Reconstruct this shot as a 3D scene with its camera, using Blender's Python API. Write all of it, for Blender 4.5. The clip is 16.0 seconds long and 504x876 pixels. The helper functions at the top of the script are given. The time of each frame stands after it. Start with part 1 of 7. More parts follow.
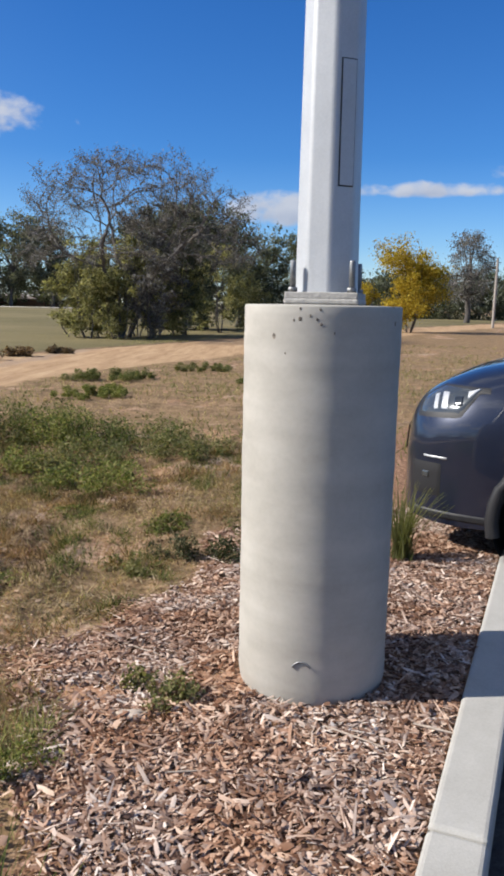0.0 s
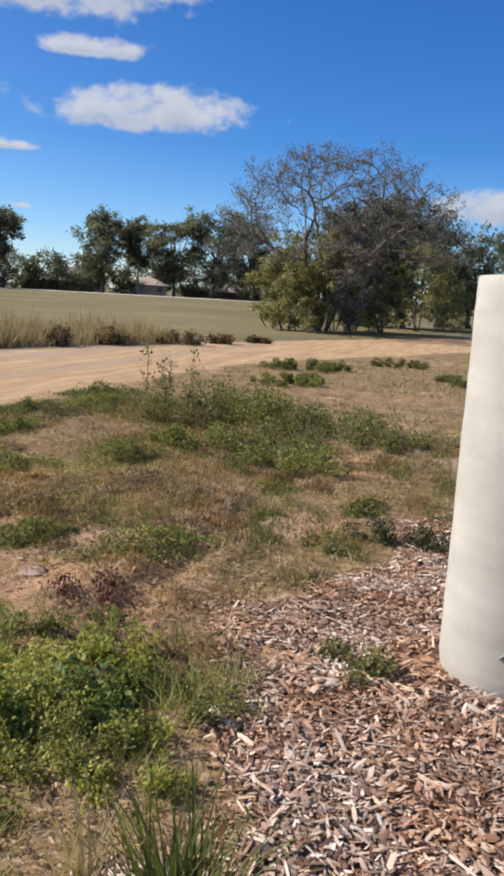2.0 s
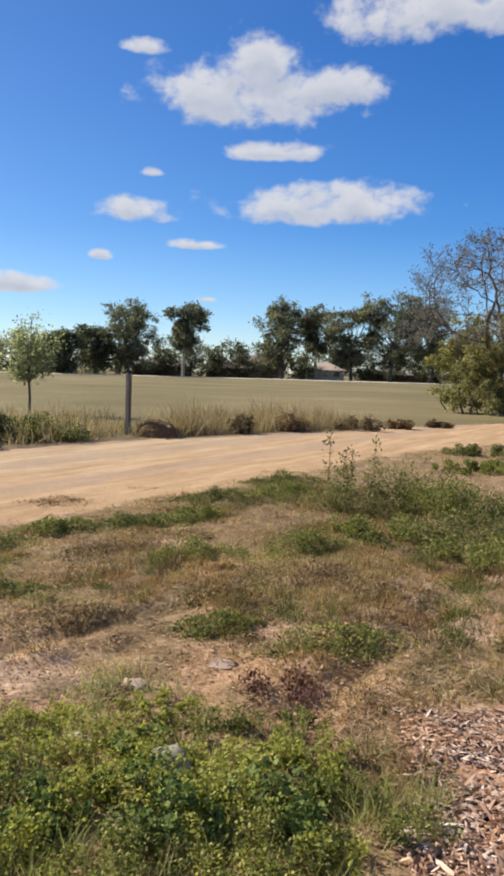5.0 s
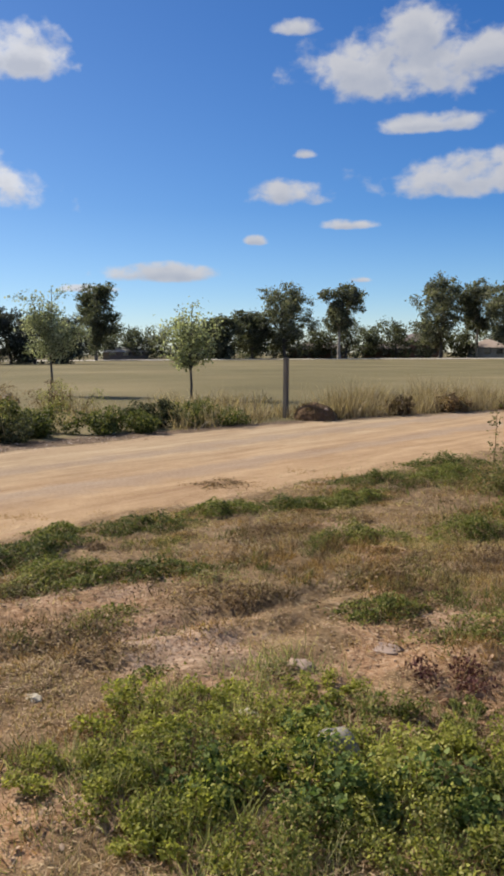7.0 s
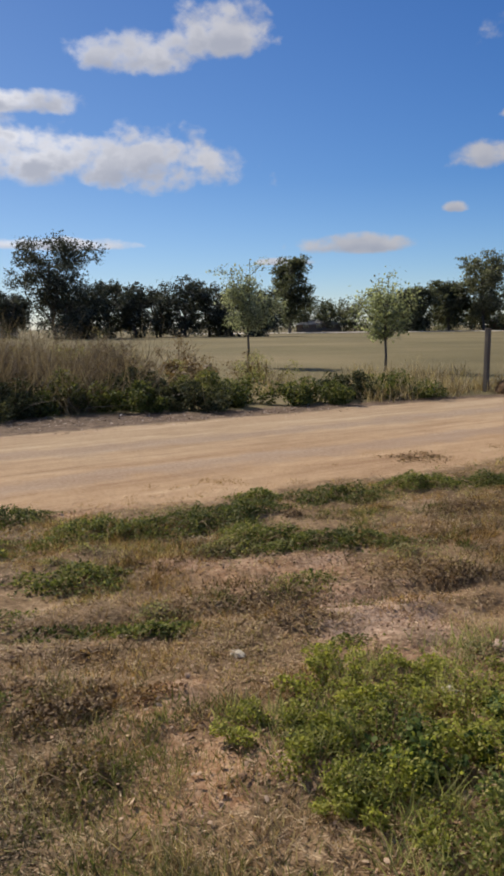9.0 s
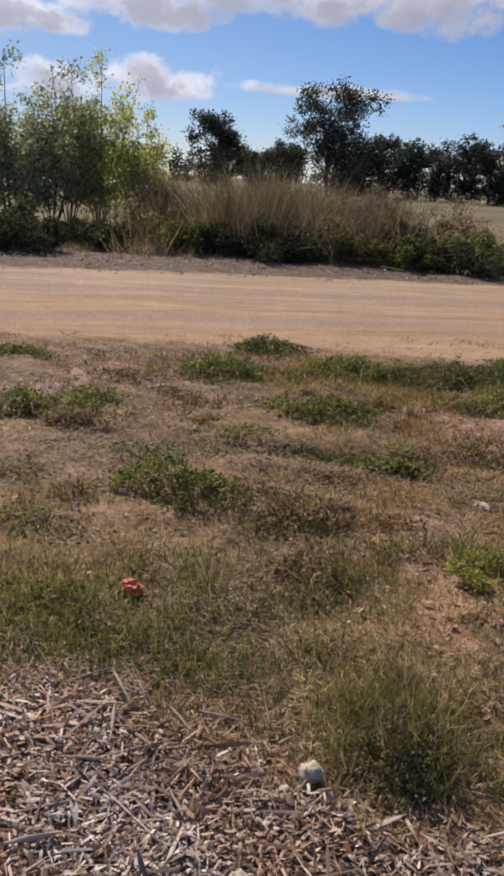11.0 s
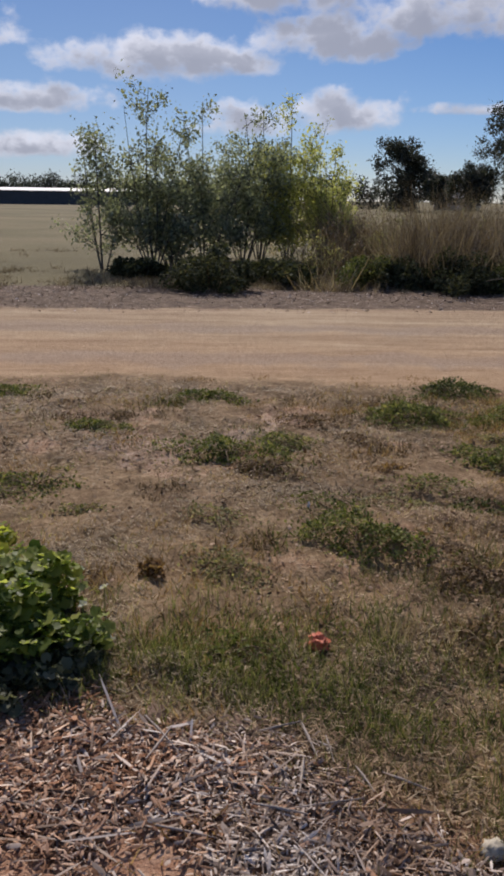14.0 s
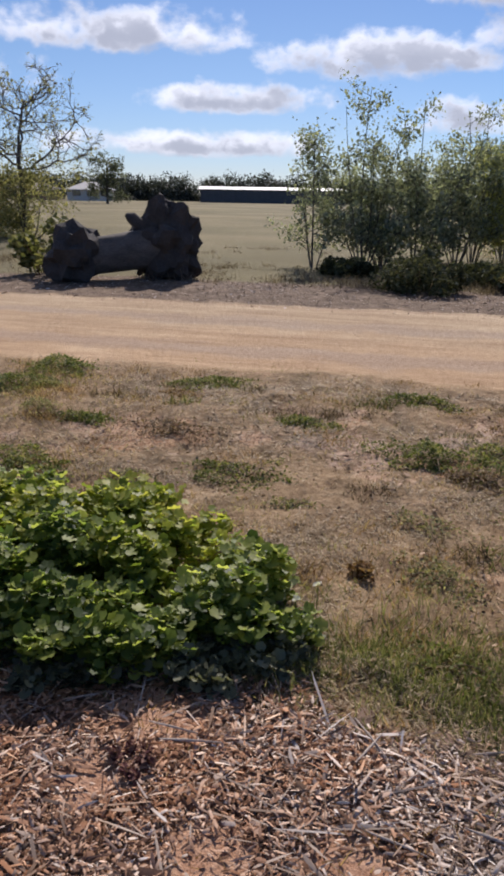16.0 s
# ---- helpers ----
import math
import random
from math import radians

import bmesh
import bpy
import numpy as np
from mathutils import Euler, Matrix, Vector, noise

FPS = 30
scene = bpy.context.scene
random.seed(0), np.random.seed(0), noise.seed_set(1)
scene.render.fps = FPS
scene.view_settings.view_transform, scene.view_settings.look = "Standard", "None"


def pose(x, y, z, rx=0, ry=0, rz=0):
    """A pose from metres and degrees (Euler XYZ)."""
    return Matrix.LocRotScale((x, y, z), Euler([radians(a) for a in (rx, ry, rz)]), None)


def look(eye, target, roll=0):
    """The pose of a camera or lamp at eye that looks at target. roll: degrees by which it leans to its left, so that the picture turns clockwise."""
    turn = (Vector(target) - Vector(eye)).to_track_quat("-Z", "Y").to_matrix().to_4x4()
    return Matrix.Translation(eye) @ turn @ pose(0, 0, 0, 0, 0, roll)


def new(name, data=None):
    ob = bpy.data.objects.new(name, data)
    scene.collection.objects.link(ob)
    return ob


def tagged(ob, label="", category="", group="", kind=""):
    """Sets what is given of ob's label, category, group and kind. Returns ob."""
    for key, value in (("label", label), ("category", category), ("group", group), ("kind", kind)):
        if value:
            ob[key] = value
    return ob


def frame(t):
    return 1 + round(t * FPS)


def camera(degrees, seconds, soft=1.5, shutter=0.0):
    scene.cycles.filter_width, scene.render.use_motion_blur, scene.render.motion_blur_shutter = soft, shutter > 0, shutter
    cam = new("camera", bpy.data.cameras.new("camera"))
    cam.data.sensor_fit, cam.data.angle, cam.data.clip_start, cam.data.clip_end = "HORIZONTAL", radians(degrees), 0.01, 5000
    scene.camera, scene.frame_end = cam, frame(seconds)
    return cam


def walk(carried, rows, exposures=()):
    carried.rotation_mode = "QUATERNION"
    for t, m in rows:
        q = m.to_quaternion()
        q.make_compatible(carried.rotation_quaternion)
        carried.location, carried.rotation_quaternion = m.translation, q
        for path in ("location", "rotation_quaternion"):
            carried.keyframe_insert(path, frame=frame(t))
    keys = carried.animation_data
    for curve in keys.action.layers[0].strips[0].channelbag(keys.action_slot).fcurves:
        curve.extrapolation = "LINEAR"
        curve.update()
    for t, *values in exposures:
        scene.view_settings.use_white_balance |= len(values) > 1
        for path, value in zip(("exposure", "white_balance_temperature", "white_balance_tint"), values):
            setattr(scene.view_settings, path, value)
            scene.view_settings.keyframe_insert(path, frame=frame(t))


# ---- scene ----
import collections

cam = camera(36.2, 16.0, soft=3.3)
PATH = [
    (0, (0.384, 0.371, 1.418), (0.284, 2.339, 1.077), 1.1),
    (0.5, (0.351, 0.356, 1.389), (0.144, 2.314, 1.036), 2.5),
    (1, (0.324, 0.372, 1.33), (-0.013, 2.305, 0.944), 3.4),
    (1.5, (0.297, 0.362, 1.306), (-0.17, 2.264, 0.904), 3.5),
    (2, (0.274, 0.361, 1.31), (-0.293, 2.244, 0.947), 3.2),
    (2.5, (0.281, 0.343, 1.351), (-0.361, 2.216, 1.066), 2.4),
    (3, (0.272, 0.334, 1.372), (-0.419, 2.197, 1.148), 1.8),
    (3.5, (0.277, 0.326, 1.382), (-0.45, 2.178, 1.178), 1.4),
    (4, (0.274, 0.323, 1.382), (-0.514, 2.15, 1.182), 1.2),
    (4.5, (0.262, 0.304, 1.389), (-0.63, 2.084, 1.197), 1.3),
    (4.7, (0.241, 0.307, 1.384), (-0.699, 2.063, 1.201), 1.5),
    (6.8, (0.225, 0.293, 1.389), (-1.056, 1.816, 1.193), -0.3),
    (7, (0.21, 0.298, 1.386), (-1.115, 1.78, 1.167), -0.3),
    (7.5, (0.242, 0.306, 1.364), (-1.21, 1.654, 1.093), -1.2),
    (8, (0.269, 0.292, 1.365), (-1.289, 1.508, 1.059), -1.6),
    (8.2, (0.259, 0.277, 1.365), (-1.315, 1.473, 1.062), -1.5),
    (10.3, (-0.005, 0.267, 1.291), (-1.791, 1.061, 0.866), 2.4),
    (10.5, (0.007, 0.254, 1.257), (-1.796, 0.974, 0.775), 3.0),
    (11, (0.067, 0.234, 1.187), (-1.757, 0.755, 0.552), 4.1),
    (11.5, (0.128, 0.238, 1.155), (-1.691, 0.591, 0.402), 4.1),
    (12, (0.146, 0.243, 1.165), (-1.683, 0.516, 0.402), 2.9),
    (12.5, (0.159, 0.244, 1.204), (-1.699, 0.487, 0.506), 1.5),
    (13, (0.162, 0.251, 1.279), (-1.724, 0.496, 0.661), 0.4),
    (13.5, (0.159, 0.231, 1.328), (-1.746, 0.44, 0.756), 0.3),
    (14, (0.149, 0.194, 1.337), (-1.761, 0.253, 0.747), 0.7),
    (14.5, (0.138, 0.123, 1.33), (-1.758, -0.02, 0.708), 1.1),
    (15, (0.143, 0.093, 1.329), (-1.73, -0.208, 0.697), 1.4),
    (15.5, (0.157, 0.085, 1.339), (-1.707, -0.301, 0.724), 1.4),
    (16, (0.155, 0.08, 1.343), (-1.706, -0.345, 0.745), 1.0),
]
# the phone's exposure falls as it turns towards the sun, and its white balance cools
EXPOSURE = [(0.0, 0.5, 5950, 10), (1.5, 0.54, 6020, 10), (2.2, 0.56, 6060, 10), (3.2, 0.69, 6150, 10), (4.5, 0.69, 6320, 10), (7.0, 0.42, 6400, 10), (8.2, 0.3, 6400, 10), (10.5, -0.12, 6250, 19), (11.0, 0.05, 6250, 19), (11.5, 0.27, 6150, 18), (12.0, 0.62, 6100, 18), (12.5, 0.42, 6150, 20), (13.0, 0.02, 6150, 18), (14.0, -0.24, 6000, 17), (14.5, -0.24, 5950, 17), (15.0, 0.08, 5950, 17), (16.0, 0.17, 5980, 17)]
walk(cam, [(t, look(eye, target, roll)) for t, eye, target, roll in PATH], EXPOSURE)

# ---- light ----
SUN_YAW, SUN_EL = 97.0, 37.0  # degrees to the left of +y, and above the horizon
sun = new("sun", bpy.data.lights.new("sun", "SUN"))
sun.data.energy, sun.data.angle, sun.data.color = 5.0, radians(0.55), (1.0, 0.9, 0.76)
sun_way = Vector((-math.sin(radians(SUN_YAW)) * math.cos(radians(SUN_EL)), math.cos(radians(SUN_YAW)) * math.cos(radians(SUN_EL)), math.sin(radians(SUN_EL))))
sun.matrix_world = look(sun_way * 50, (0, 0, 0))

world = bpy.data.worlds.new("world")
scene.world = world
world.use_nodes = True
wt = world.node_tree
wt.nodes.clear()


def wire(tree, kind, inputs=(), operation=None, interpolation=None, attribute=None):
    """A node with its inputs set; an input may be a value or another node's socket."""
    n = tree.nodes.new(kind)
    if operation:
        n.operation = operation
    if interpolation:
        n.interpolation_type = interpolation
    if attribute:
        n.attribute_name = attribute
    for k, v in dict(inputs).items():
        if isinstance(v, bpy.types.NodeSocket):
            tree.links.new(v, n.inputs[k])
        else:
            n.inputs[k].default_value = v
    return n


def sums(tree, op, a, b=0.0, c=0.0):
    return wire(tree, "ShaderNodeMath", {0: a, 1: b, 2: c}, operation=op).outputs[0]


def ramp(tree, fac, stops, mode="LINEAR"):
    n = wire(tree, "ShaderNodeValToRGB", {0: fac})
    n.color_ramp.interpolation = mode
    while len(n.color_ramp.elements) < len(stops):
        n.color_ramp.elements.new(0.5)
    for e, (p, c) in zip(n.color_ramp.elements, stops):
        e.position, e.color = p, (*c, 1) if len(c) == 3 else c
    return n.outputs[0]


def mixed(tree, fac, a, b, blend="MIX"):
    n = tree.nodes.new("ShaderNodeMix")
    n.data_type, n.blend_type = "RGBA", blend
    for key, v in ((0, fac), (6, a), (7, b)):
        if isinstance(v, bpy.types.NodeSocket):
            tree.links.new(v, n.inputs[key])
        else:
            n.inputs[key].default_value = v if key == 0 or len(v) == 4 else (*v, 1)
    return n.outputs[2]


sky = wire(wt, "ShaderNodeTexSky")
sky.sky_type, sky.sun_disc, sky.sun_elevation, sky.sun_rotation = "NISHITA", False, radians(SUN_EL), radians(360 - SUN_YAW)
sky.altitude, sky.air_density, sky.dust_density, sky.ozone_density = 150.0, 1.0, 0.1, 4.0
way = wire(wt, "ShaderNodeTexCoord").outputs["Generated"]
xyz = wire(wt, "ShaderNodeSeparateXYZ", {0: way})
AZ = sums(wt, "MULTIPLY", sums(wt, "ARCTAN2", sums(wt, "MULTIPLY", xyz.outputs[0], -1.0), xyz.outputs[1]), 57.2958)
EL = sums(wt, "MULTIPLY", sums(wt, "ARCSINE", xyz.outputs[2]), 57.2958)
flat = wire(wt, "ShaderNodeCombineXYZ", {0: AZ, 1: sums(wt, "MULTIPLY", EL, 1.35), 2: 3.7}).outputs[0]
puff = wire(wt, "ShaderNodeTexNoise", {"Vector": flat, "Scale": 0.36, "Detail": 6.0, "Roughness": 0.48, "Distortion": 0.15}).outputs["Fac"]
broad = wire(wt, "ShaderNodeTexNoise", {"Vector": flat, "Scale": 0.13, "Detail": 3.0, "Roughness": 0.5}).outputs["Fac"]
# Clouds: azimuth to the left, elevation, half width and half height in degrees.
CLOUDS_EAST = [(25, 11.7, 8.6, 1.9), (31.5, 18.6, 7.5, 3.0), (30.5, 21.0, 3.2, 2.6), (25, 19.3, 3.8, 1.6), (28.4, 15.4, 4.2, 0.9), (17.5, 23.8, 8.5, 2.8), (38.9, 11.1, 3.5, 1.2),
               (34.6, 9.0, 1.9, 0.5), (41.5, 8.0, 0.9, 0.5), (38, 13.8, 0.9, 0.45), (38.5, 21.6, 1.7, 0.7), (48.5, 5.6, 5.4, 0.9), (53.5, 4.6, 2.2, 0.4),
               (-9, 7.9, 6.5, 0.7), (2, 6.4, 3.6, 1.5), (-22, 9, 8, 1.2), (34, 5.2, 1.0, 0.3)]
CLOUDS_NORTH = [(63, 11.0, 7.5, 2.7), (57.9, 19.3, 4.0, 2.4), (64.4, 18, 4.7, 2.0), (75, 11.3, 9.5, 2.9), (86, 12.8, 7, 2.6), (71.8, 14.8, 5.2, 1.0), (82.2, 5.3, 4.2, 1.9),
                (71, 5.8, 6.5, 0.6), (94, 8.7, 8.0, 2.0), (83, 10.0, 6.5, 2.3), (104, 6.1, 7.0, 1.3), (107, 3.2, 10, 1.2), (112.5, 10, 8.5, 2.0), (88, 4.9, 5.0, 1.5),
                (125, 7, 9, 2), (140, 14, 12, 3.5), (100, 17, 14, 3.5), (122, 20, 10, 3)]
body, shade = None, None
for a, e, w, h in CLOUDS_EAST + CLOUDS_NORTH:
    u = sums(wt, "DIVIDE", sums(wt, "SUBTRACT", AZ, float(a)), float(w))
    v = sums(wt, "DIVIDE", sums(wt, "SUBTRACT", EL, float(e)), float(h))
    v = sums(wt, "MULTIPLY", v, sums(wt, "MULTIPLY_ADD", sums(wt, "LESS_THAN", v, 0.0), 0.8, 1.0))
    r = sums(wt, "SUBTRACT", 1.0, sums(wt, "MULTIPLY_ADD", u, u, sums(wt, "MULTIPLY", v, v)))
    r = sums(wt, "MAXIMUM", r, -1.5)
    low = sums(wt, "ADD", v, 0.75)
    under = sums(wt, "MAXIMUM", sums(wt, "SUBTRACT", 1.0, sums(wt, "MULTIPLY_ADD", u, u, sums(wt, "MULTIPLY", low, low))), -1.5)
    body = r if body is None else sums(wt, "SMOOTH_MAX", body, r, 0.15)
    shade = under if shade is None else sums(wt, "MAXIMUM", shade, under)
curl = wire(wt, "ShaderNodeTexNoise", {"Vector": flat, "Scale": 1.15, "Detail": 4.0, "Roughness": 0.5, "Distortion": 0.3}).outputs["Fac"]
edge = sums(wt, "MULTIPLY_ADD", sums(wt, "SUBTRACT", curl, 0.5), 1.15, sums(wt, "MULTIPLY_ADD", sums(wt, "SUBTRACT", puff, 0.5), 3.2, body))
# unseen broken cloud added overhead and round the rest of the sky, to whiten the fill light
round_sky = wire(wt, "ShaderNodeTexNoise", {"Vector": wire(wt, "ShaderNodeVectorMath", {0: way, 1: (1.0, 1.0, 1.7)}, operation="MULTIPLY").outputs[0], "Scale": 3.1, "Detail": 6.0, "Roughness": 0.5, "Distortion": 0.2}).outputs["Fac"]
beyond = sums(wt, "MAXIMUM", wire(wt, "ShaderNodeMapRange", {0: EL, 1: 31.0, 2: 42.0}).outputs[0], wire(wt, "ShaderNodeMapRange", {0: sums(wt, "ABSOLUTE", sums(wt, "SUBTRACT", AZ, 55.0)), 1: 95.0, 2: 112.0}).outputs[0])
fill_cloud = sums(wt, "MULTIPLY_ADD", sums(wt, "SUBTRACT", round_sky, 0.5), 6.5, sums(wt, "MULTIPLY", sums(wt, "SUBTRACT", 1.0, beyond), -6.0))
edge = sums(wt, "MAXIMUM", edge, fill_cloud)
cover = wire(wt, "ShaderNodeMapRange", {0: edge, 1: -0.2, 2: 0.95}, interpolation="SMOOTHSTEP").outputs[0]
thick = wire(wt, "ShaderNodeMapRange", {0: sums(wt, "MULTIPLY_ADD", sums(wt, "SUBTRACT", broad, 0.5), 2.2, edge), 1: 0.45, 2: 1.35}, interpolation="SMOOTHSTEP").outputs[0]
toward = wire(wt, "ShaderNodeMapRange", {0: AZ, 1: 50.0, 2: 85.0}).outputs[0]
# the billows shade what lies below them
over = wire(wt, "ShaderNodeVectorMath", {0: flat, 1: (0.35, 1.1, 0.0)}, operation="ADD").outputs[0]
above = wire(wt, "ShaderNodeTexNoise", {"Vector": over, "Scale": 0.36, "Detail": 6.0, "Roughness": 0.48, "Distortion": 0.15}).outputs["Fac"]
fold = wire(wt, "ShaderNodeMapRange", {0: sums(wt, "SUBTRACT", above, puff), 1: -0.06, 2: 0.2}).outputs[0]
thick = sums(wt, "MULTIPLY", thick, sums(wt, "MULTIPLY_ADD", toward, 0.7, 0.3))
belly = wire(wt, "ShaderNodeMapRange", {0: sums(wt, "MULTIPLY_ADD", sums(wt, "SUBTRACT", puff, 0.5), 2.2, shade), 1: -0.1, 2: 1.0}, interpolation="SMOOTHSTEP").outputs[0]
thick = sums(wt, "MULTIPLY_ADD", belly, 0.5, sums(wt, "MULTIPLY", thick, 0.8))
thick = sums(wt, "SMOOTH_MIN", 1.0, sums(wt, "MULTIPLY_ADD", fold, 0.5, thick), 0.5)
cloud = mixed(wt, thick, mixed(wt, toward, (6.9, 6.85, 7.0), (13.6, 13.6, 13.7)), mixed(wt, toward, (4.6, 4.9, 5.7), (6.4, 6.6, 7.2)))
# clear dry air: deeper blue away from the sun, paler towards it and near the horizon
height = sums(wt, "DIVIDE", EL, 60.0)
near_sun = wire(wt, "ShaderNodeMapRange", {0: AZ, 1: 15.0, 2: 95.0}).outputs[0]
east = ramp(wt, height, [(0.0, (0.76, 0.79, 0.86)), (0.07, (0.5, 0.64, 0.8)), (0.17, (0.26, 0.48, 0.72)), (0.375, (0.19, 0.43, 0.71)), (1.0, (0.34, 0.48, 0.64))])
north = ramp(wt, height, [(0.0, (0.48, 0.52, 0.63)), (0.085, (0.51, 0.53, 0.6)), (0.15, (0.53, 0.54, 0.58)), (0.375, (0.5, 0.53, 0.6))])
tint = wire(wt, "ShaderNodeVectorMath", {0: mixed(wt, near_sun, east, north), 3: 1.75}, operation="SCALE").outputs[0]
tinted = mixed(wt, 1.0, sky.outputs[0], tint, "MULTIPLY")
tone = mixed(wt, sums(wt, "MULTIPLY", cover, 0.93), tinted, cloud)
wire(wt, "ShaderNodeOutputWorld", {0: wire(wt, "ShaderNodeBackground", {0: tone, 1: 0.068}).outputs[0]})


# ---- materials ----
def material(name):
    m = bpy.data.materials.new(name)
    m.use_nodes = True
    m.node_tree.nodes.clear()
    return m, m.node_tree


def finish(tree, shader):
    wire(tree, "ShaderNodeOutputMaterial", {0: shader})


def noise_fac(tree, scale, detail=4.0, rough=0.55, vec=None, stretch=None, distort=0.0):
    if vec is None:
        vec = wire(tree, "ShaderNodeNewGeometry").outputs["Position"]
    if stretch:
        vec = wire(tree, "ShaderNodeVectorMath", {0: vec, 1: stretch}, operation="MULTIPLY").outputs[0]
    return wire(tree, "ShaderNodeTexNoise", {"Vector": vec, "Scale": scale, "Detail": detail, "Roughness": rough, "Distortion": distort}).outputs["Fac"]


def bumped(tree, height, strength=0.3, distance=0.01):
    return wire(tree, "ShaderNodeBump", {"Height": height, "Strength": strength, "Distance": distance}).outputs[0]


def local(tree):
    return wire(tree, "ShaderNodeTexCoord").outputs["Object"]


def plain(name, dark, light, scale=8.0, rough=0.8, metal=0.0, bump=0.2, fine=60.0, stretch=None, island=0.0, coat=0.0, spec=0.5):
    """A surface with broad and fine variation between two colours, and fine relief."""
    m, t = material(name)
    vec = local(t)
    a = noise_fac(t, scale, 5.0, 0.6, vec, stretch)
    b = noise_fac(t, fine, 4.0, 0.6, vec, stretch)
    f = sums(t, "MULTIPLY_ADD", b, 0.45, sums(t, "MULTIPLY", a, 0.6))
    if island:
        g = wire(t, "ShaderNodeNewGeometry").outputs["Random Per Island"]
        f = sums(t, "MULTIPLY_ADD", sums(t, "SUBTRACT", g, 0.5), island, f)
    c = ramp(t, f, [(0.3, dark), (0.72, light)])
    s = wire(t, "ShaderNodeBsdfPrincipled", {"Base Color": c, "Roughness": sums(t, "MULTIPLY_ADD", b, 0.15, rough - 0.07), "Metallic": metal,
                                             "Specular IOR Level": spec, "Coat Weight": coat, "Normal": bumped(t, b, bump, 0.01)})
    finish(t, s.outputs[0])
    return m


def leafy(name, stops, through_light=0.35, rough=0.65, spec=0.15, cast=None):
    """Leaves, blades and chips: each takes its own colour from the ramp, and lets some light through."""
    m, t = material(name)
    geo = wire(t, "ShaderNodeNewGeometry")
    patch = noise_fac(t, 1.6, 2.0, 0.5, geo.outputs["Position"])
    f = sums(t, "MULTIPLY_ADD", sums(t, "SUBTRACT", patch, 0.5), 0.7, geo.outputs["Random Per Island"])
    c = ramp(t, f, stops)
    if cast:
        c = mixed(t, wire(t, "ShaderNodeMapRange", {0: noise_fac(t, 2.6, 3.0, 0.6, geo.outputs["Position"], None, 0.5), 1: 0.42, 2: 0.6}).outputs[0], c, mixed(t, 1.0, c, cast, "MULTIPLY"))
    s = wire(t, "ShaderNodeBsdfPrincipled", {"Base Color": c, "Roughness": rough, "Specular IOR Level": spec})
    if through_light:
        tr = wire(t, "ShaderNodeBsdfTranslucent", {0: mixed(t, 1.0, c, (1.15, 1.2, 0.7), "MULTIPLY")})
        s = wire(t, "ShaderNodeMixShader", {0: through_light, 1: s.outputs[0], 2: tr.outputs[0]})
    finish(t, s.outputs[0])
    return m


def step_mask(t, attr, wobble, lo=0.35, hi=0.65, amount=0.8):
    a = wire(t, "ShaderNodeAttribute", attribute=attr).outputs["Fac"]
    a = sums(t, "MULTIPLY_ADD", sums(t, "SUBTRACT", wobble, 0.5), amount, a)
    return wire(t, "ShaderNodeMapRange", {0: a, 1: lo, 2: hi}, interpolation="SMOOTHSTEP").outputs[0]


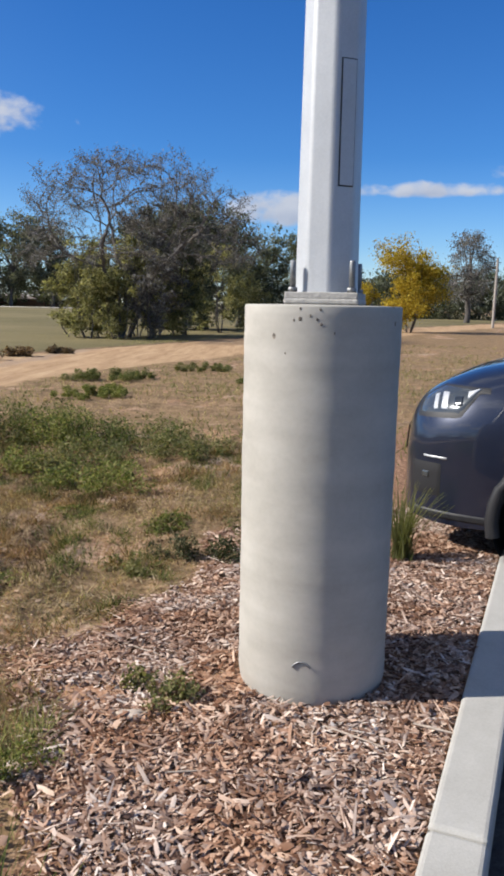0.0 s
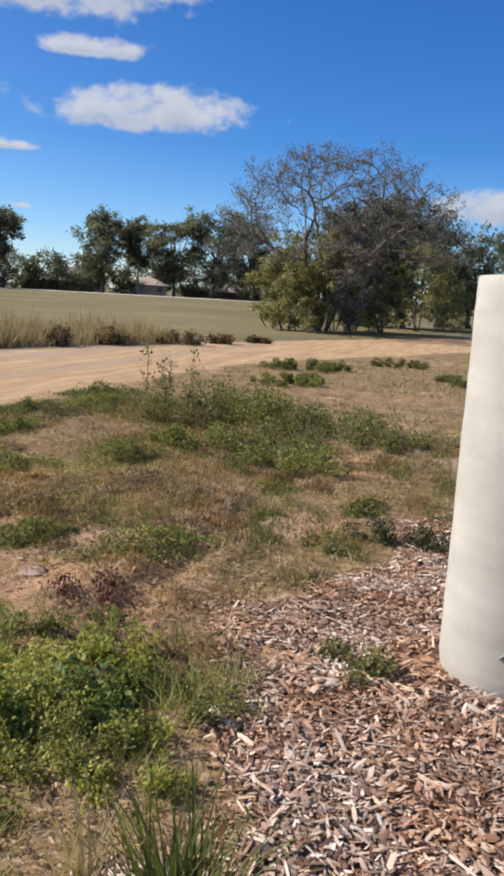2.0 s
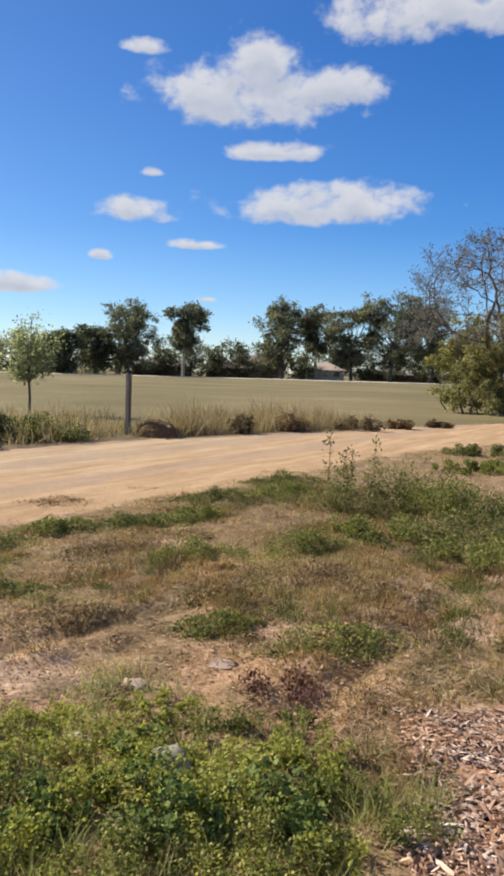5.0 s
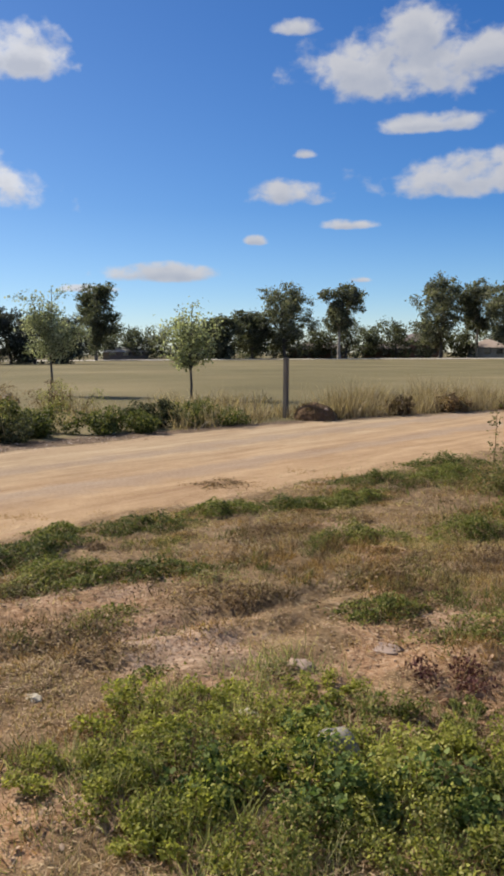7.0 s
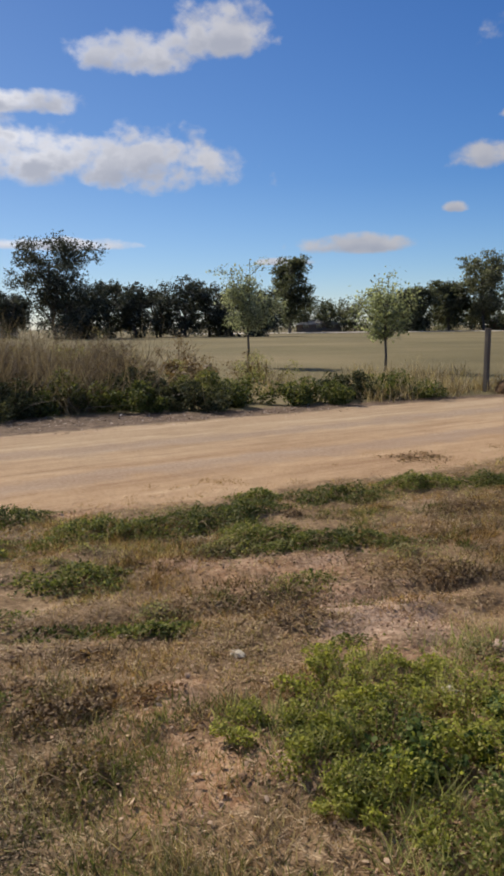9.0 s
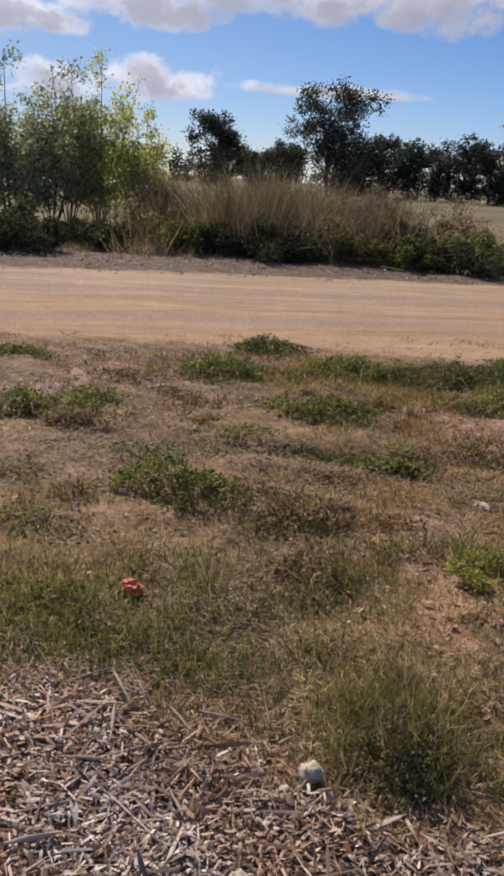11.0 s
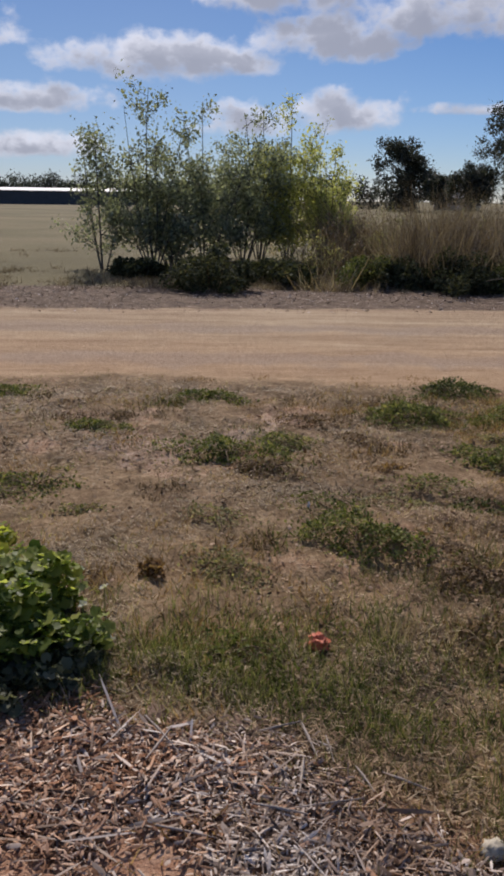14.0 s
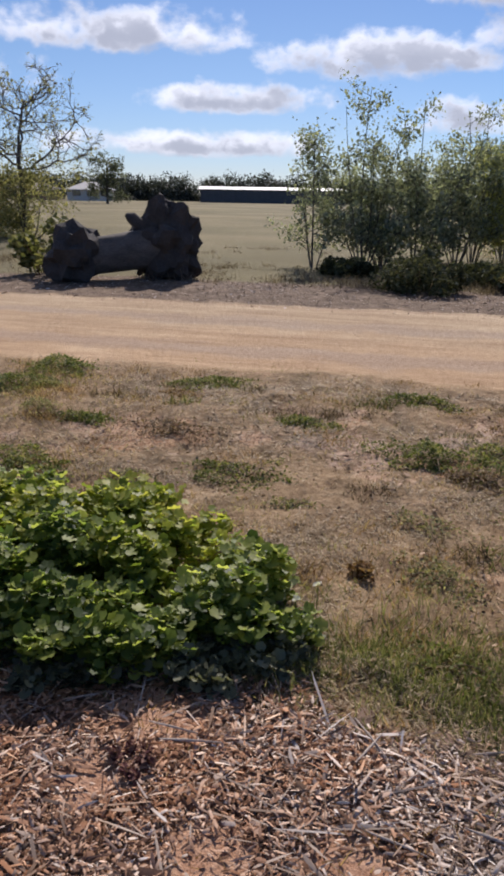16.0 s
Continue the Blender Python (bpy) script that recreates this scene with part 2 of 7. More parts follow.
def ground_material():
    m, t = material("ground")
    pos = wire(t, "ShaderNodeNewGeometry").outputs["Position"]
    wob = noise_fac(t, 1.3, 7.0, 0.62, pos)
    fine = noise_fac(t, 28.0, 5.0, 0.65, pos)
    grain = noise_fac(t, 140.0, 3.0, 0.6, pos)
    fine = sums(t, "MULTIPLY_ADD", sums(t, "SUBTRACT", grain, 0.5), 0.55, fine)
    mid = noise_fac(t, 5.0, 5.0, 0.6, pos)
    big = noise_fac(t, 0.45, 4.0, 0.55, pos)
    # dry weedy soil between the mulch and the track
    soil = ramp(t, sums(t, "MULTIPLY_ADD", fine, 0.5, sums(t, "MULTIPLY", mid, 0.5)), [(0.3, (0.085, 0.047, 0.022)), (0.5, (0.25, 0.166, 0.086)), (0.7, (0.45, 0.335, 0.2))])
    gap_y = wire(t, "ShaderNodeMapRange", {0: wire(t, "ShaderNodeSeparateXYZ", {0: pos}).outputs[1], 1: 0.5, 2: 6.0, 3: -0.2, 4: 0.14}).outputs[0]
    turf = ramp(t, sums(t, "MULTIPLY_ADD", fine, 0.6, sums(t, "MULTIPLY", mid, 0.4)), [(0.3, (0.07, 0.043, 0.021)), (0.5, (0.25, 0.163, 0.085)), (0.7, (0.47, 0.34, 0.2))])
    base = mixed(t, wire(t, "ShaderNodeMapRange", {0: sums(t, "ADD", gap_y, sums(t, "MULTIPLY_ADD", mid, 0.5, big)), 1: 0.62, 2: 0.86}).outputs[0], soil, turf)
    # bare patches of pinkish sand and red earth
    hue = wire(t, "ShaderNodeMapRange", {0: noise_fac(t, 0.8, 3.0, 0.6, pos, None, 0.4), 1: 0.36, 2: 0.54}).outputs[0]
    open_earth = mixed(t, hue, ramp(t, fine, [(0.28, (0.25, 0.16, 0.105)), (0.5, (0.46, 0.335, 0.245)), (0.7, (0.6, 0.47, 0.365))]), ramp(t, fine, [(0.28, (0.19, 0.088, 0.04)), (0.5, (0.39, 0.235, 0.13)), (0.7, (0.55, 0.38, 0.235))]))
    base = mixed(t, sums(t, "MULTIPLY", step_mask(t, "bare", mid, 0.42, 0.68, 1.1), 0.88), base, open_earth)
    # dark damp and matted patches
    mat_patch = wire(t, "ShaderNodeMapRange", {0: noise_fac(t, 2.1, 6.0, 0.62, pos, (1.0, 1.5, 1.0), 0.5), 1: 0.5, 2: 0.62}).outputs[0]
    base = mixed(t, sums(t, "MULTIPLY", mat_patch, 0.5), base, ramp(t, fine, [(0.3, (0.045, 0.032, 0.018)), (0.7, (0.16, 0.115, 0.06))]))
    # pasture
    far = noise_fac(t, 0.09, 4.0, 0.55, pos, (1.0, 1.0, 1.0))
    blades = noise_fac(t, 9.0, 4.0, 0.7, pos)
    field = ramp(t, sums(t, "MULTIPLY_ADD", far, 0.75, sums(t, "MULTIPLY", blades, 0.3)), [(0.32, (0.1, 0.09, 0.042)), (0.52, (0.175, 0.146, 0.07)), (0.75, (0.28, 0.225, 0.12))])
    base = mixed(t, step_mask(t, "field", wob), base, field)
    litter = ramp(t, sums(t, "MULTIPLY_ADD", fine, 0.5, sums(t, "MULTIPLY", mid, 0.5)), [(0.34, (0.05, 0.034, 0.022)), (0.5, (0.15, 0.104, 0.068)), (0.68, (0.32, 0.232, 0.16))])
    base = mixed(t, step_mask(t, "verge", wob, amount=1.1), base, litter)
    # sandy track, with long wheel marks
    marks = sums(t, "MULTIPLY_ADD", noise_fac(t, 1.6, 5.0, 0.65, pos, (2.4, 0.3, 1.0), 0.6), 0.8, sums(t, "MULTIPLY", mid, 0.2))
    sand = ramp(t, sums(t, "MULTIPLY_ADD", fine, 0.28, sums(t, "MULTIPLY", marks, 0.7)), [(0.32, (0.26, 0.168, 0.098)), (0.5, (0.425, 0.307, 0.19)), (0.66, (0.55, 0.43, 0.29))])
    # redder sand on the near side, greyer bands where the wheels run
    px = wire(t, "ShaderNodeSeparateXYZ", {0: pos})
    lane = sums(t, "MULTIPLY_ADD", px.outputs[1], -0.03, px.outputs[0])
    rust = wire(t, "ShaderNodeMapRange", {0: sums(t, "MULTIPLY_ADD", sums(t, "SUBTRACT", wob, 0.5), 3.0, lane), 1: -8.6, 2: -6.6}).outputs[0]
    sand = mixed(t, rust, mixed(t, 1.0, sand, (1.0, 1.0, 0.98), "MULTIPLY"), mixed(t, 1.0, sand, (1.03, 0.95, 0.86), "MULTIPLY"))
    for middle in (-8.2, -6.55):
        off = sums(t, "DIVIDE", sums(t, "ADD", sums(t, "SUBTRACT", lane, middle), sums(t, "MULTIPLY", sums(t, "SUBTRACT", wob, 0.5), 1.2)), 0.42)
        worn = wire(t, "ShaderNodeMapRange", {0: sums(t, "ABSOLUTE", off), 1: 1.0, 2: 0.2}, interpolation="SMOOTHSTEP").outputs[0]
        sand = mixed(t, sums(t, "MULTIPLY", worn, sums(t, "MULTIPLY", marks, 0.95)), sand, ramp(t, fine, [(0.3, (0.2, 0.145, 0.105)), (0.7, (0.42, 0.335, 0.27))]))
    base = mixed(t, step_mask(t, "road", wob, amount=1.0), base, sand)
    bed = ramp(t, fine, [(0.3, (0.1, 0.055, 0.033)), (0.52, (0.27, 0.155, 0.09)), (0.72, (0.46, 0.3, 0.19))])
    bed = mixed(t, sums(t, "MULTIPLY", step_mask(t, "earth", mid, 0.3, 0.6, 0.4), 0.9), bed, ramp(t, fine, [(0.3, (0.29, 0.147, 0.083)), (0.7, (0.54, 0.345, 0.225))]))
    base = mixed(t, step_mask(t, "mulch", wob, amount=0.5), base, bed)
    tar = ramp(t, fine, [(0.3, (0.03, 0.03, 0.032)), (0.7, (0.075, 0.075, 0.078))])
    base = mixed(t, step_mask(t, "tar", wob, amount=0.02), base, tar)
    s = wire(t, "ShaderNodeBsdfPrincipled", {"Base Color": base, "Roughness": 0.95, "Specular IOR Level": 0.15,
                                             "Normal": bumped(t, sums(t, "MULTIPLY_ADD", fine, 0.5, mid), 0.75, 0.03)})
    finish(t, s.outputs[0])
    return m


M_GROUND = ground_material()
M_BARK = plain("bark", (0.04, 0.035, 0.031), (0.135, 0.12, 0.106), 6.0, 0.9, bump=0.5, fine=40.0, stretch=(3, 3, 0.6))
M_GREY_BARK = plain("grey_bark", (0.055, 0.048, 0.042), (0.17, 0.15, 0.13), 6.0, 0.9, bump=0.5, fine=40.0, stretch=(3, 3, 0.6))
M_PALE_BARK = plain("pale_bark", (0.2, 0.17, 0.14), (0.5, 0.45, 0.4), 4.0, 0.85, bump=0.4, fine=40.0, stretch=(3, 3, 0.5))
M_GUM = leafy("gum_leaf", [(0.1, (0.075, 0.08, 0.06)), (0.5, (0.155, 0.163, 0.12)), (0.95, (0.27, 0.268, 0.2))], 0.42)
M_DARKLEAF = leafy("dark_leaf", [(0.1, (0.06, 0.067, 0.05)), (0.6, (0.12, 0.13, 0.092)), (0.95, (0.21, 0.215, 0.15))], 0.42)
# darker copy of the gum leaf: backlight painted into trees towards the sun
M_BACKLIT_GUM = leafy("backlit_gum_leaf", [(0.1, (0.035, 0.04, 0.034)), (0.6, (0.075, 0.083, 0.068)), (0.95, (0.14, 0.148, 0.12))], 0.2)
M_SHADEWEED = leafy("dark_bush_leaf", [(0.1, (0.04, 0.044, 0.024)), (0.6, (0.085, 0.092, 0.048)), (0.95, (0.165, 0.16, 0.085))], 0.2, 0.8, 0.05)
M_OLIVE = leafy("olive_leaf", [(0.1, (0.14, 0.136, 0.062)), (0.5, (0.275, 0.262, 0.125)), (0.95, (0.44, 0.395, 0.2))], 0.48)
M_POPLAR = leafy("poplar_leaf", [(0.05, (0.16, 0.178, 0.115)), (0.5, (0.28, 0.3, 0.195)), (0.95, (0.43, 0.44, 0.3))], 0.58)
M_POPLAR_DULL = leafy("dull_poplar_leaf", [(0.05, (0.13, 0.145, 0.105)), (0.5, (0.26, 0.28, 0.2)), (0.95, (0.44, 0.45, 0.34))], 0.48)
M_POPLAR_YELLOW = leafy("poplar_leaf_yellow", [(0.05, (0.25, 0.27, 0.1)), (0.5, (0.46, 0.46, 0.18)), (0.95, (0.66, 0.62, 0.29))], 0.6)
M_YELLOW = leafy("yellow_leaf", [(0.05, (0.22, 0.15, 0.02)), (0.5, (0.42, 0.3, 0.03)), (0.95, (0.55, 0.42, 0.06))], 0.4)
M_PURPLE = leafy("purple_leaf", [(0.05, (0.09, 0.083, 0.08)), (0.6, (0.18, 0.168, 0.162)), (0.95, (0.3, 0.28, 0.265))], 0.25)
M_WEED = leafy("weed_leaf", [(0.05, (0.06, 0.075, 0.02)), (0.4, (0.14, 0.165, 0.042)), (0.75, (0.24, 0.25, 0.072)), (0.97, (0.38, 0.34, 0.13))], 0.4)
M_BEDGRASS = leafy("pale_green_grass", [(0.05, (0.14, 0.155, 0.06)), (0.5, (0.27, 0.28, 0.115)), (0.95, (0.46, 0.43, 0.22))], 0.5)
M_WEED_DEEP = leafy("weed_leaf_deep", [(0.05, (0.05, 0.065, 0.018)), (0.5, (0.115, 0.135, 0.04)), (0.95, (0.24, 0.235, 0.085))], 0.35)
M_WEED_DARK = leafy("weed_leaf_dark", [(0.05, (0.07, 0.078, 0.03)), (0.5, (0.155, 0.16, 0.06)), (0.95, (0.3, 0.27, 0.125))], 0.4)
M_WEED_FRESH = leafy("fresh_weed_leaf", [(0.05, (0.13, 0.145, 0.03)), (0.4, (0.29, 0.3, 0.06)), (0.8, (0.43, 0.42, 0.1)), (1.0, (0.52, 0.48, 0.19))], 0.48)
M_MALLOW = leafy("mallow_leaf", [(0.05, (0.06, 0.1, 0.02)), (0.5, (0.24, 0.3, 0.065)), (0.95, (0.46, 0.48, 0.13))], 0.62, 0.5, 0.3)
M_MALLOW_DEEP = leafy("mallow_leaf_deep", [(0.05, (0.045, 0.075, 0.025)), (0.5, (0.11, 0.16, 0.05)), (0.95, (0.25, 0.3, 0.1))], 0.4, 0.65, 0.1)
M_MALLOW_YELLOW = leafy("mallow_leaf_yellow", [(0.05, (0.13, 0.17, 0.025)), (0.5, (0.29, 0.34, 0.05)), (0.95, (0.5, 0.48, 0.1))], 0.6, 0.5, 0.3)
# dusty grey-green, with the shade below the mallow painted in as well
M_DUSTY_SHADED = leafy("dusty_shaded_leaf", [(0.05, (0.06, 0.065, 0.04)), (0.5, (0.13, 0.138, 0.085)), (0.95, (0.27, 0.265, 0.18))], 0.3)
M_DRYWEED = leafy("dry_weed", [(0.05, (0.1, 0.06, 0.033)), (0.5, (0.23, 0.15, 0.08)), (0.95, (0.4, 0.29, 0.16))], 0.2)
M_PETAL = leafy("white_petal", [(0.05, (0.7, 0.68, 0.62)), (0.95, (0.82, 0.8, 0.74))], 0.5)
M_RUST = leafy("rusty_dead_grass", [(0.05, (0.12, 0.065, 0.028)), (0.5, (0.3, 0.18, 0.08)), (0.95, (0.5, 0.335, 0.17))], 0.4)
M_MATTED = leafy("matted_weed", [(0.05, (0.055, 0.036, 0.02)), (0.5, (0.13, 0.09, 0.05)), (0.95, (0.27, 0.19, 0.11))], 0.25)
M_REDWEED = leafy("red_weed", [(0.05, (0.05, 0.018, 0.018)), (0.5, (0.13, 0.05, 0.045)), (0.95, (0.22, 0.12, 0.08))], 0.2)
M_BLADE = leafy("dry_grass", [(0.05, (0.15, 0.115, 0.05)), (0.35, (0.29, 0.222, 0.1)), (0.7, (0.47, 0.36, 0.175)), (0.97, (0.64, 0.52, 0.29))], 0.42)
M_BLADE_GREEN = leafy("green_grass", [(0.05, (0.1, 0.11, 0.035)), (0.5, (0.19, 0.208, 0.066)), (0.85, (0.32, 0.3, 0.12)), (1.0, (0.5, 0.41, 0.23))], 0.42)
M_THATCH = leafy("brown_thatch", [(0.05, (0.1, 0.06, 0.03)), (0.35, (0.24, 0.15, 0.08)), (0.7, (0.43, 0.295, 0.17)), (0.97, (0.62, 0.475, 0.3))], 0.2)
M_OLD_THATCH = leafy("greyed_thatch", [(0.05, (0.08, 0.056, 0.03)), (0.35, (0.18, 0.128, 0.07)), (0.7, (0.32, 0.238, 0.135)), (0.97, (0.5, 0.395, 0.245))], 0.2)
M_STRAW = leafy("tall_dry_grass", [(0.05, (0.17, 0.125, 0.075)), (0.5, (0.33, 0.25, 0.155)), (0.95, (0.52, 0.42, 0.28))], 0.35)
M_CHIP = leafy("bark_chip", [(0.02, (0.12, 0.066, 0.044)), (0.28, (0.28, 0.175, 0.124)), (0.6, (0.42, 0.302, 0.234)), (0.88, (0.59, 0.475, 0.395)), (1.0, (0.74, 0.65, 0.57))], 0.0, 0.9, 0.1, (0.88, 0.74, 0.62))
M_CHIP_BROWN = leafy("brown_chip", [(0.02, (0.1, 0.055, 0.034)), (0.3, (0.26, 0.148, 0.092)), (0.62, (0.45, 0.285, 0.19)), (0.9, (0.64, 0.47, 0.35)), (1.0, (0.76, 0.64, 0.52))], 0.0, 0.9, 0.1, (0.92, 0.76, 0.62))
M_CHIP_GREY = leafy("weathered_chip", [(0.02, (0.085, 0.056, 0.04)), (0.3, (0.225, 0.166, 0.125)), (0.62, (0.4, 0.325, 0.262)), (0.9, (0.6, 0.515, 0.44)), (1.0, (0.78, 0.71, 0.63))], 0.0, 0.9, 0.1, (0.92, 0.8, 0.7))
M_DEADBRUSH = leafy("dead_brush", [(0.05, (0.1, 0.073, 0.055)), (0.5, (0.2, 0.15, 0.115)), (0.95, (0.33, 0.26, 0.2))], 0.3)
M_STICK = plain("weathered_stick", (0.28, 0.21, 0.155), (0.6, 0.51, 0.42), 8.0, 0.9, bump=0.3, fine=90.0, stretch=(1, 1, 1))
M_CRUMB = leafy("earth_crumb", [(0.05, (0.15, 0.085, 0.048)), (0.5, (0.34, 0.215, 0.13)), (0.95, (0.55, 0.4, 0.27))], 0.0, 0.95, 0.1)
M_STONE = plain("pale_stone", (0.36, 0.31, 0.22), (0.62, 0.55, 0.42), 9.0, 0.9, bump=0.5)
M_GREYSTONE = plain("grey_stone", (0.17, 0.153, 0.128), (0.33, 0.3, 0.255), 9.0, 0.9, bump=0.4)
M_PINKSTONE = plain("pinkish_stone", (0.26, 0.18, 0.135), (0.46, 0.345, 0.27), 9.0, 0.9, bump=0.4)
# root mass near black: the backlit log's shade is put into its colour
M_ROOT = plain("backlit_root", (0.02, 0.017, 0.015), (0.075, 0.062, 0.052), 5.0, 0.95, bump=0.7, fine=30.0)
M_HEAP = plain("turned_earth", (0.06, 0.036, 0.022), (0.19, 0.125, 0.08), 14.0, 0.98, bump=0.9, fine=45.0, spec=0.05)
M_CLOD = plain("earth_clod", (0.1, 0.058, 0.038), (0.27, 0.175, 0.115), 9.0, 0.95, bump=0.7, fine=30.0)
# trunk grey darkened too, for the side turned from the sun
M_LOG = plain("backlit_log", (0.04, 0.033, 0.027), (0.15, 0.128, 0.108), 3.0, 0.9, bump=0.5, fine=22.0, stretch=(1, 1, 3))
M_ORANGE = plain("orange_plastic", (0.55, 0.1, 0.035), (0.78, 0.23, 0.1), 14.0, 0.6, bump=0.2)
M_PAPER = plain("white_paper", (0.6, 0.58, 0.55), (0.8, 0.78, 0.75), 14.0, 0.8, bump=0.2)
M_POST = plain("weathered_timber", (0.07, 0.06, 0.048), (0.22, 0.195, 0.165), 4.0, 0.95, bump=0.4, fine=30.0, stretch=(6, 6, 0.5), spec=0.1)
M_GALV = plain("galvanised_steel", (0.42, 0.435, 0.45), (0.55, 0.56, 0.57), 7.0, 0.5, 0.2, 0.04, 120.0)
M_HOLE = plain("dirty_hole", (0.09, 0.075, 0.06), (0.2, 0.17, 0.14), 60.0, 0.95)
M_REFLECTOR = plain("lamp_reflector", (0.4, 0.41, 0.42), (0.6, 0.61, 0.62), 30.0, 0.35, 0.3, 0.02, 120.0)
M_STEEL_DARK = plain("dull_steel", (0.16, 0.165, 0.17), (0.34, 0.34, 0.34), 20.0, 0.5, 0.7, 0.15, 120.0)
M_GROUT = plain("grout", (0.3, 0.28, 0.25), (0.5, 0.48, 0.44), 20.0, 0.95, bump=0.5)
M_KERB = plain("kerb_concrete", (0.33, 0.315, 0.28), (0.47, 0.455, 0.415), 5.0, 0.9, bump=0.15, fine=150.0)
M_BRICK = plain("far_brick", (0.16, 0.085, 0.06), (0.28, 0.17, 0.125), 3.0, 0.9)
M_RENDER = plain("cream_render", (0.48, 0.44, 0.38), (0.62, 0.58, 0.52), 2.0, 0.9)
M_TILE = plain("roof_tile", (0.16, 0.12, 0.1), (0.3, 0.25, 0.22), 2.0, 0.85)
M_TAN_ROOF = plain("tan_roof", (0.33, 0.25, 0.2), (0.5, 0.4, 0.33), 2.0, 0.85)
M_PALE_ROOF = plain("pale_roof", (0.28, 0.265, 0.25), (0.4, 0.385, 0.365), 2.0, 0.7)
M_METAL_ROOF = plain("metal_roof", (0.34, 0.35, 0.36), (0.46, 0.47, 0.48), 1.0, 0.62, 0.1)
M_SHED = plain("shed_wall", (0.05, 0.055, 0.06), (0.1, 0.105, 0.11), 1.0, 0.8)
M_PATH = plain("pale_path", (0.5, 0.46, 0.4), (0.66, 0.62, 0.56), 0.5, 0.9)


def concrete_material():
    """Cast concrete with faint rings from the form, a few air holes and pale bloom."""
    m, t = material("cast_concrete")
    vec = local(t)
    z = wire(t, "ShaderNodeSeparateXYZ", {0: vec}).outputs[2]
    a = noise_fac(t, 3.5, 5.0, 0.6, vec, (1, 1, 1.6))
    b = noise_fac(t, 55.0, 4.0, 0.65, vec)
    rings = noise_fac(t, 9.0, 2.0, 0.5, vec, (0.12, 0.12, 1.6))
    f = sums(t, "MULTIPLY_ADD", rings, 0.25, sums(t, "MULTIPLY_ADD", a, 0.6, sums(t, "MULTIPLY", b, 0.15)))
    c = ramp(t, f, [(0.36, (0.355, 0.333, 0.29)), (0.62, (0.468, 0.443, 0.393))])
    pits = wire(t, "ShaderNodeTexVoronoi", {"Vector": vec, "Scale": 26.0}).outputs["Distance"]
    spare = noise_fac(t, 4.0, 2.0, 0.5, vec)
    pit = sums(t, "MULTIPLY", sums(t, "LESS_THAN", pits, sums(t, "MULTIPLY", noise_fac(t, 17.0, 2.0, 0.5, vec), 0.36)), sums(t, "GREATER_THAN", sums(t, "MULTIPLY_ADD", z, 0.2, spare), 0.92))
    c = mixed(t, sums(t, "MULTIPLY", pit, 0.75), c, (0.16, 0.13, 0.1))
    n = bumped(t, sums(t, "MULTIPLY_ADD", rings, 0.25, sums(t, "SUBTRACT", sums(t, "MULTIPLY", b, 0.12), pit)), 0.25, 0.012)
    finish(t, wire(t, "ShaderNodeBsdfPrincipled", {"Base Color": c, "Roughness": 0.82, "Specular IOR Level": 0.3, "Normal": n}).outputs[0])
    return m


def simple(name, colour, rough, metal=0.0, coat=0.0, transmission=0.0):
    m, t = material(name)
    grime = noise_fac(t, 6.0, 4.0, 0.6, local(t))
    finish(t, wire(t, "ShaderNodeBsdfPrincipled", {"Base Color": mixed(t, sums(t, "MULTIPLY", grime, 0.25), colour, tuple(0.6 * v for v in colour)), "Roughness": sums(t, "MULTIPLY_ADD", grime, 0.12, rough),
                                                   "Metallic": metal, "Coat Weight": coat, "Transmission Weight": transmission}).outputs[0])
    return m


M_CONCRETE = concrete_material()
M_CARPAINT = simple("dark_metallic_paint", (0.02, 0.026, 0.05), 0.24, 0.4, 1.0)
M_TRIM = simple("black_plastic", (0.018, 0.018, 0.02), 0.5)
M_TYRE = simple("tyre_rubber", (0.015, 0.015, 0.016), 0.8)
M_RIM = simple("alloy", (0.35, 0.36, 0.38), 0.3, 0.9)
M_LENS = simple("lamp_lens", (0.07, 0.078, 0.082), 0.1, 0.3, 1.0)
M_GLASS = simple("dark_glass", (0.02, 0.024, 0.028), 0.05, 0.0, 1.0)


# ---- tools for shapes ----
def mesh_from(name, verts, faces, mat, smooth=False):
    """A mesh from an array of places and an array of faces that all have the same number of corners (or a plain list)."""
    me = bpy.data.meshes.new(name)
    if isinstance(faces, np.ndarray):
        count, k = faces.shape
        me.vertices.add(len(verts))
        me.vertices.foreach_set("co", np.asarray(verts, np.float32).ravel())
        me.loops.add(count * k)
        me.loops.foreach_set("vertex_index", faces.astype(np.int32).ravel())
        me.polygons.add(count)
        me.polygons.foreach_set("loop_start", np.arange(0, count * k, k, dtype=np.int32))
        me.update(calc_edges=True)
    else:
        me.from_pydata([tuple(map(float, v)) for v in verts], [], faces)
        me.update()
    if smooth:
        me.polygons.foreach_set("use_smooth", np.ones(len(me.polygons), bool))
    if mat:
        me.materials.append(mat)
    return me


def part(name, shape, mat, parent, label=""):
    """Links a bmesh or a mesh as one object under a thing or a part."""
    if isinstance(shape, bmesh.types.BMesh):
        me = bpy.data.meshes.new(name)
        shape.to_mesh(me)
        shape.free()
        me.materials.append(mat)
    else:
        me = shape
    ob = new(name, me)
    ob.parent = parent
    if label:
        tagged(ob, label)
    return ob


def thing(name, at, label, category, group="", turn=0.0):
    ob = new(name)
    ob.matrix_world = pose(*at, 0, 0, turn)
    ob.empty_display_size = 0.1
    return tagged(ob, label, category, group)


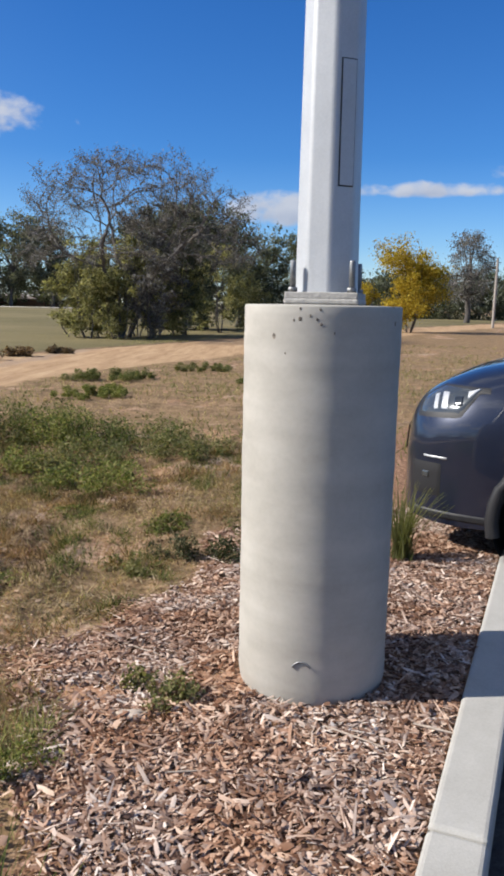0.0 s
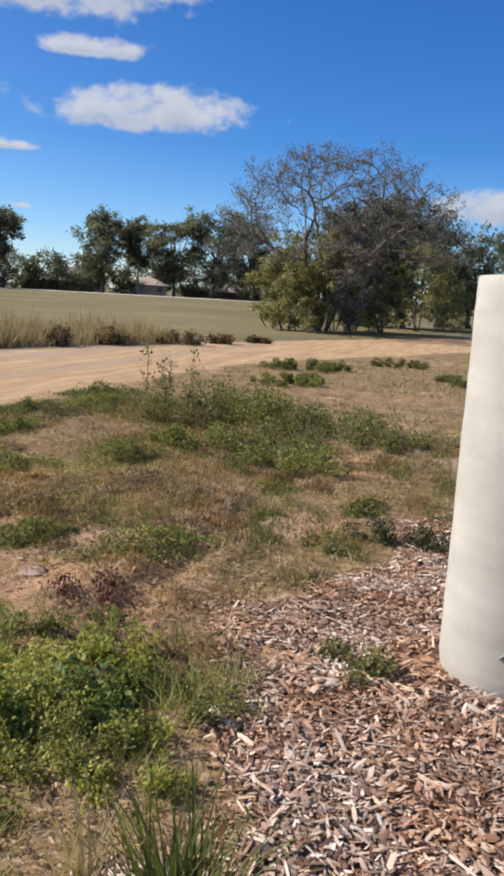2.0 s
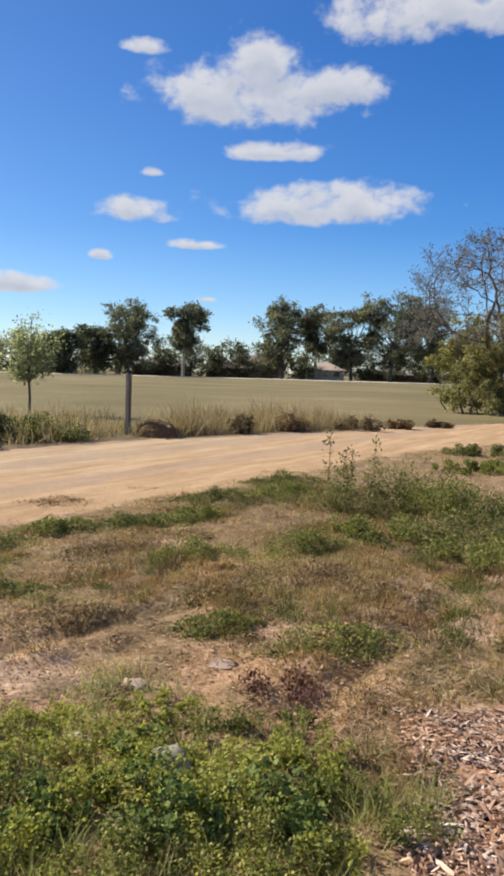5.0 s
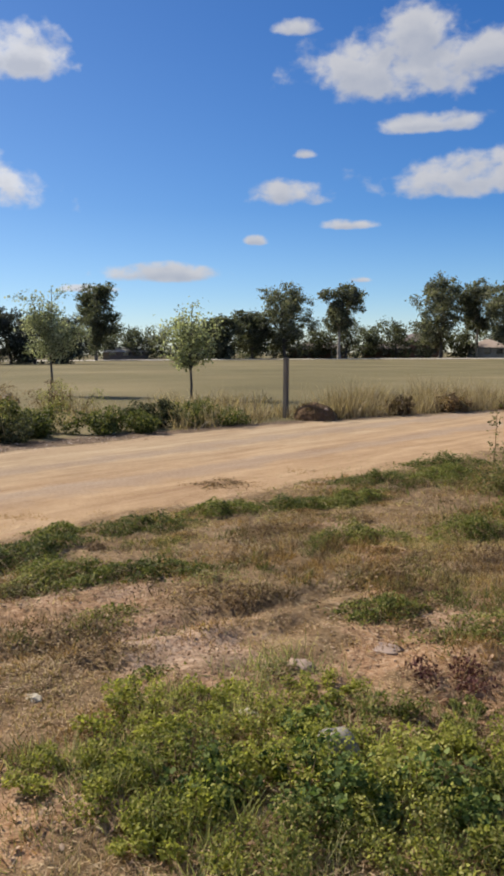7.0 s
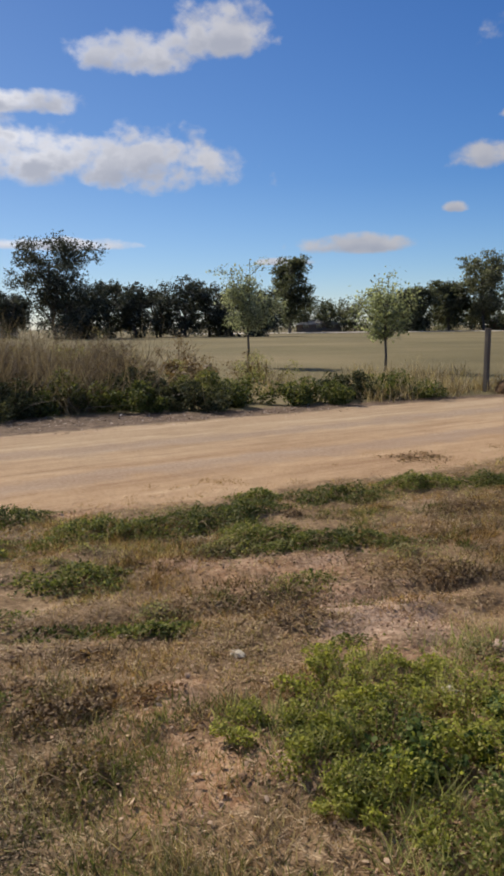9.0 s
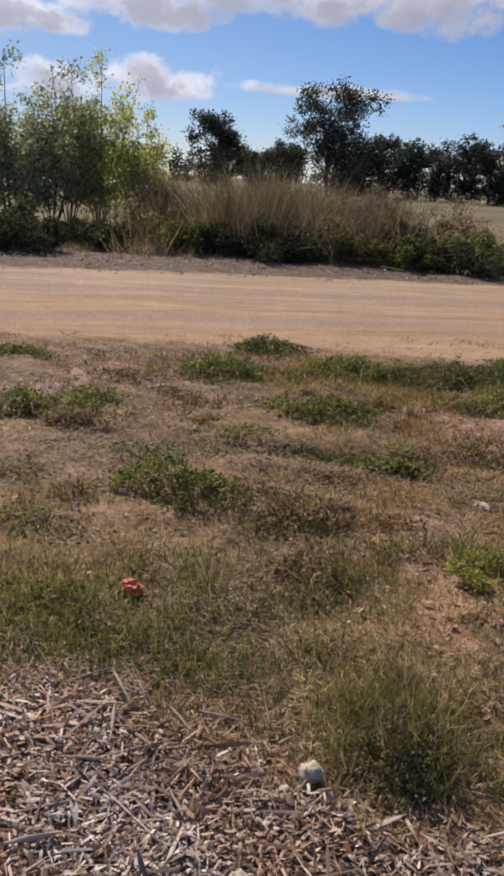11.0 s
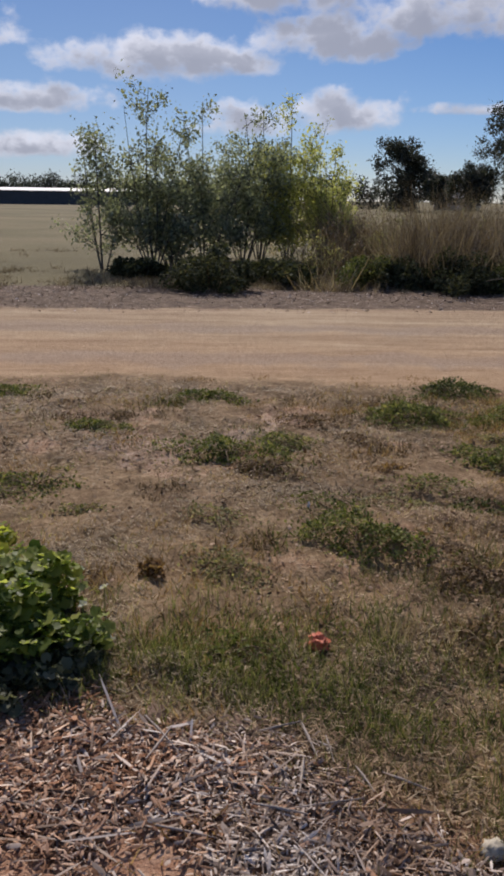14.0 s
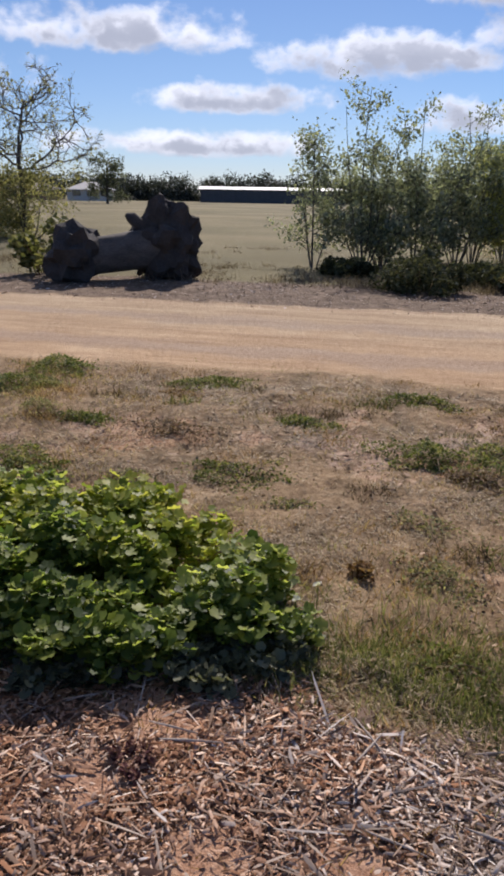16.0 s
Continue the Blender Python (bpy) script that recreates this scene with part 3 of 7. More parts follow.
def hashed(ix, iy, seed):
    h = (ix.astype(np.int64) * 374761393 + iy.astype(np.int64) * 668265263 + seed * 974634777) & 0x7FFFFFFF
    h = ((h ^ (h >> 13)) * 1274126177) & 0x7FFFFFFF
    return ((h ^ (h >> 16)) & 0xFFFF) / 65535.0


def value_noise(x, y, seed=0):
    ix, iy = np.floor(x), np.floor(y)
    u, v = x - ix, y - iy
    u, v = u * u * (3 - 2 * u), v * v * (3 - 2 * v)
    a, b = hashed(ix, iy, seed), hashed(ix + 1, iy, seed)
    c, d = hashed(ix, iy + 1, seed), hashed(ix + 1, iy + 1, seed)
    return (a * (1 - u) + b * u) * (1 - v) + (c * (1 - u) + d * u) * v


def rough_noise(x, y, scale, octaves=4, seed=0):
    """Summed value noise from -0.5 to 0.5; scale in lumps to the metre."""
    total, size, norm = 0.0, 1.0, 0.0
    for n in range(octaves):
        total = total + size * (value_noise(x * scale * 2**n, y * scale * 2**n, seed + 17 * n) - 0.5)
        norm, size = norm + size, size * 0.5
    return total / norm


rng = np.random.default_rng(7)


def turns(yaw, pitch, roll):
    """Stacked rotation matrices: roll about x, then pitch about y, then yaw about z."""
    cy, sy, cp, sp, cr, sr = np.cos(yaw), np.sin(yaw), np.cos(pitch), np.sin(pitch), np.cos(roll), np.sin(roll)
    m = np.empty((len(yaw), 3, 3))
    m[:, 0] = np.stack([cy * cp, cy * sp * sr - sy * cr, cy * sp * cr + sy * sr], 1)
    m[:, 1] = np.stack([sy * cp, sy * sp * sr + cy * cr, sy * sp * cr - cy * sr], 1)
    m[:, 2] = np.stack([-sp, cp * sr, cp * cr], 1)
    return m


def strew(shape, faces, places, rot, scales):
    """Copies of one small shape, each with its turn and its scale along three axes, as one array of places and one of faces."""
    shape, faces = np.asarray(shape, float), np.asarray(faces)
    v = np.einsum("nij,nkj->nki", rot, shape[None] * scales[:, None, :]) + places[:, None, :]
    f = faces[None] + (np.arange(len(places)) * len(shape))[:, None, None]
    return v.reshape(-1, 3), f.reshape(-1, faces.shape[1])


LEAF = ([(0, 0, 0), (0.45, 0.32, 0.1), (1, 0, 0), (0.45, -0.32, 0.1)], [(0, 1, 2, 3)])
ROUND_LEAF = ([(0, 0, 0), (0.22, 0.36, 0.1), (0.72, 0.38, 0.12), (1.05, 0, 0), (0.72, -0.38, 0.12), (0.22, -0.36, 0.1)], [(0, 1, 2, 3), (0, 3, 4, 5)])
LOBES = [(0.5 + (0.52 - 0.055 * (k % 2)) * math.cos(g), (0.52 - 0.055 * (k % 2)) * math.sin(g), 0.07 * (1 + (-1) ** k)) for k, g in enumerate(np.linspace(-2.75, 2.75, 11))]
LOBED_LEAF = ([(0.4, 0, 0)] + LOBES, [(0, k + 1, k + 2) for k in range(10)])
BLADE = ([(0, -0.5, 0), (0, 0.5, 0), (0.12, 0, 1.0)], [(0, 1, 2)])
BENT = ([(0, -0.5, 0), (0, 0.5, 0), (0.12, -0.4, 0.55), (0.12, 0.4, 0.55), (0.42, 0.0, 1.0), (0.42, 0.01, 1.0)], [(0, 1, 3, 2), (2, 3, 5, 4)])
CHIP = ([(-0.54, 0.12, 0), (-0.4, -0.46, 0), (0.28, -0.36, 0.3), (0.52, -0.02, 0), (0.3, 0.5, 0), (-0.34, 0.4, 0.4), (-0.3, -0.06, 1.0), (0.26, 0.1, 1.1)],
        [(0, 1, 6, 5), (1, 2, 7, 6), (2, 3, 4, 7), (7, 4, 5, 6)])


def leaves_at(places, size, spread=0.5, up=0.5, shape=LEAF):
    """Leaves at the places given: sizes vary by spread, and up tells how level they lie (0: any way, 1: flat)."""
    n = len(places)
    s = size * (1 + spread * rng.uniform(-1, 1, n))
    tilt = (1 - up) * 1.4
    rot = turns(rng.uniform(0, 2 * np.pi, n), rng.uniform(-tilt - 0.25, tilt, n), rng.uniform(-tilt, tilt, n))
    return strew(*shape, places, rot, np.stack([s, s, s], 1))


def tube(path, radii, sides=7, lumps=0.0):
    """A tapering round limb along a path of places."""
    path = [Vector(p) for p in path]
    verts, faces = [], []
    for i, (p, r) in enumerate(zip(path, radii)):
        d = (path[min(i + 1, len(path) - 1)] - path[max(i - 1, 0)]).normalized()
        a = d.orthogonal().normalized() if abs(d.z) > 0.9 else d.cross(Vector((0, 0, 1))).normalized()
        b = d.cross(a)
        for k in range(sides):
            g = 2 * math.pi * k / sides
            w = r * (1 + lumps * random.uniform(-1, 1))
            verts.append(p + a * (math.cos(g) * w) + b * (math.sin(g) * w))
    n = len(path)
    for i in range(n - 1):
        for k in range(sides):
            faces.append((i * sides + k, i * sides + (k + 1) % sides, (i + 1) * sides + (k + 1) % sides, (i + 1) * sides + k))
    return np.array(verts), np.array(faces)


def joined(pieces):
    verts, faces, base = [], [], 0
    for v, f in pieces:
        verts.append(v)
        faces.append(np.asarray(f) + base)
        base += len(v)
    return np.concatenate(verts), np.concatenate(faces)


def box_bm(sx, sy, sz, at=(0, 0, 0), bevel=0.0, segments=2):
    """A box that stands on at, with rounded edges."""
    bm = bmesh.new()
    bmesh.ops.create_cube(bm, size=1.0, matrix=Matrix.Translation((at[0], at[1], at[2] + sz / 2)) @ Matrix.Diagonal((sx, sy, sz, 1)))
    if bevel:
        bmesh.ops.bevel(bm, geom=bm.edges[:], offset=bevel, segments=segments, affect="EDGES", profile=0.5)
    return bm


def lump_bm(rx, ry, rz, at=(0, 0, 0), rough=0.25, detail=2, seed=0, scale=1.6):
    """An uneven stone or clod."""
    bm = bmesh.new()
    bmesh.ops.create_icosphere(bm, subdivisions=detail, radius=1.0)
    for v in bm.verts:
        k = 1 + rough * noise.fractal(v.co * scale + Vector((seed * 3.1, seed, 0)), 1.0, 2.0, 4)
        v.co = Vector((v.co.x * rx * k + at[0], v.co.y * ry * k + at[1], v.co.z * rz * k + at[2]))
    return bm


# ---- the lie of the land ----
ROAD_NEAR = [(-40, -3.5), (-3, -5.75), (0, -5.8), (1, -5.6), (2.2, -5.45), (3.3, -5.1), (6.5, -4.85), (8, -4.6), (11, -4.5), (13, -4.45), (16, -3.9), (21, -1.6), (26, 0.2), (33, 3), (45, 8), (70, 20), (120, 45)]
ROAD_FAR = [(-40, -7.6), (-6, -9.7), (0, -9.8), (4, -9.8), (8, -9.7), (11, -9.5), (14, -9.0), (17, -7.9), (21, -6.7), (27, -4.2), (33, -2.0), (38, 0.2), (50, 6), (70, 16), (120, 40)]
VERGE = [(-40, 2.5), (2, 2.6), (7, 1.0), (12, 0.3), (20, 0.3), (120, 0.5)]
MULCH = [(-6, -1.2), (-1.2, -1.5), (-0.6, -1.66), (0, -1.62), (0.3, -1.52), (0.7, -1.3), (0.92, -1.08), (1.5, -0.62), (2.1, -0.3), (2.7, -0.32), (3.2, -0.62), (3.6, -0.42), (4, -0.16), (4.6, -0.08), (5.0, -0.1), (6, 0.45), (8, 1.2), (14, 3.3)]
KERB_AT, KERB_WAY = np.array([0.718, 2.087]), np.array([0.322, 0.9467])
KERB_WIDTH, KERB_TOP, TAR_Z = 0.165, 0.035, -0.09


def along(table, y):
    t = np.array(table, float)
    return np.interp(y, t[:, 0], t[:, 1])


def past_kerb(x, y):
    """Metres to the right of the kerb's left edge."""
    return (x - KERB_AT[0]) * KERB_WAY[1] - (y - KERB_AT[1]) * KERB_WAY[0]


def zones(x, y):
    """How far each place lies within mulch, track, verge, pasture and car park; 0.5 is the edge."""
    near, far, ver = along(ROAD_NEAR, y), along(ROAD_FAR, y), along(VERGE, y)
    soft = lambda d, w: np.clip(0.5 + d / w, 0, 1)  # noqa: E731
    road = soft(np.minimum(near - x, x - far), 1.0)
    verge = soft(np.minimum(far - x + 0.2, x - far + ver), 1.4)
    field = soft(far - 0.3 - x, 1.5)
    mulch = soft(x - along(MULCH, y), 0.5) * soft(13.0 - y, 1.0)
    tar = soft(past_kerb(x, y) - 0.08, 0.06)
    return mulch, road, verge, field, tar


# bare sandy or red patches: x, y, radius
BARE_PATCHES = [(-1.12, 3.3, 0.22), (-1.12, 3.7, 0.22), (-1.08, 4.1, 0.2), (-1.04, 4.5, 0.2), (-1.65, 3.45, 0.34), (-2.32, 2.65, 0.32), (-1.85, 1.45, 0.26), (-2.2, 1.5, 0.22), (-2.8, 1.03, 0.3), (-1.0, 3.9, 0.34), (-1.15, 3.15, 0.28), (-1.3, 3.7, 0.25), (-0.85, 4.6, 0.3), (-1.45, 4.2, 0.3), (-2.6, 4.9, 0.35), (-3.4, 5.4, 0.35), (-3.0, 3.0, 0.4), (-3.7, 2.4, 0.35), (-2.2, 0.3, 0.3)]
EARTH_PATCHES = [(-1.5, -0.55, 0.19), (-1.08, 0.02, 0.18), (-1.06, -0.3, 0.13), (-1.25, -0.62, 0.12), (0.2, 3.1, 0.16), (-0.35, 2.95, 0.14)]


def patches(table, x, y):
    """1 in the middle of each listed patch, falling to 0 past its radius."""
    best = np.zeros_like(np.asarray(x, float))
    for px, py, r in table:
        best = np.maximum(best, np.exp(-(((x - px) / r) ** 2 + ((y - py) / (r * 0.8)) ** 2)))
    return best


def bareness(x, y):
    return np.clip(0.26 + 1.6 * rough_noise(x, y, 1.5, 4, 141) + 0.42 * patches(BARE_PATCHES, x, y), 0, 1)


def earthen(x, y):
    return np.clip(1.25 * patches(EARTH_PATCHES, x, y) + 0.8 * rough_noise(x, y, 5.0, 3, 147), 0, 1)


def wheel_ruts(x, y):
    """Old wheel ruts pressed into the dry ground, with a low ridge on either side."""
    z = 0.0
    for x0, slope, y0, lo, hi, deep in ((-2.99, 0.31, 1.725, 0.6, 4.6, 0.03), (-1.13, 0.04, 2.92, 2.6, 5.6, 0.04), (-2.35, 0.25, 2.4, 2.0, 4.4, 0.015)):
        d = (x - x0 - slope * (y - y0) + 0.05 * rough_noise(x, y, 1.4, 2, 151)) / 0.1
        run = np.clip((y - lo) / 0.6, 0, 1) * np.clip((hi - y) / 0.8, 0, 1)
        z = z + run * deep * (0.5 * np.exp(-((d + 1.9) ** 2)) + 0.6 * np.exp(-((d - 1.9) ** 2)) - 1.1 * np.exp(-d * d))
    return z


def ground_z(x, y):
    x, y = np.asarray(x, float), np.asarray(y, float)
    mulch, road, verge, field, tar = zones(x, y)
    z = 0.05 * rough_noise(x, y, 0.9, 4, 3) * (1 - 0.7 * road) + 0.045 * rough_noise(x, y, 3.6, 4, 9) * (1 - road) * (1 - 0.5 * mulch)
    z = z + 0.034 * rough_noise(x, y, 7.5, 2, 19) * (1 - road) * (1 - mulch) * (1 - field)
    z = z + wheel_ruts(x, y) * (1 - road) * (1 - mulch)
    z = z + 0.05 * (field > 0.5) * rough_noise(x, y, 0.35, 3, 5)
    near = np.clip(1 - np.hypot(x, y) / 220, 0, 1)
    slip = np.clip((past_kerb(x, y) - 0.04) / 0.08, 0, 1) * np.clip(1 - np.hypot(x - 3, y - 3) / 60, 0, 1) ** 0.3
    return z * near * (1 - slip) + TAR_Z * slip


def stretch_out(lo, hi, step, reach, grow=1.12):
    mid = list(np.arange(lo, hi, step))
    out, s, p = [], step, hi
    while p < reach:
        out.append(p)
        s *= grow
        p += s
    left, s, p = [], step, lo
    while p > -reach:
        s *= grow
        p -= s
        left.append(p)
    return np.array(left[::-1] + mid + out)


gx, gy = stretch_out(-6.0, 1.8, 0.05, 3800, 1.09), stretch_out(-2.6, 7.0, 0.05, 3800, 1.09)
GX, GY = np.meshgrid(gx, gy)
fx, fy = GX.ravel(), GY.ravel()
n_x = len(gx)
cells = (np.arange(len(gy) - 1)[:, None] * n_x + np.arange(n_x - 1)[None]).ravel()
ground_mesh = mesh_from("ground", np.stack([fx, fy, ground_z(fx, fy)], 1), np.stack([cells, cells + 1, cells + n_x + 1, cells + n_x], 1), M_GROUND, True)
for key, values in zip(("mulch", "road", "verge", "field", "tar"), zones(fx, fy)):
    ground_mesh.attributes.new(key, "FLOAT", "POINT").data.foreach_set("value", values.astype(np.float32))
for key, values in (("bare", bareness(fx, fy)), ("earth", earthen(fx, fy))):
    ground_mesh.attributes.new(key, "FLOAT", "POINT").data.foreach_set("value", values.astype(np.float32))
ground = tagged(new("ground", ground_mesh), "dry weedy ground with a sandy vehicle track and pasture beyond", "ground", kind="structure")


def on_ground(x, y, lift=0.0):
    return (x, y, float(ground_z(np.array([x]), np.array([y]))[0]) + lift)


# kerb: cast lengths with a rounded arris and narrow joints
kerb_turn = math.degrees(math.atan2(-KERB_WAY[0], KERB_WAY[1]))
kerb = tagged(new("kerb"), "pale grey cast concrete kerb beside the mulch bed", "kerb", kind="structure")
kerb.matrix_world = pose(KERB_AT[0], KERB_AT[1], 0, 0, 0, kerb_turn)
for i, (a, b) in enumerate(((-13.0, -10.205), (-10.2, -7.605), (-7.6, -5.005), (-5.0, -2.4), (-2.395, 0.195), (0.2, 2.79), (2.795, 5.4), (5.405, 9.0), (9.005, 12.0))):
    length = b - a
    part("kerb_stone", box_bm(KERB_WIDTH, length, 0.3, (KERB_WIDTH / 2, (a + b) / 2, KERB_TOP - 0.3 + 0.002 * (i % 2)), 0.018, 3), M_KERB, kerb)


# ---- concrete footing and light pole ----
FOOT = (0.488, 3.209)
FOOT_R, FOOT_H = 0.283, 1.42


def revolve(profile, sides, smooth=True):
    verts, faces = [], []
    for r, z in profile:
        for k in range(sides):
            a = 2 * math.pi * k / sides
            verts.append((r * math.cos(a), r * math.sin(a), z))
    for i in range(len(profile) - 1):
        for k in range(sides):
            faces.append((i * sides + k, i * sides + (k + 1) % sides, (i + 1) * sides + (k + 1) % sides, (i + 1) * sides + k))
    return np.array(verts), np.array(faces)


def footing():
    prof = [(FOOT_R - 0.012, -0.12), (FOOT_R - 0.006, 0.0)]
    z = 0.04
    while z < FOOT_H - 0.03:
        prof.append((FOOT_R + 0.0006 * math.sin(z * 31) + 0.0004 * math.sin(z * 83 + 1), z))
        z += 0.022
    prof += [(FOOT_R - 0.0005, FOOT_H - 0.006), (FOOT_R - 0.0025, FOOT_H - 0.0015), (FOOT_R - 0.006, FOOT_H), (0.1, FOOT_H + 0.003), (0.001, FOOT_H + 0.003)]
    v, f = revolve(prof, 72)
    wob = np.array([noise.noise(Vector((p[0] * 5, p[1] * 5, p[2] * 3))) for p in v])
    v[:, :2] *= (1 + 0.006 * wob)[:, None]
    ob = thing("concrete_footing", (*FOOT, 0), "tall round cast concrete footing with faint form rings, in mulch", "footing")
    part("cast_drum", mesh_from("cast_drum", v, f, M_CONCRETE, True), M_CONCRETE, ob)
    # air holes below the rim
    for x, z, size in ((-0.084, 0.045, 0.008), (-0.104, 0.05, 0.005), (-0.05, 0.035, 0.005), (-0.028, 0.047, 0.006), (-0.014, 0.062, 0.006), (-0.084, 0.012, 0.005), (-0.018, 0.014, 0.005), (-0.17, 0.1, 0.006), (0.03, 0.09, 0.004), (-0.13, 0.16, 0.004)):
        y = -math.sqrt(FOOT_R**2 - x * x)
        k = 1 + 0.006 * noise.noise(Vector((x * 5, y * 5, (FOOT_H - z) * 3)))
        hole = lump_bm(size * 0.7, 0.0009, size * 0.95, (x * k, y * k - 0.0003, FOOT_H - z), 0.3, 2, int(1000 * z))
        bmesh.ops.rotate(hole, cent=(x * k, y * k, FOOT_H - z), matrix=Matrix.Rotation(math.atan2(x, -y), 3, "Z"), verts=hole.verts)
        part("air_hole", hole, M_HOLE, ob, "dark air hole in the concrete")
    # the cast-in conduit mouth near the foot
    toward = math.atan2(0.371 - FOOT[1], 0.384 - FOOT[0]) - 0.12
    c, s = math.cos(toward), math.sin(toward)
    ring = []
    for k in range(10):
        a = math.radians(20 + 15 * k)
        ring.append(((FOOT_R + 0.001) * c - 0.035 * math.cos(a) * -s, (FOOT_R + 0.001) * s - 0.035 * math.cos(a) * c, 0.14 + 0.035 * math.sin(a)))
    v, f = tube(ring, [0.0035] * len(ring), 6)
    part("conduit_cap_edge", mesh_from("conduit_cap_edge", v, f, M_STEEL_DARK, True), None, ob, "dark curved edge of a cast-in cap")
    return ob


footing()


def light_pole():
    eye_way = math.degrees(math.atan2(0.371 - FOOT[1], 0.384 - FOOT[0]))
    ob = thing("light_pole", (FOOT[0] + 0.01, FOOT[1], FOOT_H + 0.003), "pale galvanised octagonal steel light pole bolted to the footing", "light pole", turn=eye_way + 4)
    spun = lambda bm: bmesh.ops.transform(bm, matrix=Matrix.Rotation(radians(-13), 4, "Z"), verts=bm.verts) or bm  # noqa: E731
    base = part("grout_pad", spun(box_bm(0.262, 0.262, 0.02, (0, 0, 0), 0.006)), M_GROUT, ob)
    part("base_plate", spun(box_bm(0.256, 0.256, 0.024, (0, 0, 0.018), 0.004)), M_GROUT, ob, "dull grey weathered base plate")
    r0, r1, h = 0.1145, 0.06, 7.5
    verts, faces = [], []
    for r, z in ((r0, 0.042), (r0 - (r0 - r1) * 0.42, 2.6), (r1, h)):
        for k in range(8):
            a = math.pi / 4 * k
            verts.append((r * math.cos(a), r * math.sin(a), z))
    for i in range(2):
        for k in range(8):
            faces.append((i * 8 + k, i * 8 + (k + 1) % 8, i * 8 + 8 + (k + 1) % 8, i * 8 + 8 + k))
    bm = bmesh.new()
    bv = [bm.verts.new(v) for v in verts]
    for f in faces:
        bm.faces.new([bv[i] for i in f])
    bm.faces.new(bv[-8:])
    bm.normal_update()
    upright = [e for e in bm.edges if abs(e.verts[0].co.z - e.verts[1].co.z) > 0.1]
    bmesh.ops.bevel(bm, geom=upright, offset=0.012, segments=3, affect="EDGES", profile=0.5)
    part("shaft", bm, M_GALV, ob)
    # access door on the face to the right of the edge that faces the walk
    face = radians(22.5)
    for z0, z1, w in ((0.4, 0.805, 0.052),):
        mid = (z0 + z1) / 2
        rr = (r0 - (r0 - r1) * 0.42 * mid / 2.6) * math.cos(math.pi / 8) + 0.0008
        bm = box_bm(0.006, w, z1 - z0, (0, 0, -(z1 - z0) / 2), 0.0025, 2)
        bmesh.ops.transform(bm, matrix=Matrix.Translation((rr * math.cos(face) - 0.008 * math.sin(face), rr * math.sin(face) + 0.008 * math.cos(face), mid)) @ Matrix.Rotation(face, 4, "Z") @ Matrix.Rotation(-0.008, 4, "Y"), verts=bm.verts)
        door = part("access_door", bm, M_GALV, ob)
        bm = box_bm(0.004, w + 0.0055, z1 - z0 + 0.006, (0, 0, -(z1 - z0 + 0.006) / 2), 0.001, 1)
        bmesh.ops.transform(bm, matrix=Matrix.Translation((rr * math.cos(face) - 0.0065 * math.sin(face), rr * math.sin(face) + 0.0065 * math.cos(face), mid)) @ Matrix.Rotation(face, 4, "Z") @ Matrix.Rotation(-0.008, 4, "Y"), verts=bm.verts)
        part("door_gap", bm, M_TRIM, door, "dark gap round the access door")
    for a in (32, 122, 212, 302):
        x, y = 0.146 * math.cos(radians(a)), 0.146 * math.sin(radians(a))
        v, f = revolve([(0.001, 0.04), (0.011, 0.04), (0.011, 0.145), (0.009, 0.15), (0.001, 0.15)], 10)
        bolt = part("bolt", mesh_from("bolt", v + (x, y, 0), f, M_STEEL_DARK, True), None, ob)
        v, f = revolve([(0.001, 0.042), (0.018, 0.042), (0.018, 0.058), (0.001, 0.058)], 6)
        part("nut", mesh_from("nut", v + (x, y, 0), f, M_STEEL_DARK), None, bolt)
    # lantern arm and head, above the view
    v, f = tube([(0, 0, h - 0.1), (0.3, 0, h + 0.15), (1.0, 0, h + 0.25)], [0.035, 0.03, 0.028], 8)
    part("lantern_arm", mesh_from("lantern_arm", v, f, M_GALV, True), None, ob)
    part("lantern_head", box_bm(0.55, 0.26, 0.09, (1.2, 0, h + 0.2), 0.03), M_GALV, ob)
    return ob


light_pole()


# ---- parked car ----
CAR_STATIONS = [(0.0, 0.42, 0.36, 0.8), (-0.05, 0.62, 0.31, 0.93), (-0.14, 0.75, 0.28, 1.03), (-0.3, 0.84, 0.27, 1.12), (-0.5, 0.885, 0.27, 1.185), (-0.8, 0.9, 0.29, 1.23), (-1.2, 0.905, 0.3, 1.26), (-1.6, 0.91, 0.3, 1.28),
                (-2.4, 0.915, 0.3, 1.28), (-3.4, 0.905, 0.32, 1.28), (-4.1, 0.86, 0.36, 1.27), (-4.3, 0.74, 0.45, 1.15), (-4.36, 0.5, 0.55, 0.95)]


def car_sections(step):
    """Smooth sections along the car: x, half width, lower and upper height."""
    st = np.array(CAR_STATIONS)
    out = []
    for t in np.arange(0, len(st) - 1 + 1e-6, step):
        i = min(int(t), len(st) - 2)
        u = t - i
        p0, p1, p2, p3 = st[max(i - 1, 0)], st[i], st[i + 1], st[min(i + 2, len(st) - 1)]
        out.append(0.5 * (2 * p1 + (p2 - p0) * u + (2 * p0 - 5 * p1 + 4 * p2 - p3) * u * u + (3 * p1 - p0 - 3 * p2 + p3) * u**3))
    return out


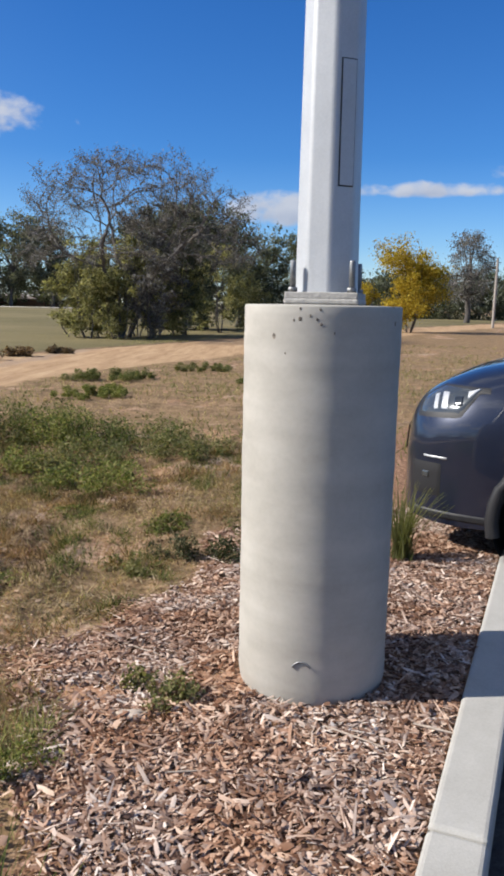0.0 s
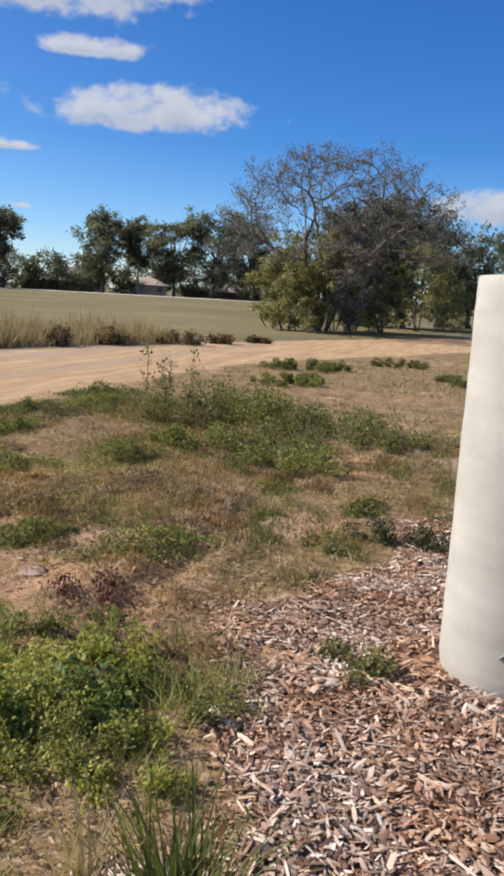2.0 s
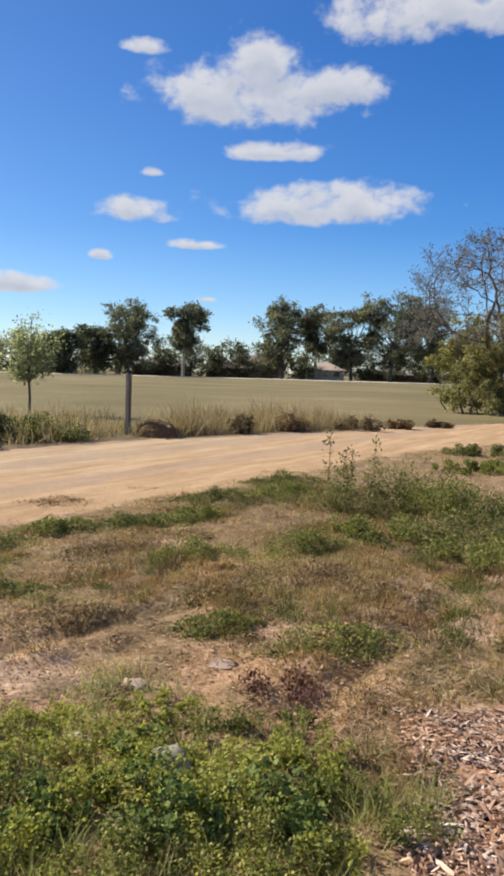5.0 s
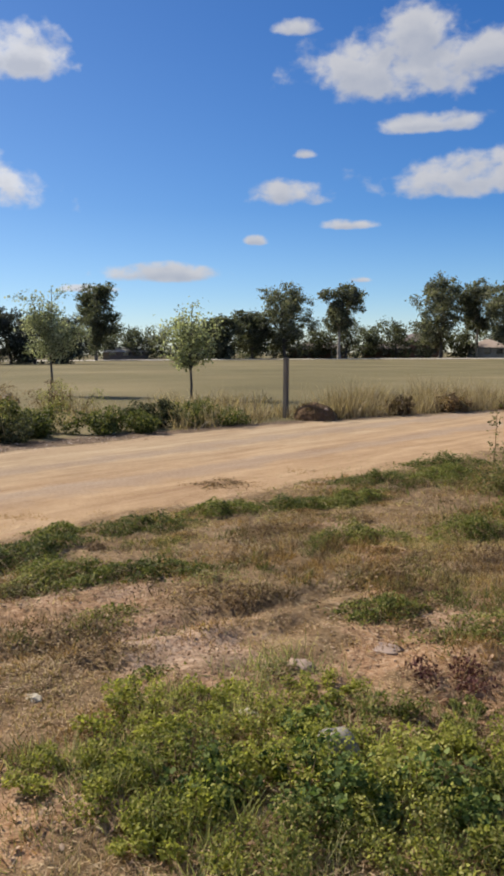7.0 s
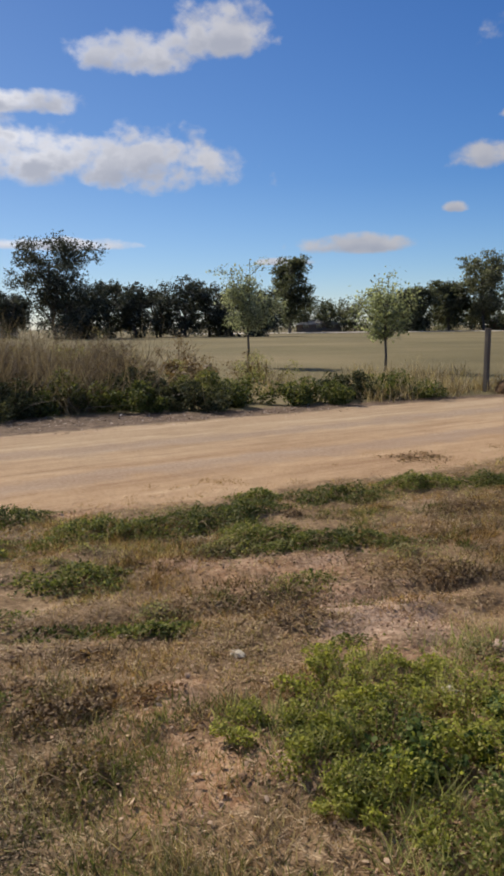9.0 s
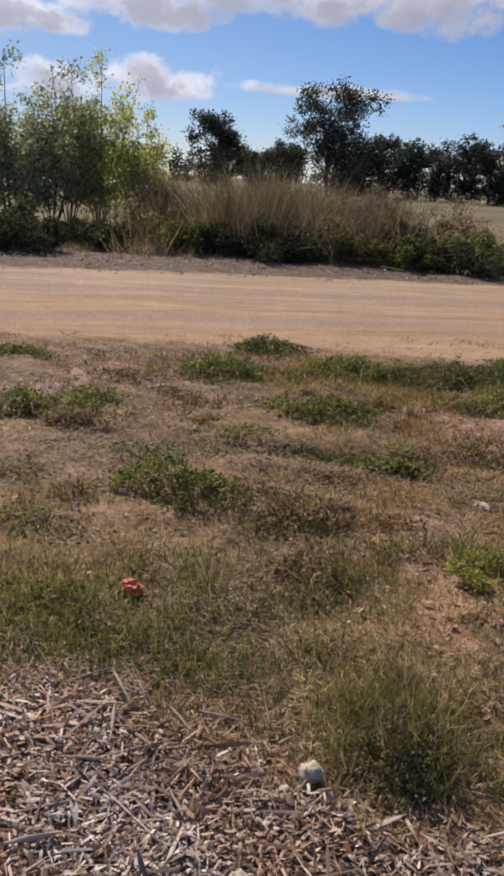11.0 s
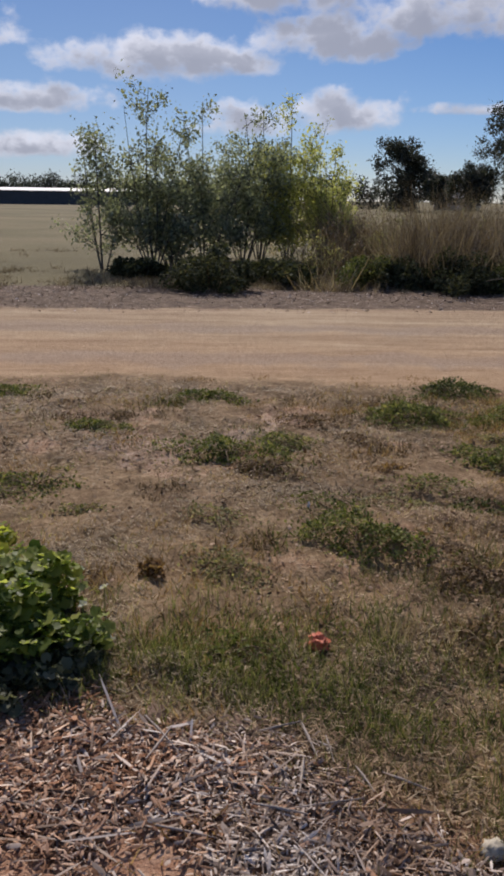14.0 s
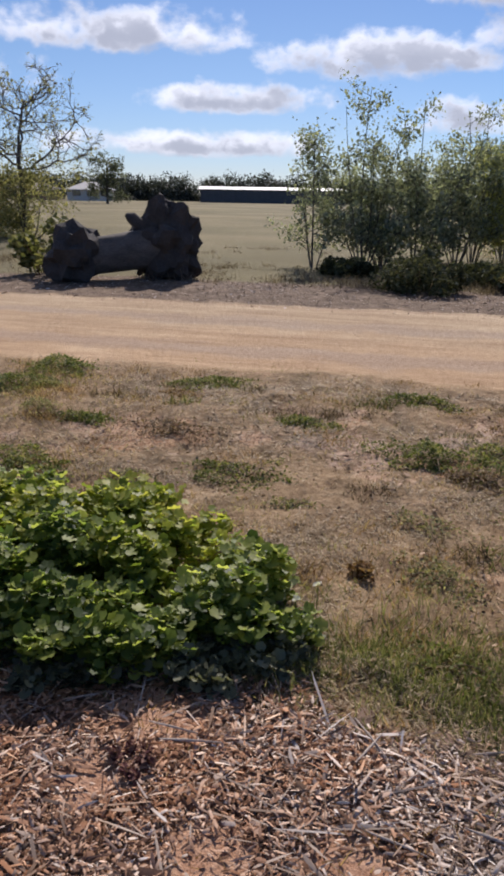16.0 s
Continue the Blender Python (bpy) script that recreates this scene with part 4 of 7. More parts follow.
def car_skin(step=0.2, m=45):
    """A crossover's lower body, nose towards +x, as a smooth loft of rounded sections: places and faces."""
    out = car_sections(step)
    verts, faces = [], []
    for x, w, low, top in out:
        for k in range(m):
            a = math.pi * k / (m - 1)
            c, s = math.cos(a), abs(math.sin(a))
            y = w * math.copysign(abs(c) ** 0.36, c)
            if s < 0.5:
                y *= 0.92 + 0.08 * (s / 0.5)
            verts.append((x, y, low + (top - low) * s**0.66))
    for i in range(len(out) - 1):
        for k in range(m - 1):
            faces.append((i * m + k + 1, i * m + k, (i + 1) * m + k, (i + 1) * m + k + 1))
    for i, end in ((0, 1), (len(out) - 1, -1)):
        c = len(verts)
        verts.append((out[i][0] + 0.015 * end, 0, (out[i][2] + out[i][3]) / 2))
        for k in range(m - 1):
            faces.append((i * m + k, i * m + k + 1, c) if end > 0 else (i * m + k + 1, i * m + k, c))
    return np.array(verts), faces


FINE_SECTIONS = np.array(car_sections(0.02))[::-1]


def on_skin(x, z):
    """Half width of the body at x and height z."""
    w, low, top = (float(np.interp(x, FINE_SECTIONS[:, 0], FINE_SECTIONS[:, k])) for k in (1, 2, 3))
    s = min(1.0, max(0.0, (z - low) / (top - low))) ** (1 / 0.66)
    y = w * math.sqrt(max(0.0, 1 - s * s)) ** 0.36
    return y * (0.92 + 0.08 * s / 0.5) if s < 0.5 else y


def inlay(x0, x1, low, high, side, proud, nx=14, nz=6):
    """A smooth-edged panel that follows the body from x0 to x1, between the heights low(x) and high(x)."""
    verts, faces = [], []
    for i in range(nx + 1):
        x = x0 + (x1 - x0) * i / nx
        lo, hi = low(x), high(x)
        for k in range(nz + 1):
            z = lo + (hi - lo) * k / nz
            e = 0.004
            gx = (on_skin(x + e, z) - on_skin(x - e, z)) / (2 * e)
            gz = (on_skin(x, z + e) - on_skin(x, z - e)) / (2 * e)
            n = Vector((-gx, 1.0, -gz)).normalized()
            edge = i in (0, nx) or k in (0, nz)
            p = Vector((x, on_skin(x, z), z)) + n * (proud * (0.1 if edge else 1.0))
            verts.append((p.x, p.y * side, p.z))
    for i in range(nx):
        for k in range(nz):
            a = i * (nz + 1) + k
            faces.append((a, a + 1, a + nz + 2, a + nz + 1))
    return mesh_from("inlay", verts, faces, None, True)


def skin_patch(verts, faces, test, proud):
    """The faces of the skin for which test(x, y, z) holds, lifted off it by a little."""
    keep = [f for f in faces if test(*(sum(verts[i] for i in f) / len(f)))]
    used = sorted({i for f in keep for i in f})
    index = {v: n for n, v in enumerate(used)}
    bm = bmesh.new()
    vs = [bm.verts.new(verts[i]) for i in used]
    for f in keep:
        bm.faces.new([vs[index[i]] for i in f])
    bm.normal_update()
    middle = Vector((-1.0, 0, 0.7))
    for v in bm.verts:
        n = v.normal if v.normal.dot(v.co - middle) > 0 else -v.normal
        v.co += n * proud
    for f in bm.faces:
        f.smooth = True
    return bm


def wheel(ob, x, y):
    side = 1 if y > 0 else -1
    v, f = revolve([(0.21, -0.1), (0.3, -0.105), (0.335, -0.085), (0.343, -0.04), (0.343, 0.04), (0.335, 0.085), (0.3, 0.105), (0.21, 0.1)], 32)
    v = v[:, [0, 2, 1]] * (1, side, 1) + (x, y, 0.343)
    tyre = part("tyre", mesh_from("tyre", v, f, M_TYRE, True), None, ob)
    bm = bmesh.new()
    pieces = [revolve([(0.205, 0.02), (0.215, 0.09), (0.2, 0.095), (0.195, 0.05), (0.07, 0.04)], 32), revolve([(0.001, 0.085), (0.045, 0.085), (0.05, 0.06), (0.05, 0.03)], 16)]
    for k in range(5):
        a = 2 * math.pi * k / 5
        c, s = math.cos(a), math.sin(a)
        pieces.append((np.array([(r * c - w * s, r * s + w * c, z) for r, w, z in ((0.03, -0.03, 0.08), (0.03, 0.03, 0.08), (0.205, 0.02, 0.088), (0.205, -0.02, 0.088), (0.03, -0.03, 0.05), (0.03, 0.03, 0.05), (0.205, 0.02, 0.06), (0.205, -0.02, 0.06))]),
                       np.array([(0, 1, 2, 3), (4, 5, 6, 7), (0, 1, 5, 4), (1, 2, 6, 5), (2, 3, 7, 6), (3, 0, 4, 7)])))
    bm.free()
    v, f = joined(pieces)
    v = v[:, [0, 2, 1]] * (1, side, 1) + (x, y, 0.343)
    part("rim", mesh_from("rim", v, f, M_RIM), None, tyre, "alloy rim")


def car(at, turn, paint, label, group=""):
    ob = thing("car", at, label, "car", group, turn)
    verts, faces = car_skin()
    fine_v, fine_f = car_skin(0.05, 181)
    fine_f = [f for f in fine_f if fine_v[f[0]][0] > -0.75]
    arch = lambda x, z: min(math.hypot(x + 0.98, z - 0.35), math.hypot(x + 3.55, z - 0.35))  # noqa: E731
    crown = lambda x: float(np.interp(x, FINE_SECTIONS[:, 0], FINE_SECTIONS[:, 3]))  # noqa: E731
    lamp_top = lambda x: min(1.06, crown(x) - 0.035)  # noqa: E731
    lamp_low = lambda x: min(lamp_top(x) - 0.004, 0.895 + 0.02 * (x + 0.12) / -0.25 + 1.35 * max(0.0, -x - 0.36))  # noqa: E731
    mid = lambda x, u: lamp_low(x) + (lamp_top(x) - lamp_low(x)) * u  # noqa: E731
    part("body", skin_patch(verts, faces, lambda x, y, z: arch(x, z) > 0.4 or abs(y) < 0.3, 0.0), paint, ob)
    for side in (1, -1):
        def fitted(name, x0, x1, low, high, proud, mat, parent, label):
            me = inlay(x0, x1, low, high, side, proud)
            me.materials.append(mat)
            return part(name, me, mat, parent, label)

        fitted("lamp_surround", -0.095, -0.515, lambda x: lamp_low(x) - 0.018, lambda x: lamp_top(x) + 0.01, 0.004, M_TRIM, ob, "dark lamp surround")
        head = fitted("headlight", -0.11, -0.485, lambda x: lamp_low(x), lambda x: lamp_top(x), 0.008, M_LENS, ob, "clear headlight with bright reflectors")
        for x0, x1 in ((-0.2, -0.225), (-0.245, -0.285)):
            fitted("reflector", x0, x1, lambda x: mid(x, 0.12), lambda x: mid(x, 0.85), 0.012, M_REFLECTOR, head, "bright reflector")
        fitted("projector", -0.32, -0.37, lambda x: mid(x, 0.25), lambda x: mid(x, 0.7), 0.014, M_GLASS, head, "dark round projector lens")
        fitted("light_guide", -0.39, -0.465, lambda x: mid(x, 0.35), lambda x: mid(x, 0.85), 0.012, M_REFLECTOR, head, "pale light guide")
        # pale inlay stands in for the highlight along the bumper crease
        fitted("crease_highlight", -0.16, -0.3, lambda x: 0.655, lambda x: 0.668, 0.006, M_REFLECTOR, ob, "thin bright strip standing in for the highlight on the bumper crease")
        fitted("fog_lamp_recess", -0.09, -0.27, lambda x: 0.43, lambda x: 0.625, 0.005, M_TRIM, ob, "black fog lamp recess")
        fitted("fog_lamp", -0.16, -0.2, lambda x: 0.53, lambda x: 0.575, 0.01, M_LENS, ob, "small round fog lamp")
        fitted("bumper_lip", -0.06, -0.6, lambda x: 0.3, lambda x: 0.345, 0.008, M_TRIM, ob, "dark lower bumper lip")
        part("mirror", lump_bm(0.09, 0.11, 0.075, (-1.55, side * 1.0, 1.33), 0.05, 2), paint, ob)
        for x in (-0.98, -3.55):
            pts = []
            for k in range(17):
                a = math.radians(-14 + 208 * k / 16)
                pts.append((x + 0.405 * math.cos(a), side * 0.868, 0.35 + 0.405 * math.sin(a)))
            v, f = tube(pts, [0.04] * 17, 8)
            part("arch_trim", mesh_from("arch_trim", v, f, M_TRIM, True), None, ob, "black plastic wheel arch trim")
            v, f = revolve([(0.001, 0.0), (0.41, 0.0), (0.42, 0.2)], 28)
            part("arch_liner", mesh_from("arch_liner", v[:, [0, 2, 1]] * (1, side, 1) + (x, side * 0.6, 0.35), f, M_TRIM), None, ob, "black wheel arch liner")
            wheel(ob, x, side * 0.78)
    part("grille", skin_patch(fine_v, fine_f, lambda x, y, z: x > -0.12 and abs(y) < 0.42 and 0.62 < z < 0.78, 0.006), M_TRIM, ob, "black grille")
    part("number_plate", box_bm(0.015, 0.37, 0.11, (0.022, 0, 0.46), 0.004), M_PAPER, ob, "blank number plate")
    sec = [(-1.25, 0.78, 1.2, 1.25), (-1.85, 0.7, 1.2, 1.53), (-2.2, 0.66, 1.2, 1.63), (-3.0, 0.65, 1.2, 1.66), (-3.7, 0.64, 1.2, 1.61), (-4.1, 0.62, 1.2, 1.45), (-4.25, 0.66, 1.15, 1.25)]
    rings = []
    for x, w, low, top in sec:
        for k in range(11):
            a = math.pi * k / 10
            c, s = math.cos(a), math.sin(a)
            rings.append((x, (0.86 + (w - 0.86) * s**0.8) * math.copysign(abs(c) ** 0.35, c), low + (top - low) * s**0.55))
    quads = [(i * 11 + k, i * 11 + k + 1, i * 11 + 12 + k, i * 11 + 11 + k) for i in range(len(sec) - 1) for k in range(10)]
    part("cabin_glass", mesh_from("cabin_glass", rings, quads, M_GLASS, True), None, ob, "dark tinted glass")
    roof = [(x, y * 0.99, z + 0.012) for x, y, z in rings[22:55]]
    part("roof", mesh_from("roof", roof, [(i * 11 + k, i * 11 + k + 1, i * 11 + 12 + k, i * 11 + 11 + k) for i in range(2) for k in range(2, 8)], paint, True), None, ob)
    return ob


CAR_TURN = math.degrees(math.atan2(KERB_WAY[0], -KERB_WAY[1]))
car((1.25, 5.6, TAR_Z), CAR_TURN, M_CARPAINT, "dark blue-grey metallic crossover parked nose over the kerb")


# ---- trees ----
def bearing(az, d):
    """A place d metres off, az degrees to the left of +y, seen from where the walk begins."""
    return 0.25 - d * math.sin(radians(az)), 0.3 + d * math.cos(radians(az))


def clump_points(centres, radii, count, shell=0.45):
    """Places in and near the skin of soft clumps."""
    which = rng.integers(0, len(centres), count)
    d = rng.normal(size=(count, 3))
    d /= np.linalg.norm(d, axis=1, keepdims=True)
    r = (shell + (1 - shell) * rng.random(count)) ** 0.6
    return np.asarray(centres)[which] + d * (r * np.asarray(radii)[which])[:, None] * (1, 1, 0.8)


def tufted_clumps(centres, radii, count, rnd):
    """Leaf places in small tufts that are gathered into clumps, so that the outline breaks up and the sky shows between."""
    small, sizes = [], []
    for c, r in zip(centres, radii):
        for _ in range(8):
            way = Vector((rnd.gauss(0, 1), rnd.gauss(0, 1), rnd.gauss(0.15, 0.8))).normalized()
            small.append(Vector(c) + way * r * rnd.uniform(0.3, 1.2))
            sizes.append(r * rnd.uniform(0.2, 0.5))
    small, sizes = np.array([tuple(p) for p in small]), np.array(sizes)
    chance = sizes**1.6
    which = rng.choice(len(small), count, p=chance / chance.sum())
    return small[which] + rng.normal(size=(count, 3)) * (sizes[which] * 0.62)[:, None] * (1, 1, 0.8)


def leafy_tree(name, at, height, width, label, category="tree", foot=0.25, leaf=M_GUM, bark=M_BARK, size=0.4, count=1100, clumps=16, seed=0, trunk=0.03, top=0.5, stems=1, group="", tight=1.0):
    """A tree with a forked trunk, limbs out to its leaf clumps, and a crown of loose leaves. foot: share of the height that is bare trunk; top: where the crown is widest."""
    rnd = random.Random(seed)
    ob = thing(name, on_ground(*at), label, category, group)
    centres, radii, pieces = [], [], []
    for k in range(clumps):
        u = (k + rnd.random()) / clumps
        z = foot + (0.97 - foot) * u
        wide = math.sqrt(max(0.05, 1 - ((u - top) / (max(top, 1 - top) * 1.08)) ** 2))
        a, r = rnd.uniform(0, 2 * math.pi), math.sqrt(rnd.random()) * wide * width * 0.5
        rad = tight * min(width * rnd.uniform(0.16, 0.27), width * 0.22 * (0.55 + wide))
        centres.append((r * 0.82 * math.cos(a), r * 0.82 * math.sin(a), z * height - rad * 0.4 * (u > 0.85)))
        radii.append(rad)
    for s in range(stems):
        lean = Vector((rnd.uniform(-1, 1), rnd.uniform(-1, 1), 0)) * width * (0.05 if stems == 1 else 0.16)
        fork = Vector((0, 0, height * max(foot, 0.12))) + lean
        crown_top = Vector((0, 0, height * 0.86)) + lean * 1.6
        r = height * trunk * (1 if stems == 1 else 0.6)
        root = Vector((lean.x * 0.3, lean.y * 0.3, -0.12))
        pieces.append(tube([root, root.lerp(fork, 0.5) + Vector((rnd.uniform(-1, 1), rnd.uniform(-1, 1), 0)) * r * 0.6, fork, fork.lerp(crown_top, 0.5) + Vector((rnd.uniform(-1, 1), rnd.uniform(-1, 1), 0)) * width * 0.05, crown_top],
                           [r * 1.25, r, r * 0.85, r * 0.5, r * 0.12], 8, 0.06))
        for c in centres[s::stems]:
            c = Vector(c)
            f = fork.lerp(crown_top, rnd.uniform(0.0, 0.75) * min(1, max(0.05, (c.z - fork.z) / max(0.1, crown_top.z - fork.z))))
            pieces.append(tube([f, f.lerp(c, 0.55) - Vector((0, 0, 0.02 * height)), c], [r * 0.42, r * 0.26, r * 0.08], 5))
    v, f = joined(pieces)
    part("trunk", mesh_from("trunk", v, f, bark, True), None, ob)
    many = 4.2 if size >= 0.4 else 6.0
    pts = tufted_clumps(centres, radii, int(count * many), rnd)
    v, f = leaves_at(pts, size * (0.66 if size >= 0.4 else 0.56), 0.5, 0.25)
    part("crown", mesh_from("crown", v, f, leaf), None, ob)
    return ob


def curve_to(a, b, sag, rnd, steps=5):
    """A limb's path that leaves a steeply and arches out to b."""
    a, b = Vector(a), Vector(b)
    mid = a.lerp(b, 0.5) + Vector((0, 0, sag)) + Vector((rnd.uniform(-1, 1), rnd.uniform(-1, 1), rnd.uniform(-1, 1))) * (b - a).length * 0.07
    return [a.lerp(mid, t / steps).lerp(mid.lerp(b, t / steps), t / steps) for t in range(steps + 1)]


def grown_limbs(rnd, roots, marks, step, reach, kill, turns_most=90):
    """Limbs that grow from the root chains towards marks in the air and fork where the marks part. Gives places and each one's parent."""
    nodes, parents = [], []
    for chain in roots:
        last = -1
        for p in chain:
            nodes.append(p)
            parents.append(last)
            last = len(nodes) - 1
    marks = np.array(marks)
    for _ in range(turns_most):
        if not len(marks):
            break
        at = np.array(nodes)
        d = np.linalg.norm(marks[:, None, :] - at[None, :, :], axis=2)
        near = d.argmin(1)
        dist = d[np.arange(len(marks)), near]
        pull = collections.defaultdict(list)
        for k in np.nonzero(dist < reach)[0]:
            pull[int(near[k])].append((marks[k] - at[near[k]]) / max(dist[k], 1e-6))
        if not pull:
            break
        grown = []
        for n, ways in pull.items():
            w = np.mean(ways, 0) + np.array([rnd.gauss(0, 0.16), rnd.gauss(0, 0.16), rnd.gauss(0.02, 0.16)])
            w /= max(1e-6, np.linalg.norm(w))
            grown.append(at[n] + w * step)
            nodes.append(tuple(grown[-1]))
            parents.append(n)
        grown = np.array(grown)
        marks = marks[np.linalg.norm(marks[:, None, :] - grown[None, :, :], axis=2).min(1) > kill]
    return np.array(nodes), parents


def crown_tree(at, height, width, label, seed, leaf, leaves, size, low=0.4, stems=3, name="tree", marks=620, twig=0.5, shift=(0.0, 0.0), bark=None, tip_r=0.011, fork=0.22, hollow=0.35):
    """A spreading tree that has lost most of its leaves: forking limbs out to a broad dome, fans of twigs at its skin, and a few leaves left."""
    rnd = random.Random(seed)
    ob = thing(name, on_ground(*at), label, "tree")
    aims = []
    while len(aims) < marks:
        d = Vector((rnd.gauss(0, 1), rnd.gauss(0, 1), rnd.gauss(0.25, 0.9))).normalized()
        q = rnd.uniform(hollow, 1.0) ** 0.6
        lump = 1 + 0.16 * noise.noise(d * 2.3 + Vector((seed, 0, 0)))
        p = Vector((shift[0] + d.x * q * lump * width / 2, shift[1] + d.y * q * lump * width / 2, height * low + d.z * q * lump * height * (1 - low)))
        if p.z > height * (low - 0.14):
            aims.append(tuple(p))
    roots = []
    for k in range(stems):
        a = 2 * math.pi * k / stems + rnd.uniform(-0.5, 0.5)
        out = Vector((math.cos(a), math.sin(a), 0)) * width * (0.07 if stems > 1 else 0.015)
        tip = out + Vector((shift[0] * 0.4, shift[1] * 0.4, height * rnd.uniform(fork, fork + 0.12)))
        roots.append([tuple(p) for p in curve_to(out * 0.25 - Vector((0, 0, 0.12)), tip, 0.03, rnd, 6)])
    step = height * 0.036
    nodes, parents = grown_limbs(rnd, roots, aims, step, height * 0.75, step * 1.5)
    power = np.zeros(len(nodes))
    child = collections.Counter(p for p in parents if p >= 0)
    for n in range(len(nodes) - 1, -1, -1):
        power[n] = max(power[n], tip_r**2.3)
        if parents[n] >= 0:
            power[parents[n]] += power[n]
    thick = power ** (1 / 2.3)
    pieces, tips = [], []
    for n, p in enumerate(parents):
        if p >= 0:
            r1, r0 = thick[n], min(thick[p], thick[n] * 1.35)
            if child[n] == 0:
                r1 *= 0.6
            pieces.append(tube([nodes[p], nodes[n]], [r0, r1], 7 if r0 > 0.05 else 4, 0.03))
    for n in range(len(nodes)):
        if parents[n] >= 0 and thick[n] < tip_r * 2.1:
            p = Vector(nodes[n])
            away = (p - Vector(nodes[parents[n]])).normalized()
            for _ in range(3 if child[n] == 0 else 1):
                w = (away + Vector((rnd.gauss(0, 0.6), rnd.gauss(0, 0.6), rnd.gauss(0.1, 0.5)))).normalized()
                e = p + w * twig * rnd.uniform(0.5, 1.0)
                m = p.lerp(e, 0.5) + Vector((rnd.uniform(-1, 1), rnd.uniform(-1, 1), rnd.uniform(-1, 1))) * twig * 0.08
                pieces.append(tube([p, m, e], [tip_r * 0.8, tip_r * 0.6, tip_r * 0.3], 3))
                tips += [m, e]
                for q in (m, m.lerp(e, 0.5), e):
                    g = q + (w + Vector((rnd.gauss(0, 0.8), rnd.gauss(0, 0.8), rnd.gauss(0.2, 0.7)))).normalized() * twig * rnd.uniform(0.25, 0.55)
                    pieces.append(tube([q, g], [tip_r * 0.5, tip_r * 0.25], 3))
                    tips.append(g)
    v, f = joined(pieces)
    part("trunk", mesh_from("trunk", v, f, bark or M_BARK, True), None, ob, "grey forking limbs and bare twigs")
    t = np.array([tuple(p) for p in tips])
    pts = t[rng.integers(0, len(t), leaves)] + rng.normal(size=(leaves, 3)) * twig * 0.12
    v, f = leaves_at(pts, size, 0.5, 0.2)
    part("crown", mesh_from("crown", v, f, leaf), None, ob, "few dull leaves left")
    return ob


def shoot_tree(name, at, height, width, label, leaf, size, count, stems, seed, low=0.08, group="", category="tree", bark=None, thick=0.022, gather=0.0):
    """A young tree of many rising shoots: side twigs up every shoot, and the leaves strung along them."""
    rnd = random.Random(seed)
    ob = thing(name, on_ground(*at), label, category, group)
    pieces, strung, weight = [], [], []
    foot = Vector((0, 0, height * gather))
    if gather:
        pieces.append(tube([(0, 0, -0.1), (0.02, 0.01, height * gather * 0.5), foot], [thick * 1.6, thick * 1.35, thick * 1.2], 7, 0.05))
    for s in range(stems):
        a = 2 * math.pi * s / stems + rnd.uniform(-0.6, 0.6)
        q = 0.08 if s == 0 else rnd.uniform(0.3, 1.0)
        top = Vector((math.cos(a) * q * width / 2, math.sin(a) * q * width / 2, height * (0.93 if s == 0 else rnd.uniform(0.6, 0.97) * (1 - 0.2 * q))))
        root = foot if gather else Vector((math.cos(a), math.sin(a), 0)) * width * 0.05 * q - Vector((0, 0, 0.06))
        path = curve_to(root, top, height * 0.02, rnd, 6)
        pieces.append(tube(path, [thick * (1 - 0.13 * i) * (1.0 if s == 0 else 0.7) for i in range(7)], 6, 0.05))
        strung.append((path[5], path[6]))
        weight.append((path[6] - path[5]).length * 0.5)
        for k in range(15):
            u = rnd.uniform(low if not gather else 0.04, 0.97)
            i = min(5, int(u * 6))
            p = path[i].lerp(path[i + 1], u * 6 - i)
            g = rnd.uniform(0, 2 * math.pi)
            way = Vector((math.cos(g), math.sin(g), rnd.uniform(0.2, 1.0))).normalized()
            e = p + way * width * rnd.uniform(0.12, 0.36) * (1.12 - 0.5 * u)
            pieces.append(tube([p, p.lerp(e, 0.5) - Vector((0, 0, 0.02)), e], [thick * 0.28, thick * 0.2, thick * 0.08], 4))
            strung.append((p.lerp(e, 0.15), e))
            weight.append((e - p).length)
            for _ in range(2):
                b = p.lerp(e, rnd.uniform(0.3, 0.9))
                h = b + (way + Vector((rnd.gauss(0, 0.7), rnd.gauss(0, 0.7), rnd.gauss(0, 0.5)))).normalized() * (e - p).length * rnd.uniform(0.25, 0.5)
                pieces.append(tube([b, h], [thick * 0.13, thick * 0.06], 3))
                strung.append((b, h))
                weight.append((h - b).length)
    v, f = joined(pieces)
    part("trunk", mesh_from("trunk", v, f, bark or M_BARK, True), None, ob)
    w = np.array(weight)
    which = rng.choice(len(strung), count, p=w / w.sum())
    a, b = np.array([tuple(q[0]) for q in strung])[which], np.array([tuple(q[1]) for q in strung])[which]
    pts = a + (b - a) * rng.random((count, 1)) ** 0.8 + rng.normal(size=(count, 3)) * size * 1.35
    v, f = leaves_at(pts, size, 0.5, 0.2)
    part("crown", mesh_from("crown", v, f, leaf), None, ob)
    return ob


